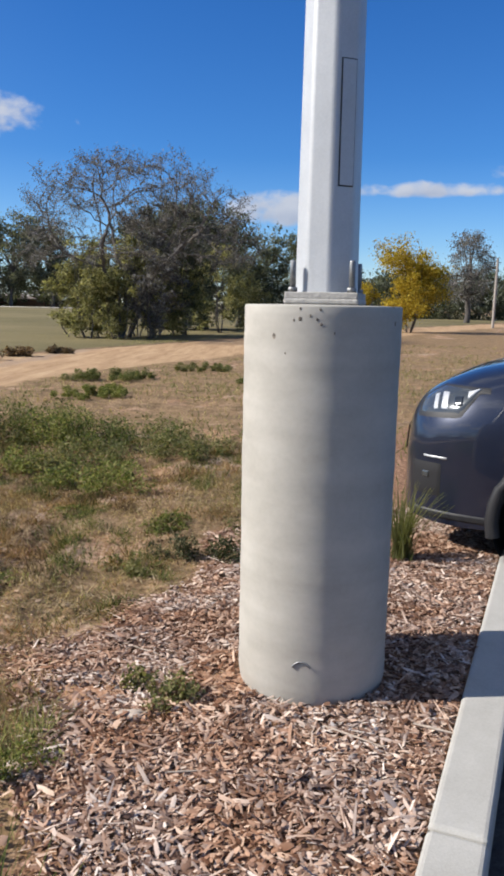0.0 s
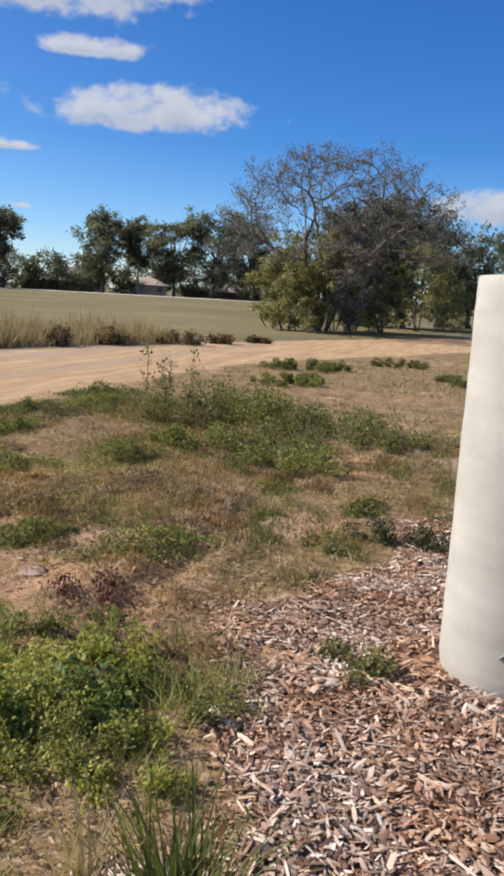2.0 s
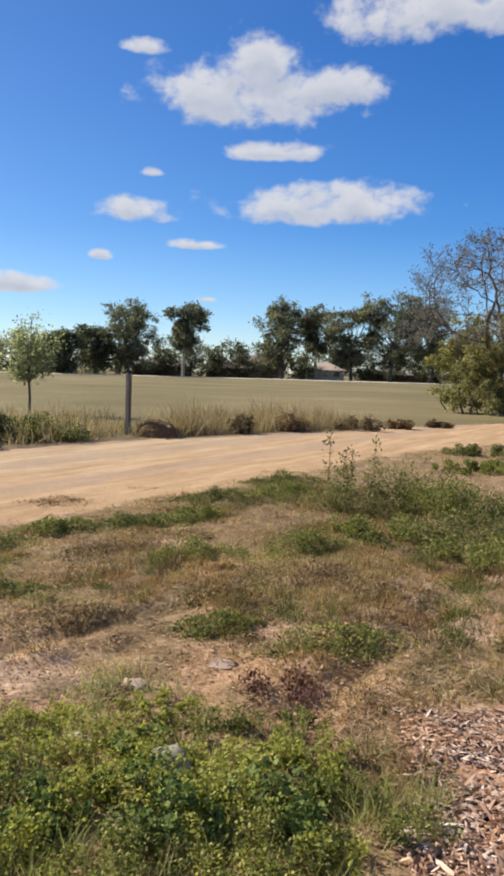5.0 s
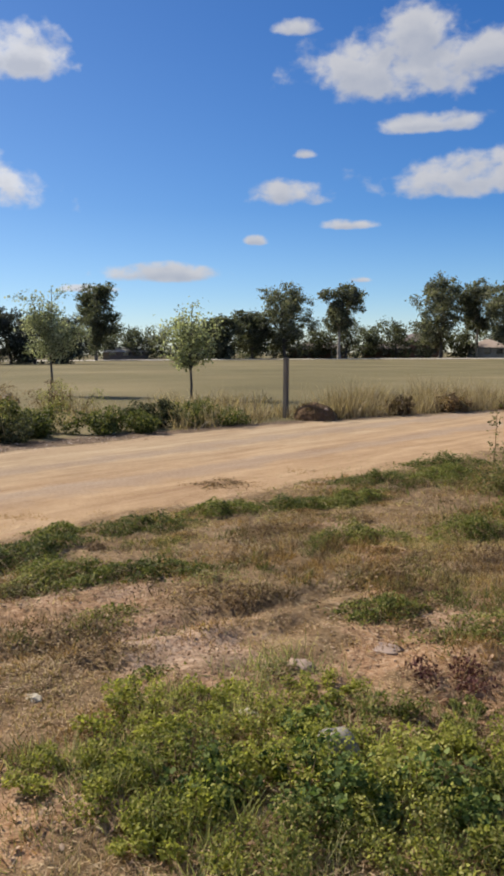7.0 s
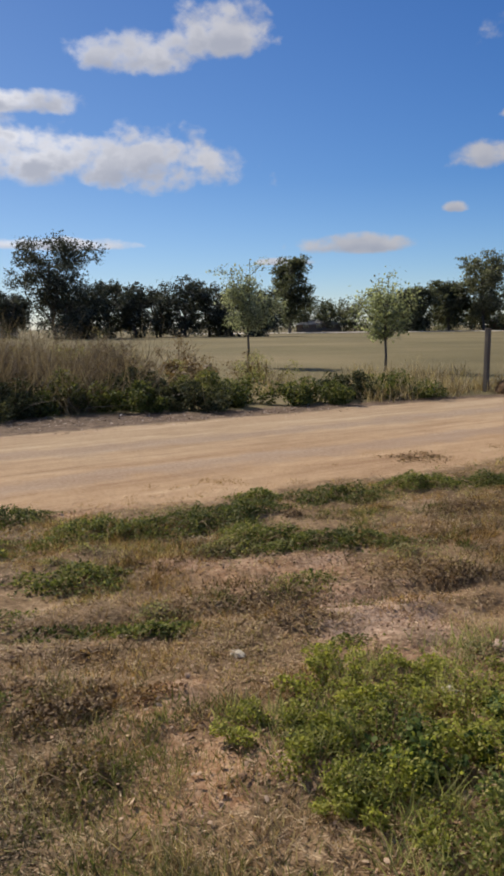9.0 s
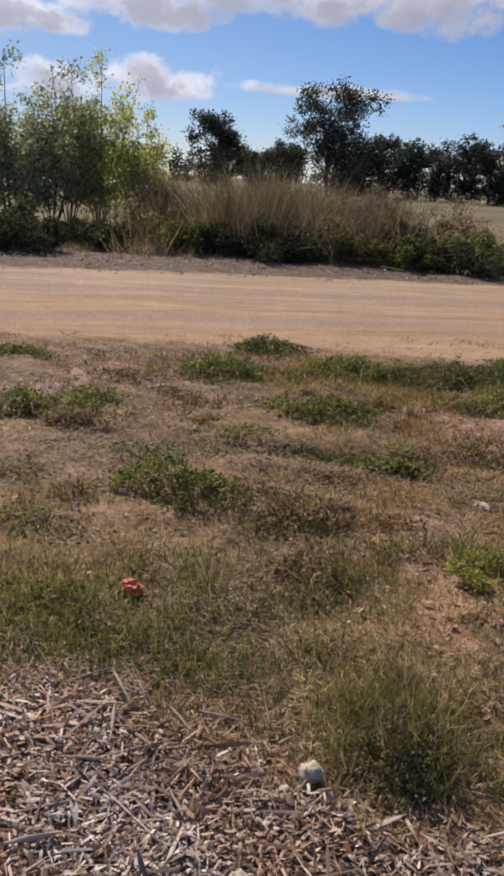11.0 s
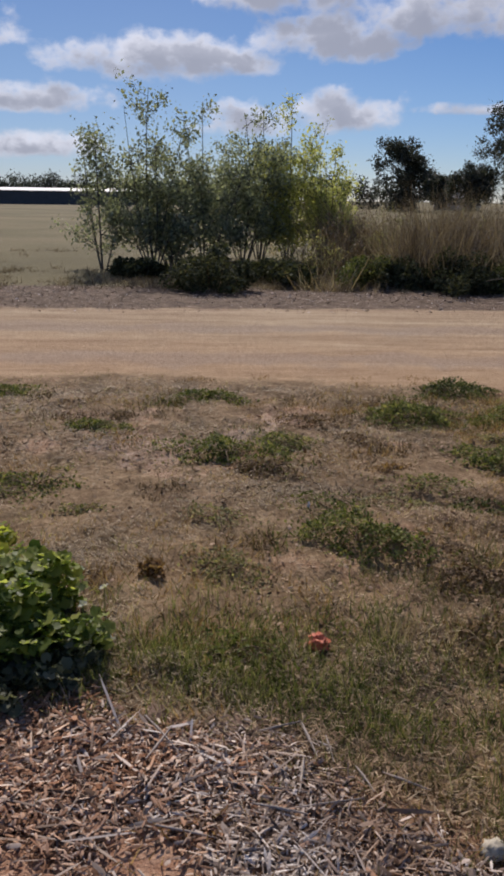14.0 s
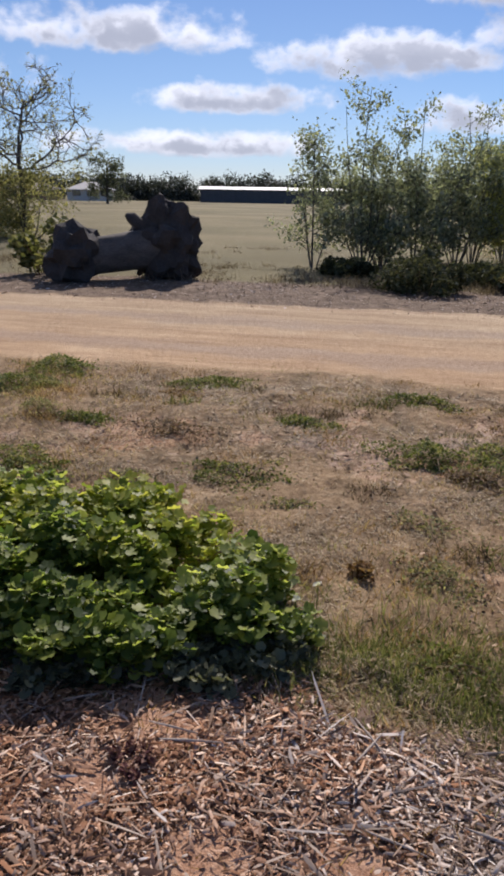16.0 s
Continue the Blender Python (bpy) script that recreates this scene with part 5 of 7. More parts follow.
# the great bare tree by the bend of the track, with scrub about its foot
BARE = (-6.5, 31.6)
crown_tree(BARE, 7.2, 9.6, "broad half-bare tree with grey twigs beside the sandy track", 4, M_PURPLE, 22000, 0.06, 0.52, 4, marks=1300, twig=0.46, shift=(0.55, 0.0), hollow=0.6, bark=M_GREY_BARK)
for i, (az, d, h, w, m, c) in enumerate(((6.6, 43, 6.9, 5.4, M_DARKLEAF, 2600), (9.6, 44, 6.6, 5.0, M_DARKLEAF, 2400), (4.0, 50, 6.2, 5.5, M_DARKLEAF, 2000), (1.6, 52, 6.0, 4.6, M_GUM, 1100), (-0.9, 60, 6.6, 5.5, M_DARKLEAF, 1700))):
    leafy_tree("evergreen_tree", bearing(az, d), h, w, "dense dark evergreen tree behind the bare tree", foot=0.12, leaf=m, size=0.3, count=c, clumps=16, seed=20 + i)
for i, (az, d, h, w, m, c) in enumerate(((15.7, 32, 3.1, 2.6, M_OLIVE, 1700), (13.6, 31.5, 2.7, 2.6, M_OLIVE, 1700), (11.2, 33, 3.9, 3.0, M_OLIVE, 2100), (8.3, 35, 2.9, 3.4, M_OLIVE, 1900), (5.2, 39, 4.4, 3.2, M_OLIVE, 1800), (3.0, 42, 2.6, 3.2, M_OLIVE, 1200), (12.0, 33.4, 5.4, 3.4, M_PURPLE, 2600), (9.6, 34.2, 6.0, 3.4, M_PURPLE, 3000), (7.6, 35.5, 6.0, 3.4, M_DARKLEAF, 3000), (12.6, 30.3, 2.6, 2.2, M_OLIVE, 900), (10.2, 30.8, 3.4, 2.4, M_PURPLE, 1100), (14.6, 31.0, 3.9, 2.4, M_OLIVE, 1000))):
    leafy_tree("shrub", bearing(az, d), h, w, "loose olive scrub bush round the bare tree" if m is M_OLIVE else "dark twiggy scrub bush under the bare tree", "shrub", 0.1, m, M_BARK, 0.16, int(c * 0.7), 17, 40 + i, 0.014, 0.45, 3, "", 0.7)

leafy_tree("tree", bearing(-8.4, 46), 4.7, 4.8, "small tree in bright yellow autumn leaf", foot=0.2, leaf=M_YELLOW, size=0.2, count=3200, clumps=18, seed=61, trunk=0.016, stems=3)
leafy_tree("shrub", bearing(-5.4, 52), 2.6, 3.0, "low golden autumn bush in dry grass", "shrub", 0.08, M_YELLOW, M_BARK, 0.2, 1200, 10, 62, 0.014, 0.45, 3)
leafy_tree("tree", bearing(-12.4, 82), 8.8, 6.2, "purplish thin-leaved tree beyond the paddock", foot=0.25, leaf=M_PURPLE, size=0.28, count=1700, clumps=15, seed=63)
for i in range(7):
    az = -5.5 - 1.9 * i
    leafy_tree("hedge_tree", bearing(az, 104 + 5 * (i % 3)), 5.0 + (i * 37 % 10) * 0.16, 8.5, "dark tree in a far hedge line", foot=0.02, leaf=M_DARKLEAF, size=0.45, count=1700, clumps=16, seed=70 + i, group="far hedge line")

# gums along the far side of the pasture: bearing, distance, height, width
GUMS = [(39.2, 175, 16.2, 14.5), (35.4, 178, 16.2, 10.5), (28.2, 180, 18.2, 13.5), (25.6, 185, 16.6, 9.5), (23.0, 175, 16.8, 13), (20.2, 172, 19.0, 15), (17.4, 178, 17.0, 13), (14.6, 190, 13.5, 10), (53.2, 165, 15.8, 11.5),
        (44.1, 170, 9.2, 8.5), (41.7, 176, 10.5, 9), (70.0, 112, 14.2, 13.5), (78.0, 118, 9.6, 7.4), (73.3, 128, 6.4, 7), (75.6, 140, 5.6, 5.5)]
for i, (az, d, h, w) in enumerate(GUMS):
    high = i in (1, 3)
    # past 55 degrees the leaf colour itself carries the backlit shade
    leafy_tree("gum_tree", bearing(az, d), h, w, "tall gum tree with a high open crown beyond the pasture" if high else "full dark gum tree beyond the pasture", foot=0.4 if high else (0.06 if i in (9, 11, 12) else 0.2),
               leaf=M_GUM if az < 40 else (M_BACKLIT_GUM if az > 55 else M_DARKLEAF), bark=M_PALE_BARK if high else M_BARK, size=0.7 if d > 150 else 0.48, count=3000 if d > 150 else 3400, clumps=26, seed=100 + i, trunk=0.02, top=0.6, group="gums beyond the pasture", tight=0.76 if i < 9 else (0.7 if i == 11 else 1.0))
for i in range(19):
    az = 15.5 + 2.15 * i + (i * 53 % 17) * 0.05
    leafy_tree("hedge_tree", bearing(az, 186 + (i * 29 % 13)), 5.6 + (i * 41 % 12) * 0.32, 10.5, "dark bushy tree in the line of gardens beyond the pasture", foot=0.05, leaf=M_DARKLEAF if i % 3 else M_GUM, size=0.72, count=800, clumps=13, seed=140 + i, group="garden tree line")
leafy_tree("gum_tree", bearing(69.0, 109), 8.2, 10.5, "dense dark gum below the tall one", foot=0.05, leaf=M_BACKLIT_GUM, size=0.46, count=1700, clumps=16, seed=168)
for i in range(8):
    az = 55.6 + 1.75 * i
    leafy_tree("hedge_tree", bearing(az, 112 + (i * 31 % 9)), 6.2 + (i * 43 % 10) * 0.26, 7.6, "dark dense tree in a row beside the tall gum", foot=0.04, leaf=M_BACKLIT_GUM, size=0.48, count=1700, clumps=16, seed=170 + i, group="dark tree row")
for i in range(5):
    leafy_tree("hedge_tree", bearing(80.0 + 2.2 * i, 152), 4.6 + (i % 3) * 0.5, 8.0, "low dark tree on the skyline", foot=0.03, leaf=M_BACKLIT_GUM, size=0.6, count=420, clumps=8, seed=190 + i, group="skyline trees")
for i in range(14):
    leafy_tree("hedge_tree", bearing(91.5 + 2.3 * i, 190 + (i * 17 % 9)), 3.6 + (i * 29 % 7) * 0.2, 12.5, "low dark tree on the skyline", foot=0.02, leaf=M_BACKLIT_GUM, size=0.65, count=1700, clumps=18, seed=200 + i, group="skyline trees")
leafy_tree("conifer", bearing(113.4, 120), 6.6, 6.0, "dark layered conifer beyond the pasture", foot=0.12, leaf=M_DARKLEAF, size=0.42, count=900, clumps=14, seed=230, top=0.25)

# saplings by the track
for i, (x, y, h, w) in enumerate(((-22.0, 15.1, 3.9, 2.6), (-16.75, 16.5, 2.95, 2.0))):
    shoot_tree("sapling", (x, y), h, w, "young leafy tree on a thin bare stem in tall grass", M_POPLAR_DULL if i == 0 else M_POPLAR, 0.085, 5200 if i == 0 else 3200, 8, 240 + i, group="saplings", thick=0.03, gather=0.3)

# young poplars: a clump of many-stemmed saplings beyond the track
POPLARS = [(-15.7, -2.35, 2.8, 2.4, 2600), (-15.9, -1.35, 3.6, 2.6, 8500), (-16.9, -0.35, 3.4, 2.5, 7500), (-17.6, 0.5, 3.2, 2.2, 7000), (-18.4, 1.55, 3.85, 2.35, 9500), (-17.9, 2.5, 2.6, 2.0, 6000), (-18.6, 0.9, 3.4, 2.0, 6000), (-16.4, -1.0, 2.2, 2.2, 5500)]
for i, (x, y, h, w, c) in enumerate(POPLARS):
    gold = i in (4, 5)
    shoot_tree("poplar", (x, y), h, w, "young poplar turning yellow beside the track" if gold else "young many-stemmed poplar with dull green leaves beside the track", M_POPLAR_YELLOW if gold else (M_POPLAR_DULL), 0.066, int(c * (1.1 if gold else 0.95)), 8 if i else 4, 260 + i, 0.12, "young poplars")

crown_tree((-22.6, -12.5), 5.0, 4.6, "gnarled half-bare tree beyond the track", 9, M_OLIVE, 1900, 0.08, 0.55, 1, marks=170, twig=0.42, fork=0.28, tip_r=0.012, hollow=0.3)
leafy_tree("shrub", (-22.3, -12.2), 2.3, 3.6, "rounded green bush at the foot of the gnarled tree", "shrub", 0.08, M_OLIVE, M_BARK, 0.14, 1800, 12, 291, 0.014, 0.45, 3)
crown_tree((-21.0, -14.6), 4.2, 3.8, "smaller half-bare tree beyond the track", 12, M_OLIVE, 2200, 0.08, 0.5, 1, marks=140, twig=0.4, fork=0.26, tip_r=0.012, hollow=0.3)


# ---- scrub along the far edge of the track ----
def bush(at, rx, ry, h, leaf, label, size=0.06, count=900, name="bush", turn=0.0, stems=10, up=0.35, category="bush", group="", shape=ROUND_LEAF):
    """A low bush: wiry stems from one foot, and leaves in uneven clumps over them."""
    ob = thing(name, on_ground(*at), label, category, group, turn)
    rnd = random.Random(int(abs(at[0] * 1000 + at[1] * 77)))
    pieces, centres, radii = [], [], []
    for k in range(stems):
        a, r = rnd.uniform(0, 2 * math.pi), math.sqrt(rnd.random())
        tip = Vector((rx * r * math.cos(a), ry * r * math.sin(a), h * (1 - 0.55 * r * r) * rnd.uniform(0.65, 1.0)))
        foot = Vector((tip.x * 0.45, tip.y * 0.45, -0.03))
        pieces.append(tube([foot, foot.lerp(tip, 0.55) + Vector((0, 0, 0.1 * h)), tip], [0.012 * h + 0.002, 0.009 * h + 0.0015, 0.001], 4))
        rad = rnd.uniform(0.2, 0.38) * min(rx, ry, 1.6 * h)
        for u in (1.0, 0.55):
            centres.append(tuple(foot.lerp(tip, u) - Vector((0, 0, rad * 0.3))))
            radii.append(rad)
    v, f = joined(pieces)
    tagged(part("stem_tangle", mesh_from("stem_tangle", v, f, M_DRYWEED, True), None, ob), kind="stuff")
    pts = clump_points(centres, radii, count, 0.3)
    pts[:, 2] = np.abs(pts[:, 2]) + 0.006
    v, f = leaves_at(pts, size, 0.5, up, shape)
    tagged(part("foliage", mesh_from("foliage", v, f, leaf), None, ob), kind="stuff")
    return ob


def mat_weed(at, rx, ry, h, leaf, label, size, count, turn, group):
    """A creeping mat: short runners from the middle, and small leaves that thin out to a ragged edge."""
    ob = thing("weed_patch", on_ground(*at), label, "weed", group, turn)
    rnd = random.Random(int(abs(at[0] * 1000 + at[1] * 77)))
    pieces = []
    for k in range(9):
        a = 2 * math.pi * k / 9 + rnd.uniform(-0.3, 0.3)
        q = rnd.uniform(0.6, 1.0)
        tip = Vector((rx * q * math.cos(a), ry * q * math.sin(a), 0.01))
        pieces.append(tube([(0, 0, 0.0), tip * 0.5 + Vector((0, 0, h * 0.5)), tip], [0.003, 0.0025, 0.001], 4))
    v, f = joined(pieces)
    tagged(part("runner_tangle", mesh_from("runner_tangle", v, f, M_DRYWEED, True), None, ob), kind="stuff")
    a = rng.uniform(0, 2 * np.pi, count)
    edge = 1 + 0.28 * np.sin(2 * a + rnd.uniform(0, 6)) + 0.2 * np.sin(5 * a + rnd.uniform(0, 6)) + 0.12 * np.sin(9 * a + rnd.uniform(0, 6))
    q = np.sqrt(rng.random(count)) * np.where(rng.random(count) < 0.22, 1.0 + 0.6 * rng.random(count), 1.0)
    x, y = rx * q * edge * np.cos(a), ry * q * edge * np.sin(a)
    lump = np.clip(0.75 + 2.2 * rough_noise(x + at[0], y + at[1], 7.0, 3, 63), 0.1, 1.7)
    thin = rng.random(count) < np.clip(0.25 + lump, 0.2, 1)
    x, y, q, lump = x[thin], y[thin], q[thin], lump[thin]
    count = len(x)
    z = 0.004 + h * np.clip(1.05 - q * q, 0.1, 1) * lump * rng.random(count) ** 0.5
    v, f = leaves_at(np.column_stack([x, y, z]), size, 0.5, 0.4, LEAF)
    tagged(part("foliage", mesh_from("foliage", v, f, leaf), None, ob), kind="stuff")
    return ob


for i in range(9):
    y = 2.6 + 1.05 * i
    x = float(along(ROAD_FAR, y) - along(VERGE, y)) - 0.5 + 0.35 * math.sin(i * 2.3)
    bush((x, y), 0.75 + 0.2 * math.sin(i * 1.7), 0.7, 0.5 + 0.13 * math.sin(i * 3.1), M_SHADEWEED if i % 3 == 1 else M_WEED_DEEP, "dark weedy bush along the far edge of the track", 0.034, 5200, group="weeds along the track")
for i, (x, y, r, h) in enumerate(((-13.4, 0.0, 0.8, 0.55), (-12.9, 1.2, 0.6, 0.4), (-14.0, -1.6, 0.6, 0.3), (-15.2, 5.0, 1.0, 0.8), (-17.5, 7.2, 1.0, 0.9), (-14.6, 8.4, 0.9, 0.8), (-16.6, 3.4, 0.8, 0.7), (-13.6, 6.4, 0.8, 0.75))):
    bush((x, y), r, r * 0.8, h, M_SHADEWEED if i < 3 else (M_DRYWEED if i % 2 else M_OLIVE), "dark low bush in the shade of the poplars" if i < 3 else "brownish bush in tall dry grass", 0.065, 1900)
for i in range(14):
    x, y = -14.6 - 1.3 * (i % 3) + 0.5 * math.sin(i * 1.9), 1.6 + 0.75 * i + 0.3 * math.sin(i * 2.7)
    bush((x, y), 0.85, 0.75, 0.95 + 0.25 * math.sin(i * 1.3), M_DRYWEED if i % 3 else M_OLIVE, "brownish bush in tall dry grass", 0.04, 1800, shape=LEAF)
for i, (x, y, r, h) in enumerate(((-8.8, 15.3, 0.5, 0.4), (-8.2, 16.7, 0.55, 0.42), (-7.2, 18.4, 0.6, 0.4), (-6.6, 19.9, 0.4, 0.28), (-6.0, 21.3, 0.4, 0.22))):
    bush((x, y), r, r * 0.8, h, M_DRYWEED if i % 2 else M_MATTED, "brown weed tuft at the far edge of the track", 0.045, 1500)


def blades(name, places, height, width, leaf, label, lean=0.35, shape=BLADE, spread=0.45, lying=False):
    n = len(places)
    h = height * (1 + spread * rng.uniform(-1, 1, n)) * np.clip(1 + 1.5 * rough_noise(places[:, 0], places[:, 1], 0.9, 3, 77), 0.35, 1.7)
    rot = turns(rng.uniform(0, 2 * np.pi, n), rng.normal(1.4 if lying else 0, lean, n), rng.normal(0, lean, n))
    v, f = strew(*shape, places, rot, np.stack([h, np.full(n, width), h], 1))
    return tagged(new(name, mesh_from(name, v, f, leaf)), label, "grass", kind="stuff")


def tufted(xy, per, radius):
    """Blade feet gathered in tufts."""
    p = np.repeat(xy, per, 0) + rng.normal(0, radius, (len(xy) * per, 2))
    return np.column_stack([p, ground_z(p[:, 0], p[:, 1]) - 0.01])


def picked(lo, hi, count, keep):
    """Random places in a rectangle, kept with the chance that keep(x, y) tells."""
    p = rng.uniform(lo, hi, (count, 2))
    return p[rng.random(count) < keep(p[:, 0], p[:, 1])]


def beyond_track(x, y):
    d = along(ROAD_FAR, y) - along(VERGE, y) * 0.8 - x
    open_gap = 1 - np.clip(1 - np.abs(y + 3.0) / 1.5, 0, 1)
    return np.where((d > 0) & (d < 9) & (y < 19.5), np.clip(0.3 + 4.0 * rough_noise(x, y, 0.55, 4, 21), 0.02, 1) * np.exp(-np.maximum(d - 1.5, 0) / 3.4), 0) * open_gap


tufts = picked((-26, 1.2), (0, 34), 15000, lambda x, y: beyond_track(x, y) * np.clip(0.25 + (y - 7.0) / 3.0, 0.2, 1))
blades("tall_grass", tufted(tufts, 14, 0.12), 0.36, 0.013, M_STRAW, "tall pale dry grass along the far edge of the track", 0.36, BENT)
tufts = picked((-10.2, 13.3), (-6.8, 19.6), 420, lambda x, y: np.where((along(ROAD_FAR, y) - x > 0.1) & (along(ROAD_FAR, y) - x < 1.8), 0.9, 0.0))
blades("blond_grass", tufted(tufts, 40, 0.15), 0.5, 0.011, M_STRAW, "fluffy blond grass clumps at the far edge of the track", 0.36, BENT)
# dull brown leaf colour stands in for the poplars' shade on the verge
tufts = picked((-24, -9), (-9, 3), 9000, lambda x, y: 0.8 * beyond_track(x, y))
blades("verge_grass", tufted(tufts, 14, 0.09), 0.13, 0.012, M_DEADBRUSH, "short grass on the verge, coloured dull brown for the shade of the poplars", 0.6)


# the bank of dead brown weeds that hides the pasture below the tall gum
def on_bank(x, y):
    az, d = np.degrees(np.arctan2(0.1 - x, y - 0.3)), np.hypot(x - 0.1, y - 0.3)
    inside = np.clip((az - 62.5) / 5.5, 0, 1) * np.clip((85 - az) / 3, 0, 1) * np.clip((d - 12.7) / 1.2, 0, 1) * np.clip((21 - d) / 2.5, 0, 1)
    return inside * np.clip(0.45 + 2.6 * rough_noise(x, y, 0.8, 3, 191), 0.05, 1)


tufts = picked((-21, 1.5), (-10, 11.5), 4200, on_bank)
blades("dead_weeds", tufted(tufts, 22, 0.16), 0.94, 0.012, M_DEADBRUSH, "feathery grey-brown dead weeds on the bank past the track", 0.42, BENT)
brush_dice = random.Random(77)
for i in range(30):
    az, d = brush_dice.uniform(65.5, 82), brush_dice.uniform(14.2, 19.0)
    x, y = bearing(az, d)
    shoot_tree("dry_brush", (x, y), brush_dice.uniform(0.95, 1.45), brush_dice.uniform(1.0, 1.7), "brown twiggy dead brush among tall weeds", M_DEADBRUSH if i % 4 else M_OLIVE, 0.034, 1700, 8, 500 + i, 0.05, "dry brush", "bush", M_DRYWEED, 0.009)
for i, (x, y, r, h) in enumerate(((-12.5, 3.9, 0.9, 0.62), (-12.4, 5.1, 0.95, 0.7), (-12.3, 6.3, 0.9, 0.66), (-12.0, 7.4, 0.8, 0.6), (-12.6, 2.9, 0.6, 0.45), (-12.0, -0.05, 0.85, 0.54), (-13.3, 0.9, 0.7, 0.42), (-13.9, -1.3, 0.5, 0.32))):
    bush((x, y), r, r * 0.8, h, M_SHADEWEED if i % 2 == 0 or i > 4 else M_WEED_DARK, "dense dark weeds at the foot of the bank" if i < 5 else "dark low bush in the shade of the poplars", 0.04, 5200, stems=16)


# ---- post, mound, log ----
post = thing("post", on_ground(-10.1, 12.9), "grey weathered timber post at the edge of the track", "post")
bm = box_bm(0.095, 0.09, 1.5, (0, 0, -0.25), 0.01)
for v in bm.verts:
    v.co.x += 0.012 * v.co.z + 0.006 * noise.noise(v.co * 3)
part("shaft", bm, M_POST, post)
part("cap", box_bm(0.102, 0.097, 0.03, (0.016, 0, 1.245), 0.006), M_POST, post, "pale worn top")

mound = thing("earth_mound", on_ground(-9.55, 13.2), "small heap of earth and grass with a pale stone", "mound")
part("mound_body", lump_bm(0.46, 0.4, 0.33, (0, 0, 0.0), 0.1, 4, 3, 2.6), M_HEAP, mound)
part("stone", lump_bm(0.08, 0.06, 0.04, (0.3, -0.05, 0.2), 0.3, 3, 5), M_PINKSTONE, mound, "pale stone")


def fallen_log():
    """A felled trunk that lies with its root plate on edge."""
    a, b = Vector((-11.4, -5.55, 0)), Vector((-12.3, -4.3, 0))
    ob = thing("fallen_log", on_ground(a.x, a.y), "felled tree trunk lying with its dark upturned root plate", "log")
    d = b - a
    pieces = [tube([(0, 0, 0.36), (d.x * 0.3, d.y * 0.3, 0.4), (d.x * 0.7, d.y * 0.7, 0.48), (d.x * 1.05, d.y * 1.05, 0.55)], [0.3, 0.3, 0.32, 0.4], 18, 0.07)]
    v, f = joined(pieces)
    part("trunk", mesh_from("trunk", v, f, M_LOG, True), None, ob, "grey barkless trunk")
    bm = lump_bm(0.46, 0.42, 0.46, (-0.02, 0.05, 0.4), 0.45, 3, 2, 2.2)
    part("broken_end", bm, M_ROOT, ob, "dark broken butt clotted with earth")
    bm = lump_bm(0.44, 0.54, 0.66, (d.x + 0.02, d.y + 0.05, 0.6), 0.4, 4, 8, 2.4)
    plate = part("root_plate", bm, M_ROOT, ob, "dark root plate clotted with earth")
    rnd = random.Random(3)
    for k in range(16):
        g = rnd.uniform(0, 2 * math.pi)
        s = Vector((d.x + rnd.uniform(-0.2, 0.2), d.y, 0.58)) + Vector((0.15 * math.sin(g), 0.4 * math.cos(g), 0.42 * math.sin(g)))
        e = s + Vector((rnd.uniform(-0.1, 0.25), 0.42 * math.cos(g), 0.42 * math.sin(g))) * rnd.uniform(0.3, 0.75)
        if e.z < 0.05:
            e.z = 0.05
        v, f = tube([s, s.lerp(e, 0.6) + Vector((0.04, 0, 0.04)), e], [0.11, 0.09, 0.04], 7, 0.2)
        part("root", mesh_from("root", v, f, M_ROOT, True), None, plate)
    return ob


fallen_log()
bush((-12.2, -6.3), 0.7, 0.6, 0.95, M_WEED_DARK, "dark bush behind the log", 0.09, 900)


# ---- far houses, shed and line pole ----
def house(az, d, wide, deep, wall_h, roof_h, wall_mat, roof_mat, label, turn=0.0):
    x, y = bearing(az, d)
    ob = thing("house", (x, y, 0), label, "house", turn=az + turn)
    part("wall", box_bm(wide, deep, wall_h + 0.3, (0, 0, -0.3), 0.02), wall_mat, ob)
    e, r = 0.6, max(0.0, wide - deep) / 2
    w, q = wide / 2 + e, deep / 2 + e
    z0, z1 = wall_h - 0.1, wall_h + roof_h
    v = [(-w, -q, z0), (w, -q, z0), (w, q, z0), (-w, q, z0), (-r, 0, z1), (r, 0, z1), (-w, -q, z0 - 0.15), (w, -q, z0 - 0.15), (w, q, z0 - 0.15), (-w, q, z0 - 0.15)]
    part("roof", mesh_from("roof", v, [(0, 1, 5, 4), (1, 2, 5), (2, 3, 4, 5), (3, 0, 4), (6, 7, 1, 0), (7, 8, 2, 1), (8, 9, 3, 2), (9, 6, 0, 3), (9, 8, 7, 6)], roof_mat), None, ob)
    for k in range(3):
        wx = (k - 1) * wide * 0.3
        win = part("window", box_bm(1.5, 0.08, 1.2, (wx, -deep / 2 - 0.02, 0.9), 0.01), M_GLASS, ob, "dark window")
        part("frame", box_bm(1.66, 0.06, 0.08, (wx, -deep / 2 - 0.04, 2.1), 0.01), M_PAPER, win, "pale window head")
    return ob


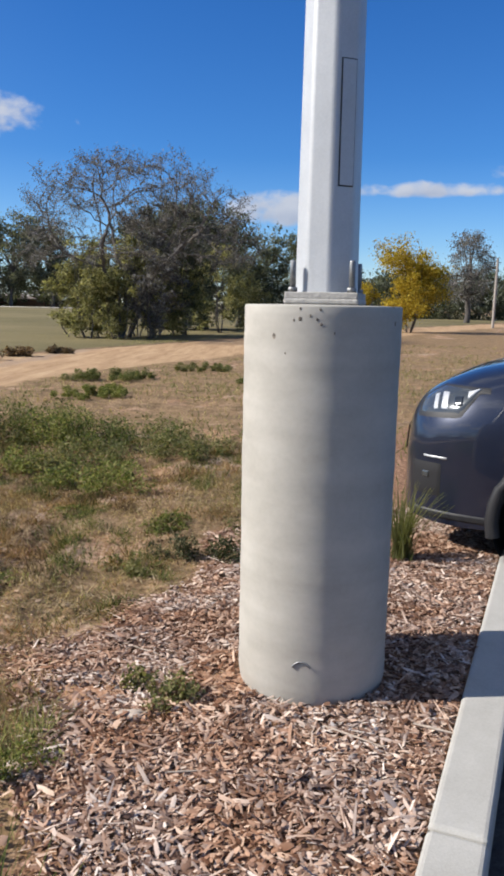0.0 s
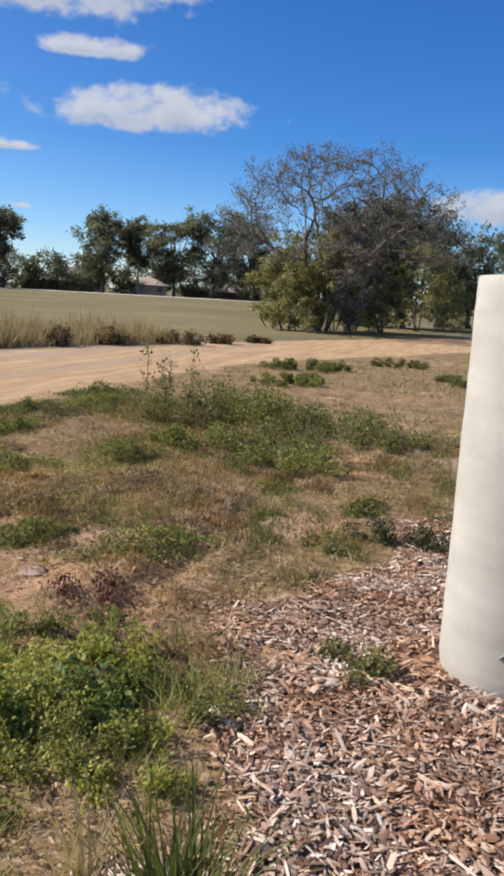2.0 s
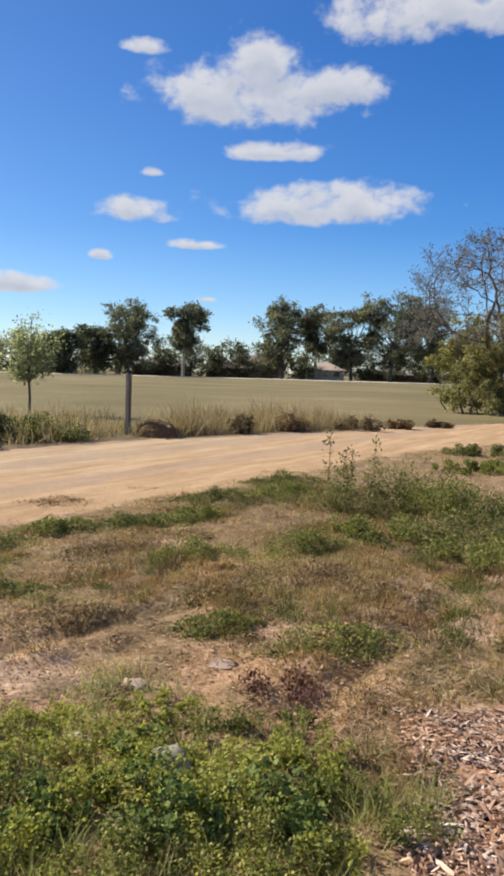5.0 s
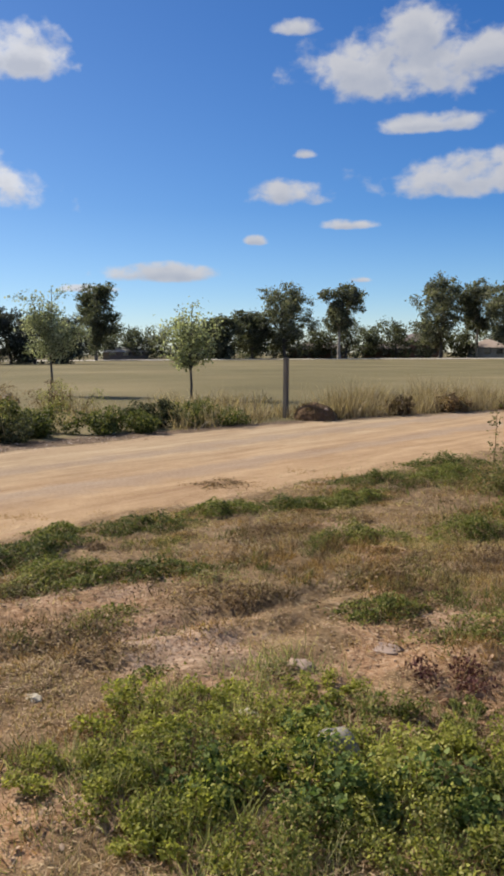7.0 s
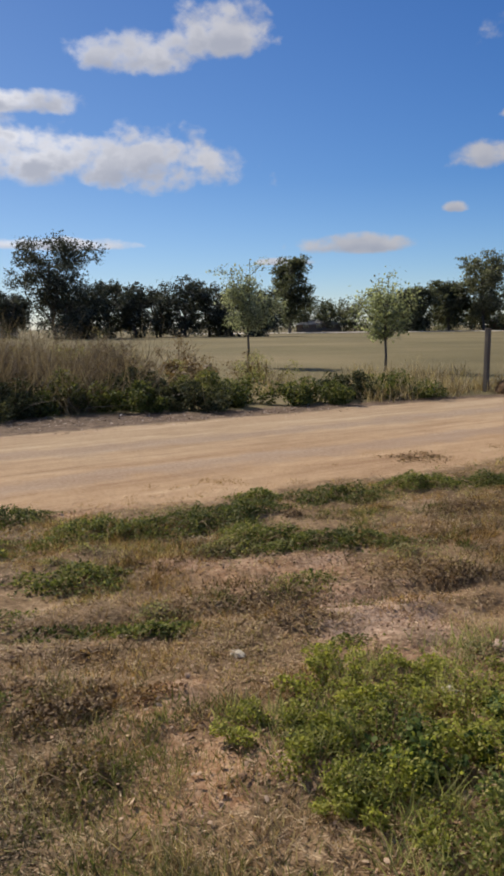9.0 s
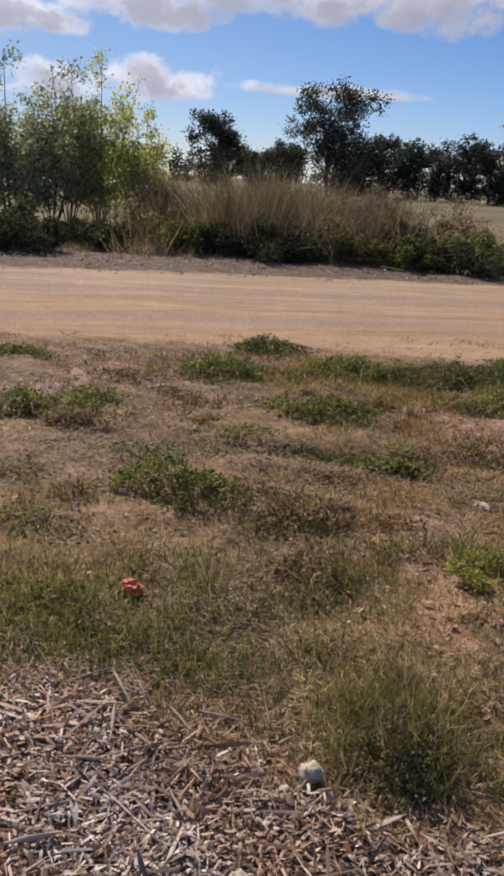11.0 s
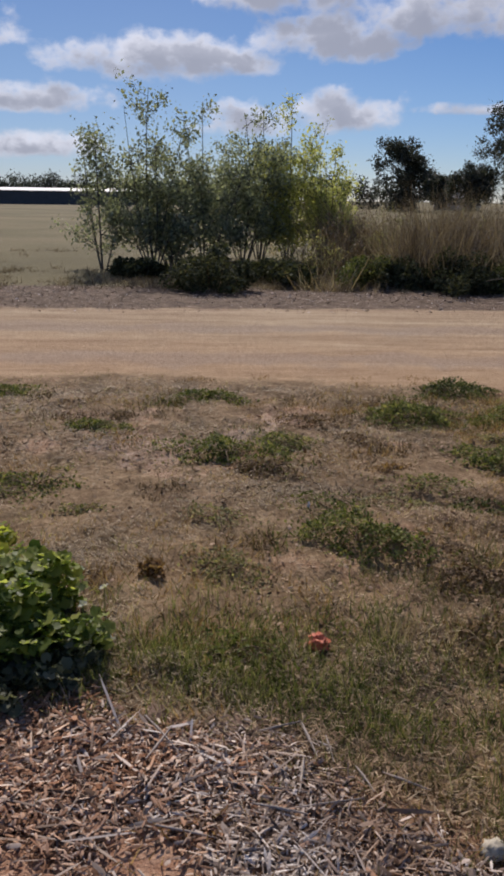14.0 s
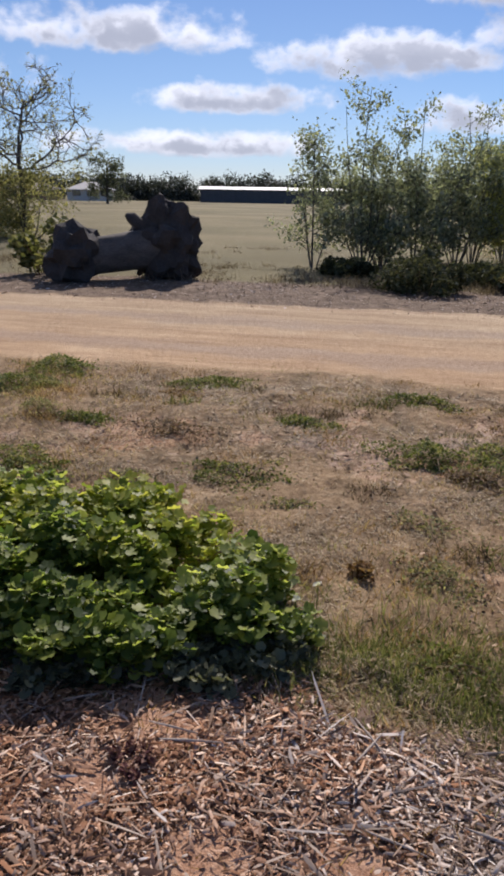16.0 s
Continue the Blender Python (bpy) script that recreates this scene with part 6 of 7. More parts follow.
house(24.9, 192, 9.0, 8, 2.5, 1.9, M_RENDER, M_TAN_ROOF, "low pale house with a tan hipped roof among the gums")
house(20.4, 198, 13, 6, 1.9, 0.9, M_BRICK, M_TILE, "long low brown brick house behind the gums")
house(18.2, 204, 10, 8, 2.5, 2.0, M_BRICK, M_PALE_ROOF, "low brick house behind the trees")
house(37.0, 196, 14, 8, 2.4, 1.6, M_BRICK, M_TILE, "low dark-roofed brick house beyond the pasture")
house(32.0, 202, 12, 8, 2.4, 1.7, M_BRICK, M_TILE, "low tiled brick house behind garden trees")
house(29.6, 212, 12, 9, 4.4, 2.2, M_BRICK, M_TILE, "two-storey tiled house behind garden trees")
house(45.5, 192, 10, 7, 2.4, 1.4, M_RENDER, M_PALE_ROOF, "low pale house beyond the pasture")
house(51.0, 196, 11, 7, 2.0, 1.0, M_TILE, M_PALE_ROOF, "low dull building with a pale roof beyond the pasture")
house(74.2, 150, 8, 7, 2.3, 1.7, M_RENDER, M_PAPER, "small white-roofed house past the gums")
house(114.5, 165, 9, 7, 2.2, 1.4, M_RENDER, M_PALE_ROOF, "small pale house on the skyline")
house(118.5, 170, 11, 7, 2.2, 1.4, M_BRICK, M_TILE, "low brick house on the skyline")
x, y = bearing(101.8, 172)
shed = thing("shed", (x, y, 0), "long low dark farm shed with a bright metal roof", "shed", turn=104.0)
part("wall", box_bm(30, 10, 3.0, (0, 0, -0.3), 0.03), M_SHED, shed)
v = [(-15.4, -5.4, 2.62), (15.4, -5.4, 2.62), (15.4, 0, 3.25), (-15.4, 0, 3.25), (15.4, 5.4, 2.62), (-15.4, 5.4, 2.62)]
part("roof", mesh_from("roof", v, [(0, 1, 2, 3), (3, 2, 4, 5)], M_METAL_ROOF), None, shed, "bright metal roof")
part("gable", mesh_from("gable", [(15.0, -5, 2.6), (15.0, 5, 2.6), (15.0, 0, 3.2), (-15.0, -5, 2.6), (-15.0, 5, 2.6), (-15.0, 0, 3.2)], [(0, 1, 2), (3, 5, 4)], M_SHED), None, shed)
x, y = bearing(-14.2, 62)
line_pole = thing("line_pole", (x, y, 0), "slim pale timber line pole across the paddock", "pole")
v, f = tube([(0, 0, -0.3), (0.02, 0, 2.5), (0.05, 0, 5.2)], [0.11, 0.1, 0.085], 10, 0.02)
part("shaft", mesh_from("shaft", v, f, M_PALE_BARK, True), None, line_pole)
# pale footpath along the far side of the pasture
rim = [bearing(a, 163) for a in np.arange(12, 62, 1.0)]
outer = [bearing(a, 166.5) for a in np.arange(12, 62, 1.0)]
n = len(rim)
path_mesh = mesh_from("footpath", [(*p, 0.03) for p in rim] + [(*p, 0.12) for p in outer], [(i, i + 1, n + i + 1, n + i) for i in range(n - 1)], M_PATH)
tagged(new("footpath", path_mesh), "pale footpath along the far side of the pasture", "footpath", kind="structure")


# ---- weeds and small things between the mulch and the track ----
def weed(x, y, r, h=0.1, leaf=M_WEED, label="low creeping green weed patch in dry grass", size=0.024, dense=1.0, long=1.35, turn=0.0, group="creeping weed patches", up=0.55, shape=ROUND_LEAF):
    count = int(dense * max(160, min(6500, 5200 * r * r * long * (0.035 / size) ** 1.4 + 300)))
    return bush((x, y), r * long, r, h, leaf, label, size, count, "weed_patch", turn, 9 + int(14 * r), up, "weed", group, shape)


# creeping green patches near the track: x, y, radius, height
GREEN_NEAR_TRACK = [(-4.63, 1.37, 0.3, 0.1), (-5.3, 1.85, 0.3, 0.08), (-4.55, 2.25, 0.4, 0.12), (-4.35, 2.8, 0.42, 0.12), (-3.75, 2.95, 0.36, 0.12), (-3.45, 3.35, 0.34, 0.1), (-3.75, 1.72, 0.3, 0.09), (-3.05, 1.5, 0.26, 0.09), (-2.83, 1.76, 0.17, 0.07),
                    (-4.46, 4.2, 0.36, 0.1), (-4.4, 5.05, 0.32, 0.1), (-4.1, 5.75, 0.36, 0.12), (-3.9, 6.4, 0.36, 0.12), (-4.5, 3.25, 0.34, 0.1), (-4.85, 3.7, 0.25, 0.08), (-4.3, 7.3, 0.42, 0.12), (-3.9, 8.1, 0.45, 0.14), (-4.3, 8.9, 0.45, 0.14)]
for i, (x, y, r, h) in enumerate(GREEN_NEAR_TRACK):
    mat_weed((x, y), r * 1.05, r * 0.66, h, M_WEED_DEEP if i % 2 else M_WEED, "low creeping green weed patch beside the track", 0.017, int(1400 + 26000 * r * r), 75 + 13 * math.sin(i * 2.1), "creeping weed patches")
GREEN_MID = [(-2.96, 5.0, 0.34, 0.12), (-2.4, 5.75, 0.36, 0.13), (-1.92, 3.72, 0.22, 0.08), (-3.83, 0.16, 0.3, 0.1), (-5.08, 0.06, 0.2, 0.07), (-3.42, -0.76, 0.24, 0.07), (-5.2, -1.47, 0.26, 0.07), (-4.34, -0.6, 0.17, 0.06), 
             (-3.26, -1.89, 0.22, 0.08), (-5.4, -2.77, 0.34, 0.08), (-4.1, -1.97, 0.15, 0.06), (-4.8, -2.8, 0.28, 0.08), (-2.7, 0.72, 0.24, 0.14), (-1.28, 3.9, 0.28, 0.1), (-3.95, 5.86, 0.3, 0.1), (-0.4, 5.15, 0.2, 0.1)]
for i, (x, y, r, h) in enumerate(GREEN_MID):
    mat_weed((x, y), r * 1.05, r * 0.7, h, M_WEED, "low creeping green weed patch in dry grass", 0.016, int(1000 + 26000 * r * r), 75 + 16 * math.sin(i * 1.3), "creeping weed patches")
# dull and dry clumps
DRY = [(-4.5, 0.7, 0.2, 0.06), (-1.95, 1.02, 0.16, 0.1), (-2.4, 1.15, 0.2, 0.08), (-3.6, 0.36, 0.14, 0.08), (-4.0, -1.35, 0.2, 0.06), (-2.2, 4.4, 0.28, 0.1), (-3.2, 4.1, 0.3, 0.1), (-1.5, 4.9, 0.3, 0.1), (-2.7, 3.3, 0.25, 0.1), (-5.4, 6.1, 0.26, 0.06), (-2.9, 2.3, 0.26, 0.1), (-3.6, 4.7, 0.22, 0.08), (-2.0, 5.2, 0.22, 0.09)]
for i, (x, y, r, h) in enumerate(DRY):
    mat_weed((x, y), r * 1.2, r * 0.85, h * 0.8, M_DRYWEED, "dry brown weed clump on bare earth", 0.015, int(700 + 15000 * r * r), 70, "dry weed clumps")
# ragged little clumps all over the dry ground
clump_dice = random.Random(31)
for i in range(64):
    x, y = clump_dice.uniform(-4.9, -1.0), clump_dice.uniform(-2.6, 6.4)
    if zones(np.array([x]), np.array([y]))[0][0] > 0.2 or math.hypot(x + 1.7, y - 1.4) < 0.35:
        continue
    r, kind = clump_dice.uniform(0.07, 0.17), clump_dice.choice((M_RUST, M_DRYWEED, M_OLIVE, M_WEED))
    mat_weed((x, y), r * 1.3, r * 0.8, r * clump_dice.uniform(0.25, 0.5), kind, "dull olive weed tuft in dry grass" if kind is M_OLIVE else "small green weed tuft in dry grass" if kind is M_WEED else "ragged dry brown weed tuft on bare earth", 0.014, int(300 + 15000 * r * r), clump_dice.uniform(50, 100), "ragged tufts")
weed(-1.26, 3.18, 0.17, 0.12, M_REDWEED, "reddish dying weed on red earth", 0.015, 1.0, 1.1, 0, "", 0.1, LEAF)
weed(-1.27, -0.54, 0.07, 0.025, M_REDWEED, "maroon dying weed flat on the mulch", 0.014, 1.0, 1.3, 0, "", 0.5, LEAF)
weed(-0.12, 4.5, 0.2, 0.14, M_SHADEWEED, "dark wiry weed tuft at the edge of the mulch", 0.015, 2.0, 1.4, 0, "", 0.2, LEAF)
weed(0.12, 5.0, 0.16, 0.12, M_WEED_DARK, "small dark weed tuft at the edge of the mulch", 0.015, 1.0, 1.2, 0, "", 0.2, LEAF)
weed(-0.09, 2.96, 0.13, 0.09, M_WEED_DARK, "small dark green weed growing through bark mulch", 0.018, 1.3, 1.3, 0, "", 0.3, LEAF)
weed(-0.45, 4.3, 0.16, 0.08, M_WEED_DARK, "thin dull weed at the edge of the mulch", 0.015, 0.8, 1.3, 0, "", 0.2, LEAF)

# a thicket of tall weeds half-way to the track
for i, (x, y, r, h) in enumerate(((-2.75, 7.75, 0.5, 0.42), (-1.95, 7.75, 0.5, 0.36), (-1.25, 8.1, 0.5, 0.3), (-1.5, 7.0, 0.45, 0.22), (-1.1, 6.15, 0.4, 0.2), (-2.3, 8.4, 0.55, 0.4), (-0.6, 7.5, 0.4, 0.22), (-2.1, 6.6, 0.4, 0.18), (-3.0, 14.6, 0.8, 0.16), (-1.6, 17.0, 0.7, 0.14), (-2.6, 12.0, 0.7, 0.13), (0.3, 14.0, 0.8, 0.15))):
    weed(x, y, r, h * 1.1, M_WEED if i % 3 == 1 else (M_WEED_DEEP if i % 3 else M_WEED_DARK), "thicket of knee-high weeds in the grass", 0.022, 1.5, 1.2, 30 * i, "weed thicket", 0.25, LEAF)


def stalk(x, y, h, seed):
    """A tall thin weed with small leaves up its stalk."""
    rnd = random.Random(seed)
    ob = thing("tall_weed", on_ground(x, y), "tall thin dry weed stalk with small leaves", "weed", "tall weeds")
    top = Vector((rnd.uniform(-0.06, 0.06), rnd.uniform(-0.06, 0.06), h))
    v, f = tube([(0, 0, -0.03), top * 0.5 + Vector((0.015, 0.01, 0)), top], [0.006, 0.005, 0.002], 5)
    part("stem", mesh_from("stem", v, f, M_DRYWEED, True), None, ob)
    u = rng.uniform(0.25, 1.0, 90)
    pts = np.outer(u, np.array(top)) + rng.normal(0, 0.035, (90, 3))
    v, f = leaves_at(pts, 0.035, 0.4, 0.2)
    part("foliage", mesh_from("foliage", v, f, M_WEED_DARK), None, ob)


for i, (x, y, h) in enumerate(((-3.18, 7.75, 0.82), (-2.95, 7.8, 0.62), (-2.75, 7.9, 0.72), (-2.55, 7.7, 0.55), (-2.2, 7.9, 0.5), (-3.05, 8.1, 0.6))):
    stalk(x, y, h, i)

# the near weed bed below the first turn: uneven clumps of different weeds
NEAR_BED = [(-1.4, 2.3, 0.2, 0.16), (-1.1, 2.4, 0.2, 0.17), (-0.75, 2.15, 0.18, 0.14), (-1.75, 1.95, 0.18, 0.12), (-1.3, 1.75, 0.18, 0.15), (-0.72, 2.58, 0.17, 0.12), (-1.78, 1.72, 0.2, 0.12), (-1.95, 2.1, 0.24, 0.13), (-1.5, 1.85, 0.26, 0.2), (-1.6, 2.35, 0.24, 0.17), (-1.2, 2.1, 0.26, 0.22), (-1.3, 2.64, 0.2, 0.12), (-0.9, 2.3, 0.25, 0.18), (-0.85, 2.72, 0.2, 0.12), (-0.58, 2.45, 0.2, 0.13), (-1.6, 2.72, 0.15, 0.09), (-0.55, 2.15, 0.17, 0.12), (-1.0, 1.8, 0.24, 0.18), (-1.5, 1.62, 0.14, 0.11), (-1.85, 2.42, 0.13, 0.08), (-1.05, 2.95, 0.13, 0.07)]
for i, (x, y, r, h) in enumerate(NEAR_BED):
    m = (M_WEED_FRESH, M_WEED_FRESH, M_WEED, M_WEED_FRESH, M_WEED_FRESH, M_WEED)[i % 6]
    weed(x, y, r, h * 0.78, m, "leafy green weed clump in a dense bed", (0.0125, 0.014, 0.0115)[i % 3], 1.7, 1.3, 40 * i, "near weed bed", (0.4, 0.3, 0.2)[i % 3], LEAF)
for i, (x, y, r, h) in enumerate(((-1.15, 2.12, 0.2, 0.17), (-0.88, 2.3, 0.18, 0.15), (-1.45, 1.95, 0.15, 0.13), (-1.35, 2.42, 0.14, 0.12))):
    weed(x, y, r, h, M_MALLOW_DEEP, "dark broad-leaved weed in the near bed", 0.017, 1.3, 1.2, 70 * i, "near weed bed", 0.4, LOBED_LEAF)
# broad-leaved mallow by the mulch
for i, (x, y, r, h) in enumerate(((-2.03, -0.42, 0.27, 0.28), (-2.15, -0.8, 0.34, 0.33), (-2.0, -1.15, 0.34, 0.36), (-2.45, -0.98, 0.34, 0.34), (-1.8, -0.95, 0.28, 0.28), (-2.3, -1.4, 0.34, 0.34), (-1.85, -1.45, 0.3, 0.3), (-1.85, -0.66, 0.23, 0.22), (-2.55, -1.6, 0.3, 0.3))):
    weed(x, y, r * 0.92, h * 0.8, M_MALLOW_YELLOW if i in (1, 3, 5) else M_MALLOW, "lush broad-leaved green weed beside the mulch", 0.037, 2.8, 1.1, 50 * i, "broad-leaved weeds", 0.6, LOBED_LEAF)
for i, (x, y, r) in enumerate(((-1.86, -0.3, 0.13), (-1.72, -0.5, 0.13), (-1.66, -0.75, 0.14), (-1.6, -1.0, 0.15))):
    weed(x, y, r * 0.85, 0.08, M_DUSTY_SHADED, "dusty grey-green weed, darkened for the shade at the foot of the broad leaves", 0.03, 1.3, 1.3, 60 * i, "dusty weeds", 0.5, LOBED_LEAF)
weed(-1.6, -1.2, 0.2, 0.14, M_WEED_DARK, "dull trailing weed at the edge of the mulch", 0.022, 1.2, 1.3, 0, "", 0.4)
weed(-2.44, -0.09, 0.055, 0.04, M_RUST, "brown withered weed tuft in dry grass", 0.014, 1.4, 1.2, 20, "", 0.4)
# dark wiry shrub by the white stone
bush((-1.16, 0.97), 0.13, 0.12, 0.12, M_SHADEWEED, "dark wiry little shrub at the edge of the mulch", 0.01, 1300, "shrub", 20, 46, 0.15, "shrub", "", LEAF)


def strap_plant(x, y, h, count, spread, label, leaf):
    """A tussock: every blade bends out from the crown and is an object of its own on one of three shared shapes."""
    ob = thing("strap_leaf_plant", on_ground(x, y), label, "plant", "strap-leaved plants")
    rnd = random.Random(count)
    shapes = []
    for k in range(3):
        v, f = [], []
        for i in range(6):
            t = i / 5
            out, w = (0.12 + 0.13 * k) * t * t, 0.0042 * (1 - 0.85 * t**1.6)
            v += [(out, -w, t), (out + 0.001, 0, t - 0.004), (out, w, t)]
        for i in range(5):
            f += [(3 * i, 3 * i + 1, 3 * i + 4, 3 * i + 3), (3 * i + 1, 3 * i + 2, 3 * i + 5, 3 * i + 4)]
        shapes.append(mesh_from("blade", np.array(v), np.array(f), leaf, True))
    for n in range(count):
        b = new("blade", shapes[n % 3])
        b.parent = ob
        hh = h * rnd.uniform(0.55, 1.05)
        b.matrix_basis = pose(rnd.gauss(0, 0.03), rnd.gauss(0, 0.03), -0.01, 0, math.degrees(abs(rnd.gauss(0, spread))), rnd.uniform(0, 360)) @ Matrix.Diagonal((hh, 1.0, hh, 1.0))


strap_plant(1.02, 4.6, 0.44, 170, 0.15, "green strap-leaved tussock planted in mulch before the car", M_WEED_DARK)
strap_plant(-0.19, 1.6, 0.4, 190, 0.22, "dull green strap-leaved tussock planted in mulch", M_WEED_DEEP)
strap_plant(-0.42, 1.64, 0.32, 50, 0.2, "small straw-tipped tussock at the edge of the mulch", M_STRAW)


def stone(name, at, rx, ry, rz, mat, label, seed, category="stone"):
    x, y = at
    me = bpy.data.meshes.new(name)
    bm = lump_bm(rx, ry, rz, (0, 0, rz * 0.4), 0.42, 3, seed, 1.7)
    for face in bm.faces:
        face.smooth = True
    bm.to_mesh(me)
    bm.free()
    me.materials.append(mat)
    ob = new(name, me)
    ob.location = on_ground(x, y)
    return tagged(ob, label, category)


stone("stone", (-1.15, 0.765), 0.025, 0.027, 0.025, M_STONE, "small pale rounded stone on the mulch", 1)
stone("stone", (-2.42, 1.92), 0.042, 0.022, 0.012, M_STONE, "flat white stone lying in dry grass", 2)
stone("stone", (-1.68, 2.39), 0.055, 0.022, 0.022, M_STONE, "pale flat stone beside the green weeds", 3)
stone("stone", (-1.83, 2.89), 0.075, 0.055, 0.02, M_PINKSTONE, "flat pinkish stone on bare earth", 4)
stone("stone", (-1.7, 3.36), 0.1, 0.07, 0.003, M_PINKSTONE, "broad flat pinkish stone flush with the earth", 5)
stone("stone", (-1.24, 2.36), 0.08, 0.05, 0.075, M_GREYSTONE, "grey stone standing among green weeds", 6)
stone("stone", (-1.2, 3.23), 0.032, 0.024, 0.014, M_PINKSTONE, "small pale stone under a reddish weed", 7)
stone("bark_slab", (-0.95, 0.22), 0.07, 0.03, 0.006, M_STICK, "pale three-cornered slab of bark on red earth", 21, "bark")
stone("bark_slab", (-1.1, 0.2), 0.02, 0.055, 0.01, M_CLOD, "dark strip of bark on the mulch", 22, "bark")
stone("stone", (-0.14, 2.83), 0.06, 0.03, 0.016, M_STICK, "pale slab of bark on the mulch", 8)
stone("stone", (-0.93, 0.55), 0.02, 0.018, 0.015, M_STONE, "small white stone on the mulch", 9)
stone("earth_clod", (-1.55, 0.22), 0.07, 0.035, 0.008, M_CLOD, "dark slab of broken bark on the mulch", 11, "clod")
stone("earth_clod", (-1.62, 0.0), 0.04, 0.028, 0.008, M_CLOD, "dark clod of earth at the edge of the mulch", 12, "clod")
stone("earth_clod", (-3.66, 0.36), 0.06, 0.045, 0.018, M_CLOD, "dark clod of earth in dry grass", 13, "clod")


def flower(x, y, z):
    """A small white bloom on its stalk at the edge of the mallow."""
    ob = thing("flower", on_ground(x, y), "small white bloom at the edge of the broad-leaved weeds", "flower", "white blooms")
    v, f = tube([(0.02, 0, -0.01), (0.01, 0, z * 0.5), (0, 0, z)], [0.002, 0.0018, 0.0015], 5)
    part("stem", mesh_from("stem", v, f, M_WEED, True), None, ob)
    for k in range(5):
        v, f = leaves_at(np.array([(0.0, 0.0, z)]), 0.017, 0.1, 0.4, ROUND_LEAF)
        part("petal", mesh_from("petal", v, f, M_PETAL), None, ob, "white petal")


for x, y, z in ((-2.06, -0.2, 0.15), (-2.0, -0.26, 0.11)):
    flower(x, y, z)
stone("litter", (-3.05, 0.55), 0.006, 0.006, 0.02, M_PAPER, "thin white peg in dry grass", 15, "peg")


def orange_mark():
    """A crumpled scrap of orange tape or net."""
    x, y = -1.97, 0.478
    me = bpy.data.meshes.new("orange_scrap")
    bm = lump_bm(0.034, 0.03, 0.026, (0, 0, 0.018), 0.4, 4, 4, 2.2)
    bm.to_mesh(me)
    bm.free()
    me.materials.append(M_ORANGE)
    ob = new("orange_scrap", me)
    ob.location = on_ground(x, y)
    tagged(ob, "crumpled scrap of bright orange plastic in grass", "litter")


orange_mark()


def stick(x, y, length, r, turn, label="pale weathered stick lying on the mulch", tilt=0.0):
    v, f = tube([(-length / 2, 0, 0.002), (-length * 0.1, 0.008 * length, 0.001), (length / 2, 0, 0)], [r * 0.3, r * 0.62, r * 0.25], 4, 0.25)
    ob = new("stick", mesh_from("stick", v, f, M_STICK))
    ob.matrix_world = Matrix.Translation(on_ground(x, y, r + 0.012)) @ pose(0, 0, 0, 0, tilt, turn)
    return tagged(ob, label, "stick", "sticks on the mulch")


for x, y, l, r, turn in ((-1.48, 0.02, 0.13, 0.007, -25), (-1.4, 0.31, 0.09, 0.007, 40), (-1.37, 0.37, 0.12, 0.008, -10), (-1.26, 0.31, 0.13, 0.008, 75), (-1.07, 0.2, 0.1, 0.012, 95), (-0.97, 0.11, 0.2, 0.006, 60), (-1.5, 0.4, 0.13, 0.007, 12), (-1.47, 0.45, 0.1, 0.006, 5), (-1.55, 0.33, 0.12, 0.007, 110), (-1.33, 0.28, 0.2, 0.006, 80), (-1.52, 0.02, 0.16, 0.006, 35), (-1.28, 0.42, 0.18, 0.006, 100), (-1.2, 0.1, 0.14, 0.007, 75), (-1.36, 0.62, 0.12, 0.008, 60),
                         (-1.42, 0.14, 0.1, 0.005, 140), (-1.15, 0.25, 0.16, 0.006, 95), (-1.4, -0.42, 0.16, 0.008, 100), (-1.44, -0.48, 0.14, 0.007, 85), (-1.36, 0.52, 0.09, 0.006, 20), (-1.05, 0.05, 0.12, 0.008, 40), (0.05, 3.9, 0.2, 0.005, 30), (0.62, 2.72, 0.22, 0.008, -30),
                         (0.9, 2.78, 0.16, 0.01, -20), (-0.2, 3.3, 0.24, 0.005, 150), (0.1, 2.5, 0.14, 0.007, 10), (-0.35, 3.6, 0.2, 0.004, -40)):
    stick(x, y, l, r, turn)

# ---- loose cover ----
def on_verge(x, y):
    return np.clip((zones(x, y)[2] - 0.3) * 2, 0, 1) * np.clip(0.6 + 1.5 * rough_noise(x, y, 0.8, 3, 91), 0.1, 1)


def on_mulch(x, y):
    m, _, _, _, tar = zones(x, y)
    return np.clip((m + 1.0 * rough_noise(x, y, 2.6, 3, 31) - 0.42) * 3, 0, 1) * (past_kerb(x, y) < -0.01) * (np.hypot(x - FOOT[0], y - FOOT[1]) > FOOT_R + 0.01) * np.clip(1.1 - earthen(x, y), 0.06, 1)


def chips(name, places, length, width, mat, label):
    n = len(places)
    l = length * np.exp(rng.normal(0, 0.5, n))
    w = width * np.exp(rng.normal(0, 0.45, n))
    p = np.column_stack([places, ground_z(places[:, 0], places[:, 1]) + rng.uniform(0.0, 0.02, n)])
    rot = turns(rng.uniform(0, 2 * np.pi, n), rng.normal(0, 0.26, n), rng.normal(0, 0.42, n))
    v, f = strew(*CHIP, p, rot, np.stack([l, w, rng.uniform(0.001, 0.0035, n)], 1))
    return tagged(new(name, mesh_from(name, v, f, mat)), label, "mulch", kind="stuff")


chips("bark_mulch", picked((-0.9, 1.2), (1.75, 5.8), 125000, lambda x, y: on_mulch(x, y) * np.clip((y - 1.2) / 0.7, 0, 1)), 0.029, 0.0092, M_CHIP, "loose brown and tan bark mulch chips")
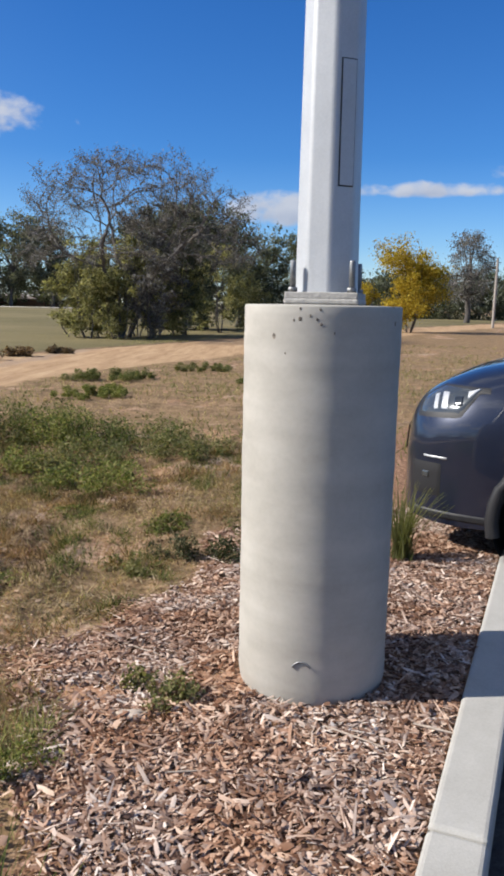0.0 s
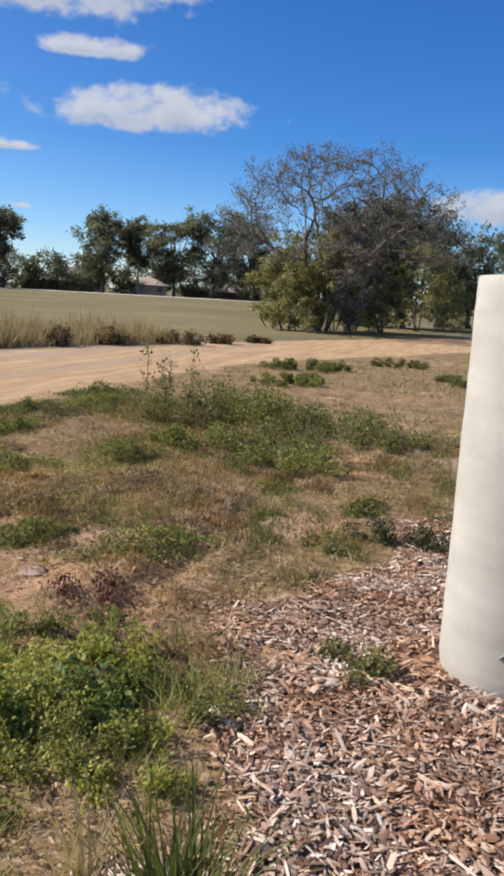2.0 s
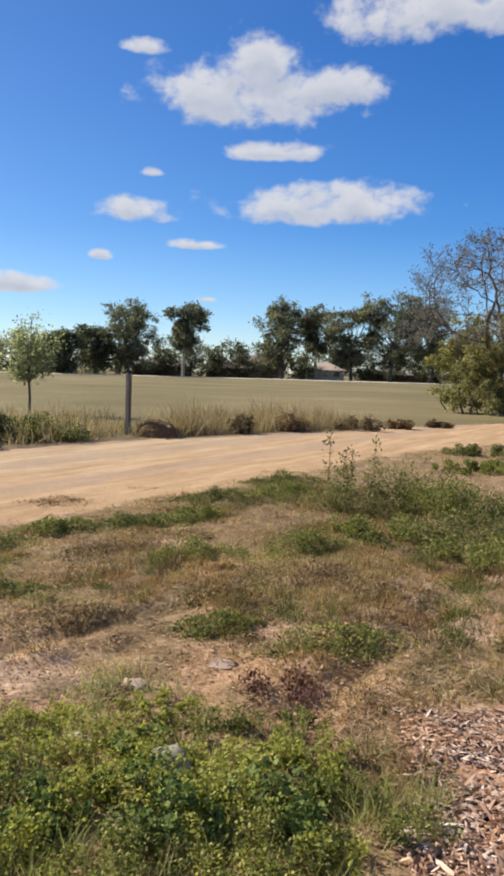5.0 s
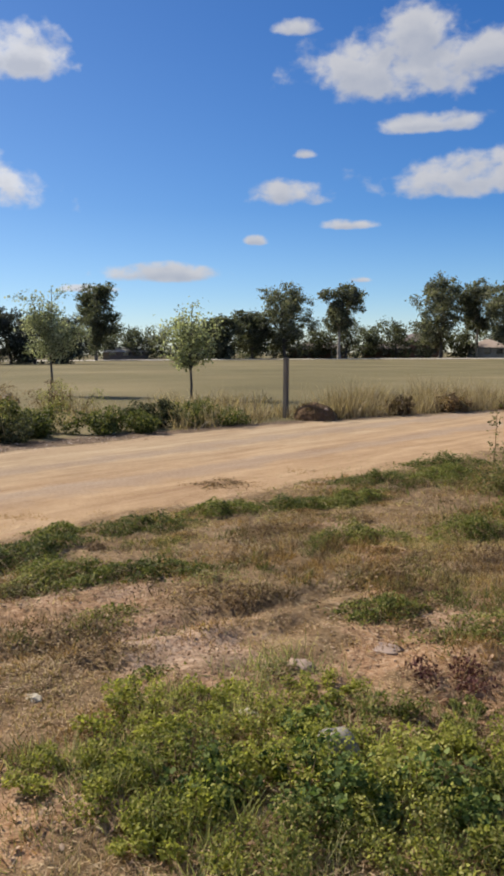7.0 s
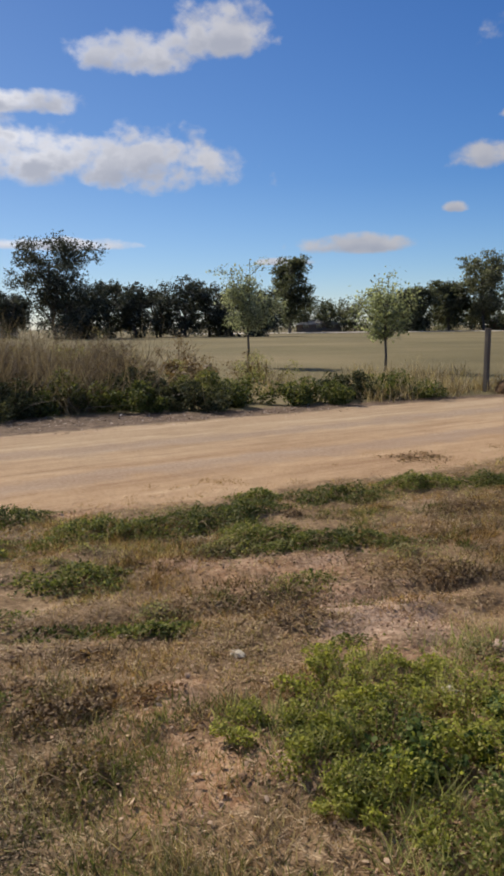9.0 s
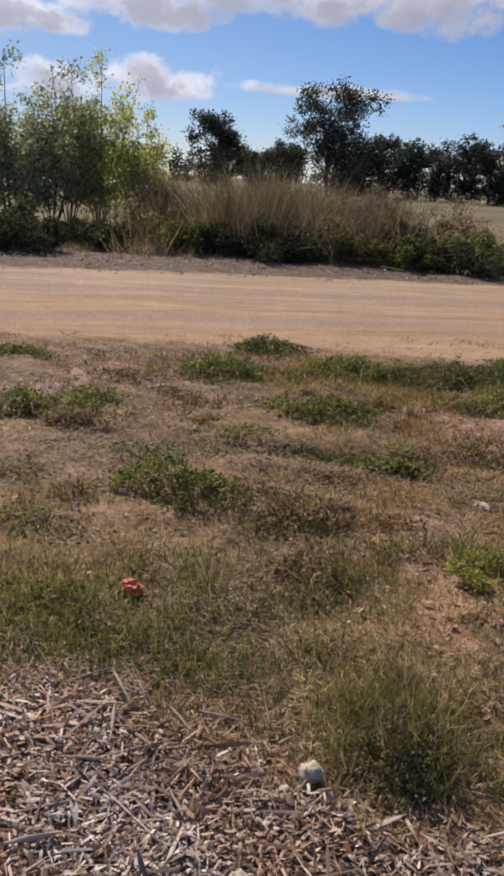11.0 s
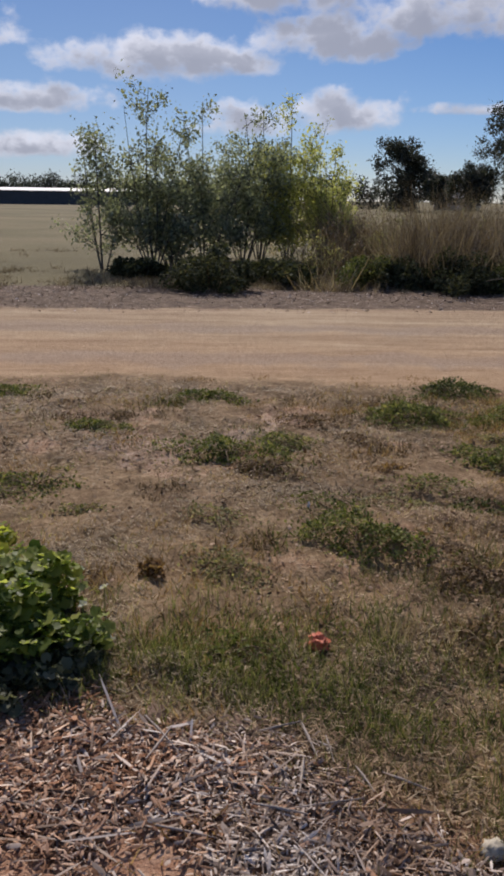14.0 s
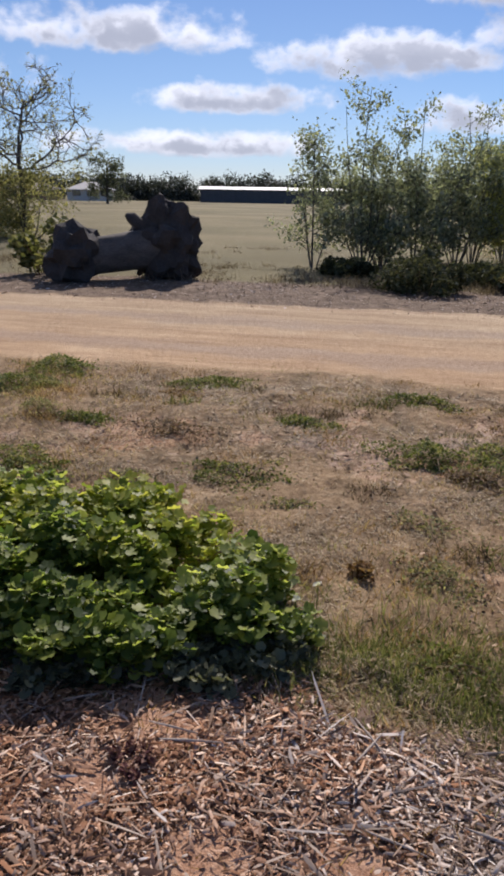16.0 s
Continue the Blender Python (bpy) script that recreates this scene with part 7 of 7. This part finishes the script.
def greyed(x, y):
    return np.clip(0.55 + 1.5 * (y + 0.02) + 1.6 * rough_noise(x, y, 1.5, 3, 221), 0.08, 0.95)


def near_walk(x, y):
    return on_mulch(x, y) * np.clip((1.9 - y) / 0.7, 0, 1) * np.clip(1.25 - np.hypot(x + 1.2, y - 0.1) / 2.4, 0.12, 1)


chips("weathered_mulch", picked((-1.95, -3.2), (0.6, 1.9), 250000, lambda x, y: near_walk(x, y) * greyed(x, y)), 0.0195, 0.0046, M_CHIP_GREY, "loose grey weathered bark mulch and twigs")
chips("brown_mulch", picked((-1.95, -3.2), (0.6, 1.9), 230000, lambda x, y: near_walk(x, y) * (1 - greyed(x, y))), 0.0205, 0.0056, M_CHIP_BROWN, "loose red-brown bark mulch and leaf litter")
chips("twig_litter", picked((-1.75, -1.4), (0.2, 1.3), 5200, on_mulch), 0.08, 0.0055, M_CHIP_GREY, "thin pale twigs strewn over the mulch")
chips("bark_strips", picked((-0.6, 1.5), (1.7, 5.4), 3500, on_mulch), 0.075, 0.006, M_CHIP, "long shreds of bark strewn over the mulch")


def on_dry(x, y):
    m, road, _, _, tar = zones(x, y)
    clump = np.clip(0.42 + 3.6 * rough_noise(x, y, 3.1, 3, 43), 0.06, 1)
    return np.where(y < 1.5, 0.35, 1.0) * clump * np.clip(0.95 + 1.6 * rough_noise(x, y, 1.1, 4, 41) - 0.9 * bareness(x, y), 0.04, 1) * np.clip(1.3 - 1.8 * m, 0, 1) * np.clip(1.05 - 2.3 * (road + 0.5 * rough_noise(x, y, 1.6, 3, 211)), 0, 1) * (tar < 0.5)


near_grass = picked((-6.2, -3.6), (0.6, 6.5), 560000, on_dry)
blades("dry_grass", np.column_stack([near_grass, ground_z(near_grass[:, 0], near_grass[:, 1]) - 0.003]), 0.036, 0.0046, M_BLADE, "short dry tan grass over bare earth", 1.0)
far_grass = picked((-5.5, 6.0), (12, 30), 90000, lambda x, y: on_dry(x, y) * np.exp(-(y - 6) / 14))
blades("dry_grass", np.column_stack([far_grass, ground_z(far_grass[:, 0], far_grass[:, 1]) - 0.003]), 0.075, 0.012, M_BLADE, "short dry tan grass towards the bend of the track", 0.7)


far_green = picked((-5.5, 5.5), (12, 30), 90000, lambda x, y: np.clip(0.3 + 3.2 * rough_noise(x, y, 0.55, 4, 241), 0, 1) * np.clip(1.1 - 1.8 * zones(x, y)[1], 0, 1) * (zones(x, y)[4] < 0.5) * np.exp(-(y - 5.5) / 16))
blades("green_grass", np.column_stack([far_green, ground_z(far_green[:, 0], far_green[:, 1]) - 0.003]), 0.085, 0.012, M_BLADE_GREEN, "patchy olive grass towards the bend of the track", 0.6)


def on_thatch(x, y):
    m, road, _, _, tar = zones(x, y)
    return np.clip(0.62 + 2.4 * rough_noise(x, y, 1.7, 4, 201) - 0.75 * bareness(x, y), 0.06, 1) * np.clip(1.2 - 1.7 * m, 0, 1) * np.clip(1.05 - 1.9 * (road + 0.5 * rough_noise(x, y, 1.6, 3, 211)), 0, 1) * (tar < 0.5)


def greener_end(x, y):
    return np.clip(0.5 + (1.0 - y) / 1.2 + 0.8 * rough_noise(x, y, 1.2, 3, 271), 0, 1)


for low, leaf, label in ((0, M_THATCH, "matted dead brown straw lying on the ground"), (1, M_OLD_THATCH, "greyer matted dead straw lying on the ground")):
    thatch = picked((-3.4, -2.4), (-0.4, 3.4), 210000, lambda x, y: on_thatch(x, y) * (greener_end(x, y) if low else 1 - greener_end(x, y)))
    blades("thatch", np.column_stack([thatch, ground_z(thatch[:, 0], thatch[:, 1]) + rng.uniform(0.002, 0.014, len(thatch))]), 0.036, 0.0042, leaf, label, 0.2, lying=True)
thatch = picked((-6.0, -4.2), (0.6, 8.5), 190000, lambda x, y: on_thatch(x, y) * np.clip(np.maximum(np.maximum(-3.2 - x, y - 3.2), -2.2 - y) / 0.4, 0, 1))
blades("thatch", np.column_stack([thatch, ground_z(thatch[:, 0], thatch[:, 1]) + rng.uniform(0.002, 0.014, len(thatch))]), 0.05, 0.0075, M_OLD_THATCH, "greyer matted dead straw lying on the ground", 0.22, lying=True)


def on_green(x, y):
    belt = np.exp(-(((x + 1.75) / 0.42) ** 2)) * np.exp(-(((y - 0.8) / 0.65) ** 2)) * np.clip(0.75 + 3.0 * rough_noise(x, y, 2.2, 3, 57), 0.1, 1.2)
    side = np.exp(-(((along(MULCH, y) - 0.3 - x) / 0.3) ** 2)) * 0.35
    return np.clip(1.3 * belt + side + 0.45 * np.clip(rough_noise(x, y, 0.8, 3, 51) - 0.1, 0, 1), 0, 1) * np.clip(0.4 * (1.25 - 1.8 * zones(x, y)[0]) + on_dry(x, y), 0, 1)


green = picked((-6.0, -3.5), (0.5, 9.0), 260000, on_green)
blades("green_grass", np.column_stack([green, ground_z(green[:, 0], green[:, 1]) - 0.003]), 0.045, 0.0036, M_BLADE_GREEN, "thin green and straw grass at the edge of the mulch", 0.7)
deep = picked((-2.7, -0.3), (-0.9, 1.9), 120000, lambda x, y: np.clip(on_green(x, y) * 1.2 - 0.2, 0, 1) * np.clip(0.35 + 3.0 * rough_noise(x, y, 2.4, 3, 251), 0, 1))
blades("green_grass", np.column_stack([deep, ground_z(deep[:, 0], deep[:, 1]) - 0.003]), 0.05, 0.0036, M_WEED_DEEP, "deeper green low grass at the edge of the mulch", 0.6)
tuft_xy = picked((-2.6, -0.4), (-0.9, 1.9), 520, lambda x, y: np.clip(on_green(x, y) * 1.3, 0, 1))
blades("grass_tufts", tufted(tuft_xy, 60, 0.05), 0.058, 0.0032, M_BLADE_GREEN, "loose green grass tufts beside the mulch", 0.35)
straw_xy = picked((-2.2, 0.7), (-1.3, 1.5), 60, lambda x, y: 0.4 + 0 * x)
blades("straw_tufts", tufted(straw_xy, 40, 0.035), 0.1, 0.0035, M_STRAW, "loose straw-coloured grass tufts beside the mulch", 0.6)
bed_xy = picked((-2.0, 1.55), (-0.4, 2.95), 240, lambda x, y: np.clip(0.55 + 1.6 * rough_noise(x, y, 2.0, 2, 161), 0, 1))
blades("bed_grass", tufted(bed_xy, 34, 0.035), 0.11, 0.0034, M_BEDGRASS, "long green grass growing through the near weed bed", 0.55, BENT)
litter = picked((-13.5, -9.0), (-9.2, 9.0), 22000, on_verge)
chips("leaf_litter", litter, 0.03, 0.012, M_CHIP_GREY, "brown leaf and twig litter along the verge")


# the ragged border where grass and straw creep over the mulch
def on_border(x, y):
    m = zones(x, y)[0]
    return np.exp(-(((m - 0.45) / 0.3) ** 2)) * np.clip(0.65 + 2.0 * rough_noise(x, y, 2.6, 3, 261), 0.1, 1) * np.clip((y - 0.15) / 0.3, 0, 1)


edge = picked((-2.1, 0.1), (-0.7, 1.7), 26000, on_border)
blades("border_straw", np.column_stack([edge, ground_z(edge[:, 0], edge[:, 1]) + rng.uniform(0.002, 0.016, len(edge))]), 0.04, 0.0042, M_THATCH, "dead straw lying over the edge of the mulch", 0.25, lying=True)
edge = picked((-2.1, 0.1), (-0.7, 1.7), 520, on_border)
blades("border_grass", tufted(edge, 34, 0.04), 0.05, 0.0032, M_WEED_DARK, "dark olive grass creeping over the edge of the mulch", 0.6)


# ragged little tufts and dead mats that mottle the ground
def on_ragged(x, y):
    return np.clip(0.22 + 4.6 * rough_noise(x, y, 2.4, 3, 171), 0, 1) * np.clip(0.25 + on_dry(x, y), 0, 1)


brown_xy = picked((-5.8, -3.4), (0.2, 7.5), 15000, on_ragged)
blades("dead_tufts", tufted(brown_xy, 30, 0.04), 0.046, 0.0048, M_RUST, "ragged dead brown tufts matted on the ground", 0.8)
olive_xy = picked((-5.8, -3.4), (0.2, 8.5), 5000, lambda x, y: np.clip(0.25 + 2.6 * rough_noise(x, y, 1.4, 3, 181), 0, 1) * on_dry(x, y))
blades("olive_tufts", tufted(olive_xy, 26, 0.04), 0.042, 0.0046, M_OLIVE, "ragged olive grass tufts in the dry ground", 0.6)
wiry_xy = picked((-2.8, 0.6), (-1.7, 1.6), 90, lambda x, y: np.exp(-(((x + 2.3) / 0.35) ** 2) - ((y - 1.15) / 0.35) ** 2))
blades("wiry_tufts", tufted(wiry_xy, 46, 0.05), 0.085, 0.0036, M_WEED_DARK, "dark wiry grass matted beside the green weeds", 0.7)
dust_xy = picked((-5.6, -3.2), (0.0, 6.5), 15000, lambda x, y: on_dry(x, y) * 0.8)
chips("ground_litter", dust_xy, 0.02, 0.007, M_RUST, "small leaf and straw litter on the bare ground")
grit_xy = picked((-5.6, -3.2), (0.0, 6.5), 42000, lambda x, y: np.clip(bareness(x, y) * 1.6 - 0.3, 0.05, 1) * np.clip(1.2 - 1.8 * zones(x, y)[0], 0, 1) * np.clip(1 - 1.6 * zones(x, y)[1], 0, 1))
chips("earth_crumbs", grit_xy, 0.013, 0.009, M_CRUMB, "crumbs and small clods of orange earth")
wiry_xy = np.array([-1.24, 1.02]) + rng.normal(0, 0.1, (60, 2))
blades("wiry_tufts", tufted(wiry_xy, 20, 0.022), 0.1, 0.0028, M_WEED_DARK, "dark wiry grass standing through the little shrub", 0.42, BENT)
wiry_xy = np.array([-1.32, 1.1]) + rng.normal(0, 0.1, (34, 2))
blades("straw_tufts", tufted(wiry_xy[:20], 12, 0.022), 0.12, 0.003, M_STRAW, "loose straw and seed stalks beside the little shrub", 0.45, BENT)

# matted clumps that stand up from the dry ground and shade it
clump_xy = picked((-5.2, -2.6), (0.1, 9.0), 1300, lambda x, y: np.clip(0.42 + 2.8 * rough_noise(x, y, 0.9, 3, 231), 0.03, 1) * np.clip(1.1 - 1.7 * zones(x, y)[0], 0, 1) * np.clip(1 - 1.8 * zones(x, y)[1], 0, 1) * np.where(y < 1.4, 0.45, 1.0))
for share, leaf, label in ((0, M_MATTED, "dark brown matted clumps of dead weed"), (1, M_RUST, "rusty matted clumps of dead grass"), (2, M_WEED_DEEP, "dull green matted clumps of low weed")):
    mine = clump_xy[share::3]
    spots = np.repeat(mine, 9, 0) + rng.normal(0, 1, (len(mine) * 9, 2)) * (0.05, 0.1)
    blades("matted_clumps", tufted(spots, 17, 0.03), 0.068, 0.0055, leaf, label, 0.7)
heap_xy = np.array([-9.55, 13.2]) + rng.normal(0, 0.22, (120, 2))
heap = tufted(heap_xy, 16, 0.05)
heap[:, 2] += 0.3 * np.sqrt(np.clip(1 - ((heap[:, 0] + 9.55) / 0.52) ** 2 - ((heap[:, 1] - 13.2) / 0.44) ** 2, 0, 1))
blades("heap_grass", heap, 0.11, 0.009, M_MATTED, "dead brown grass on the heap of earth", 0.7)
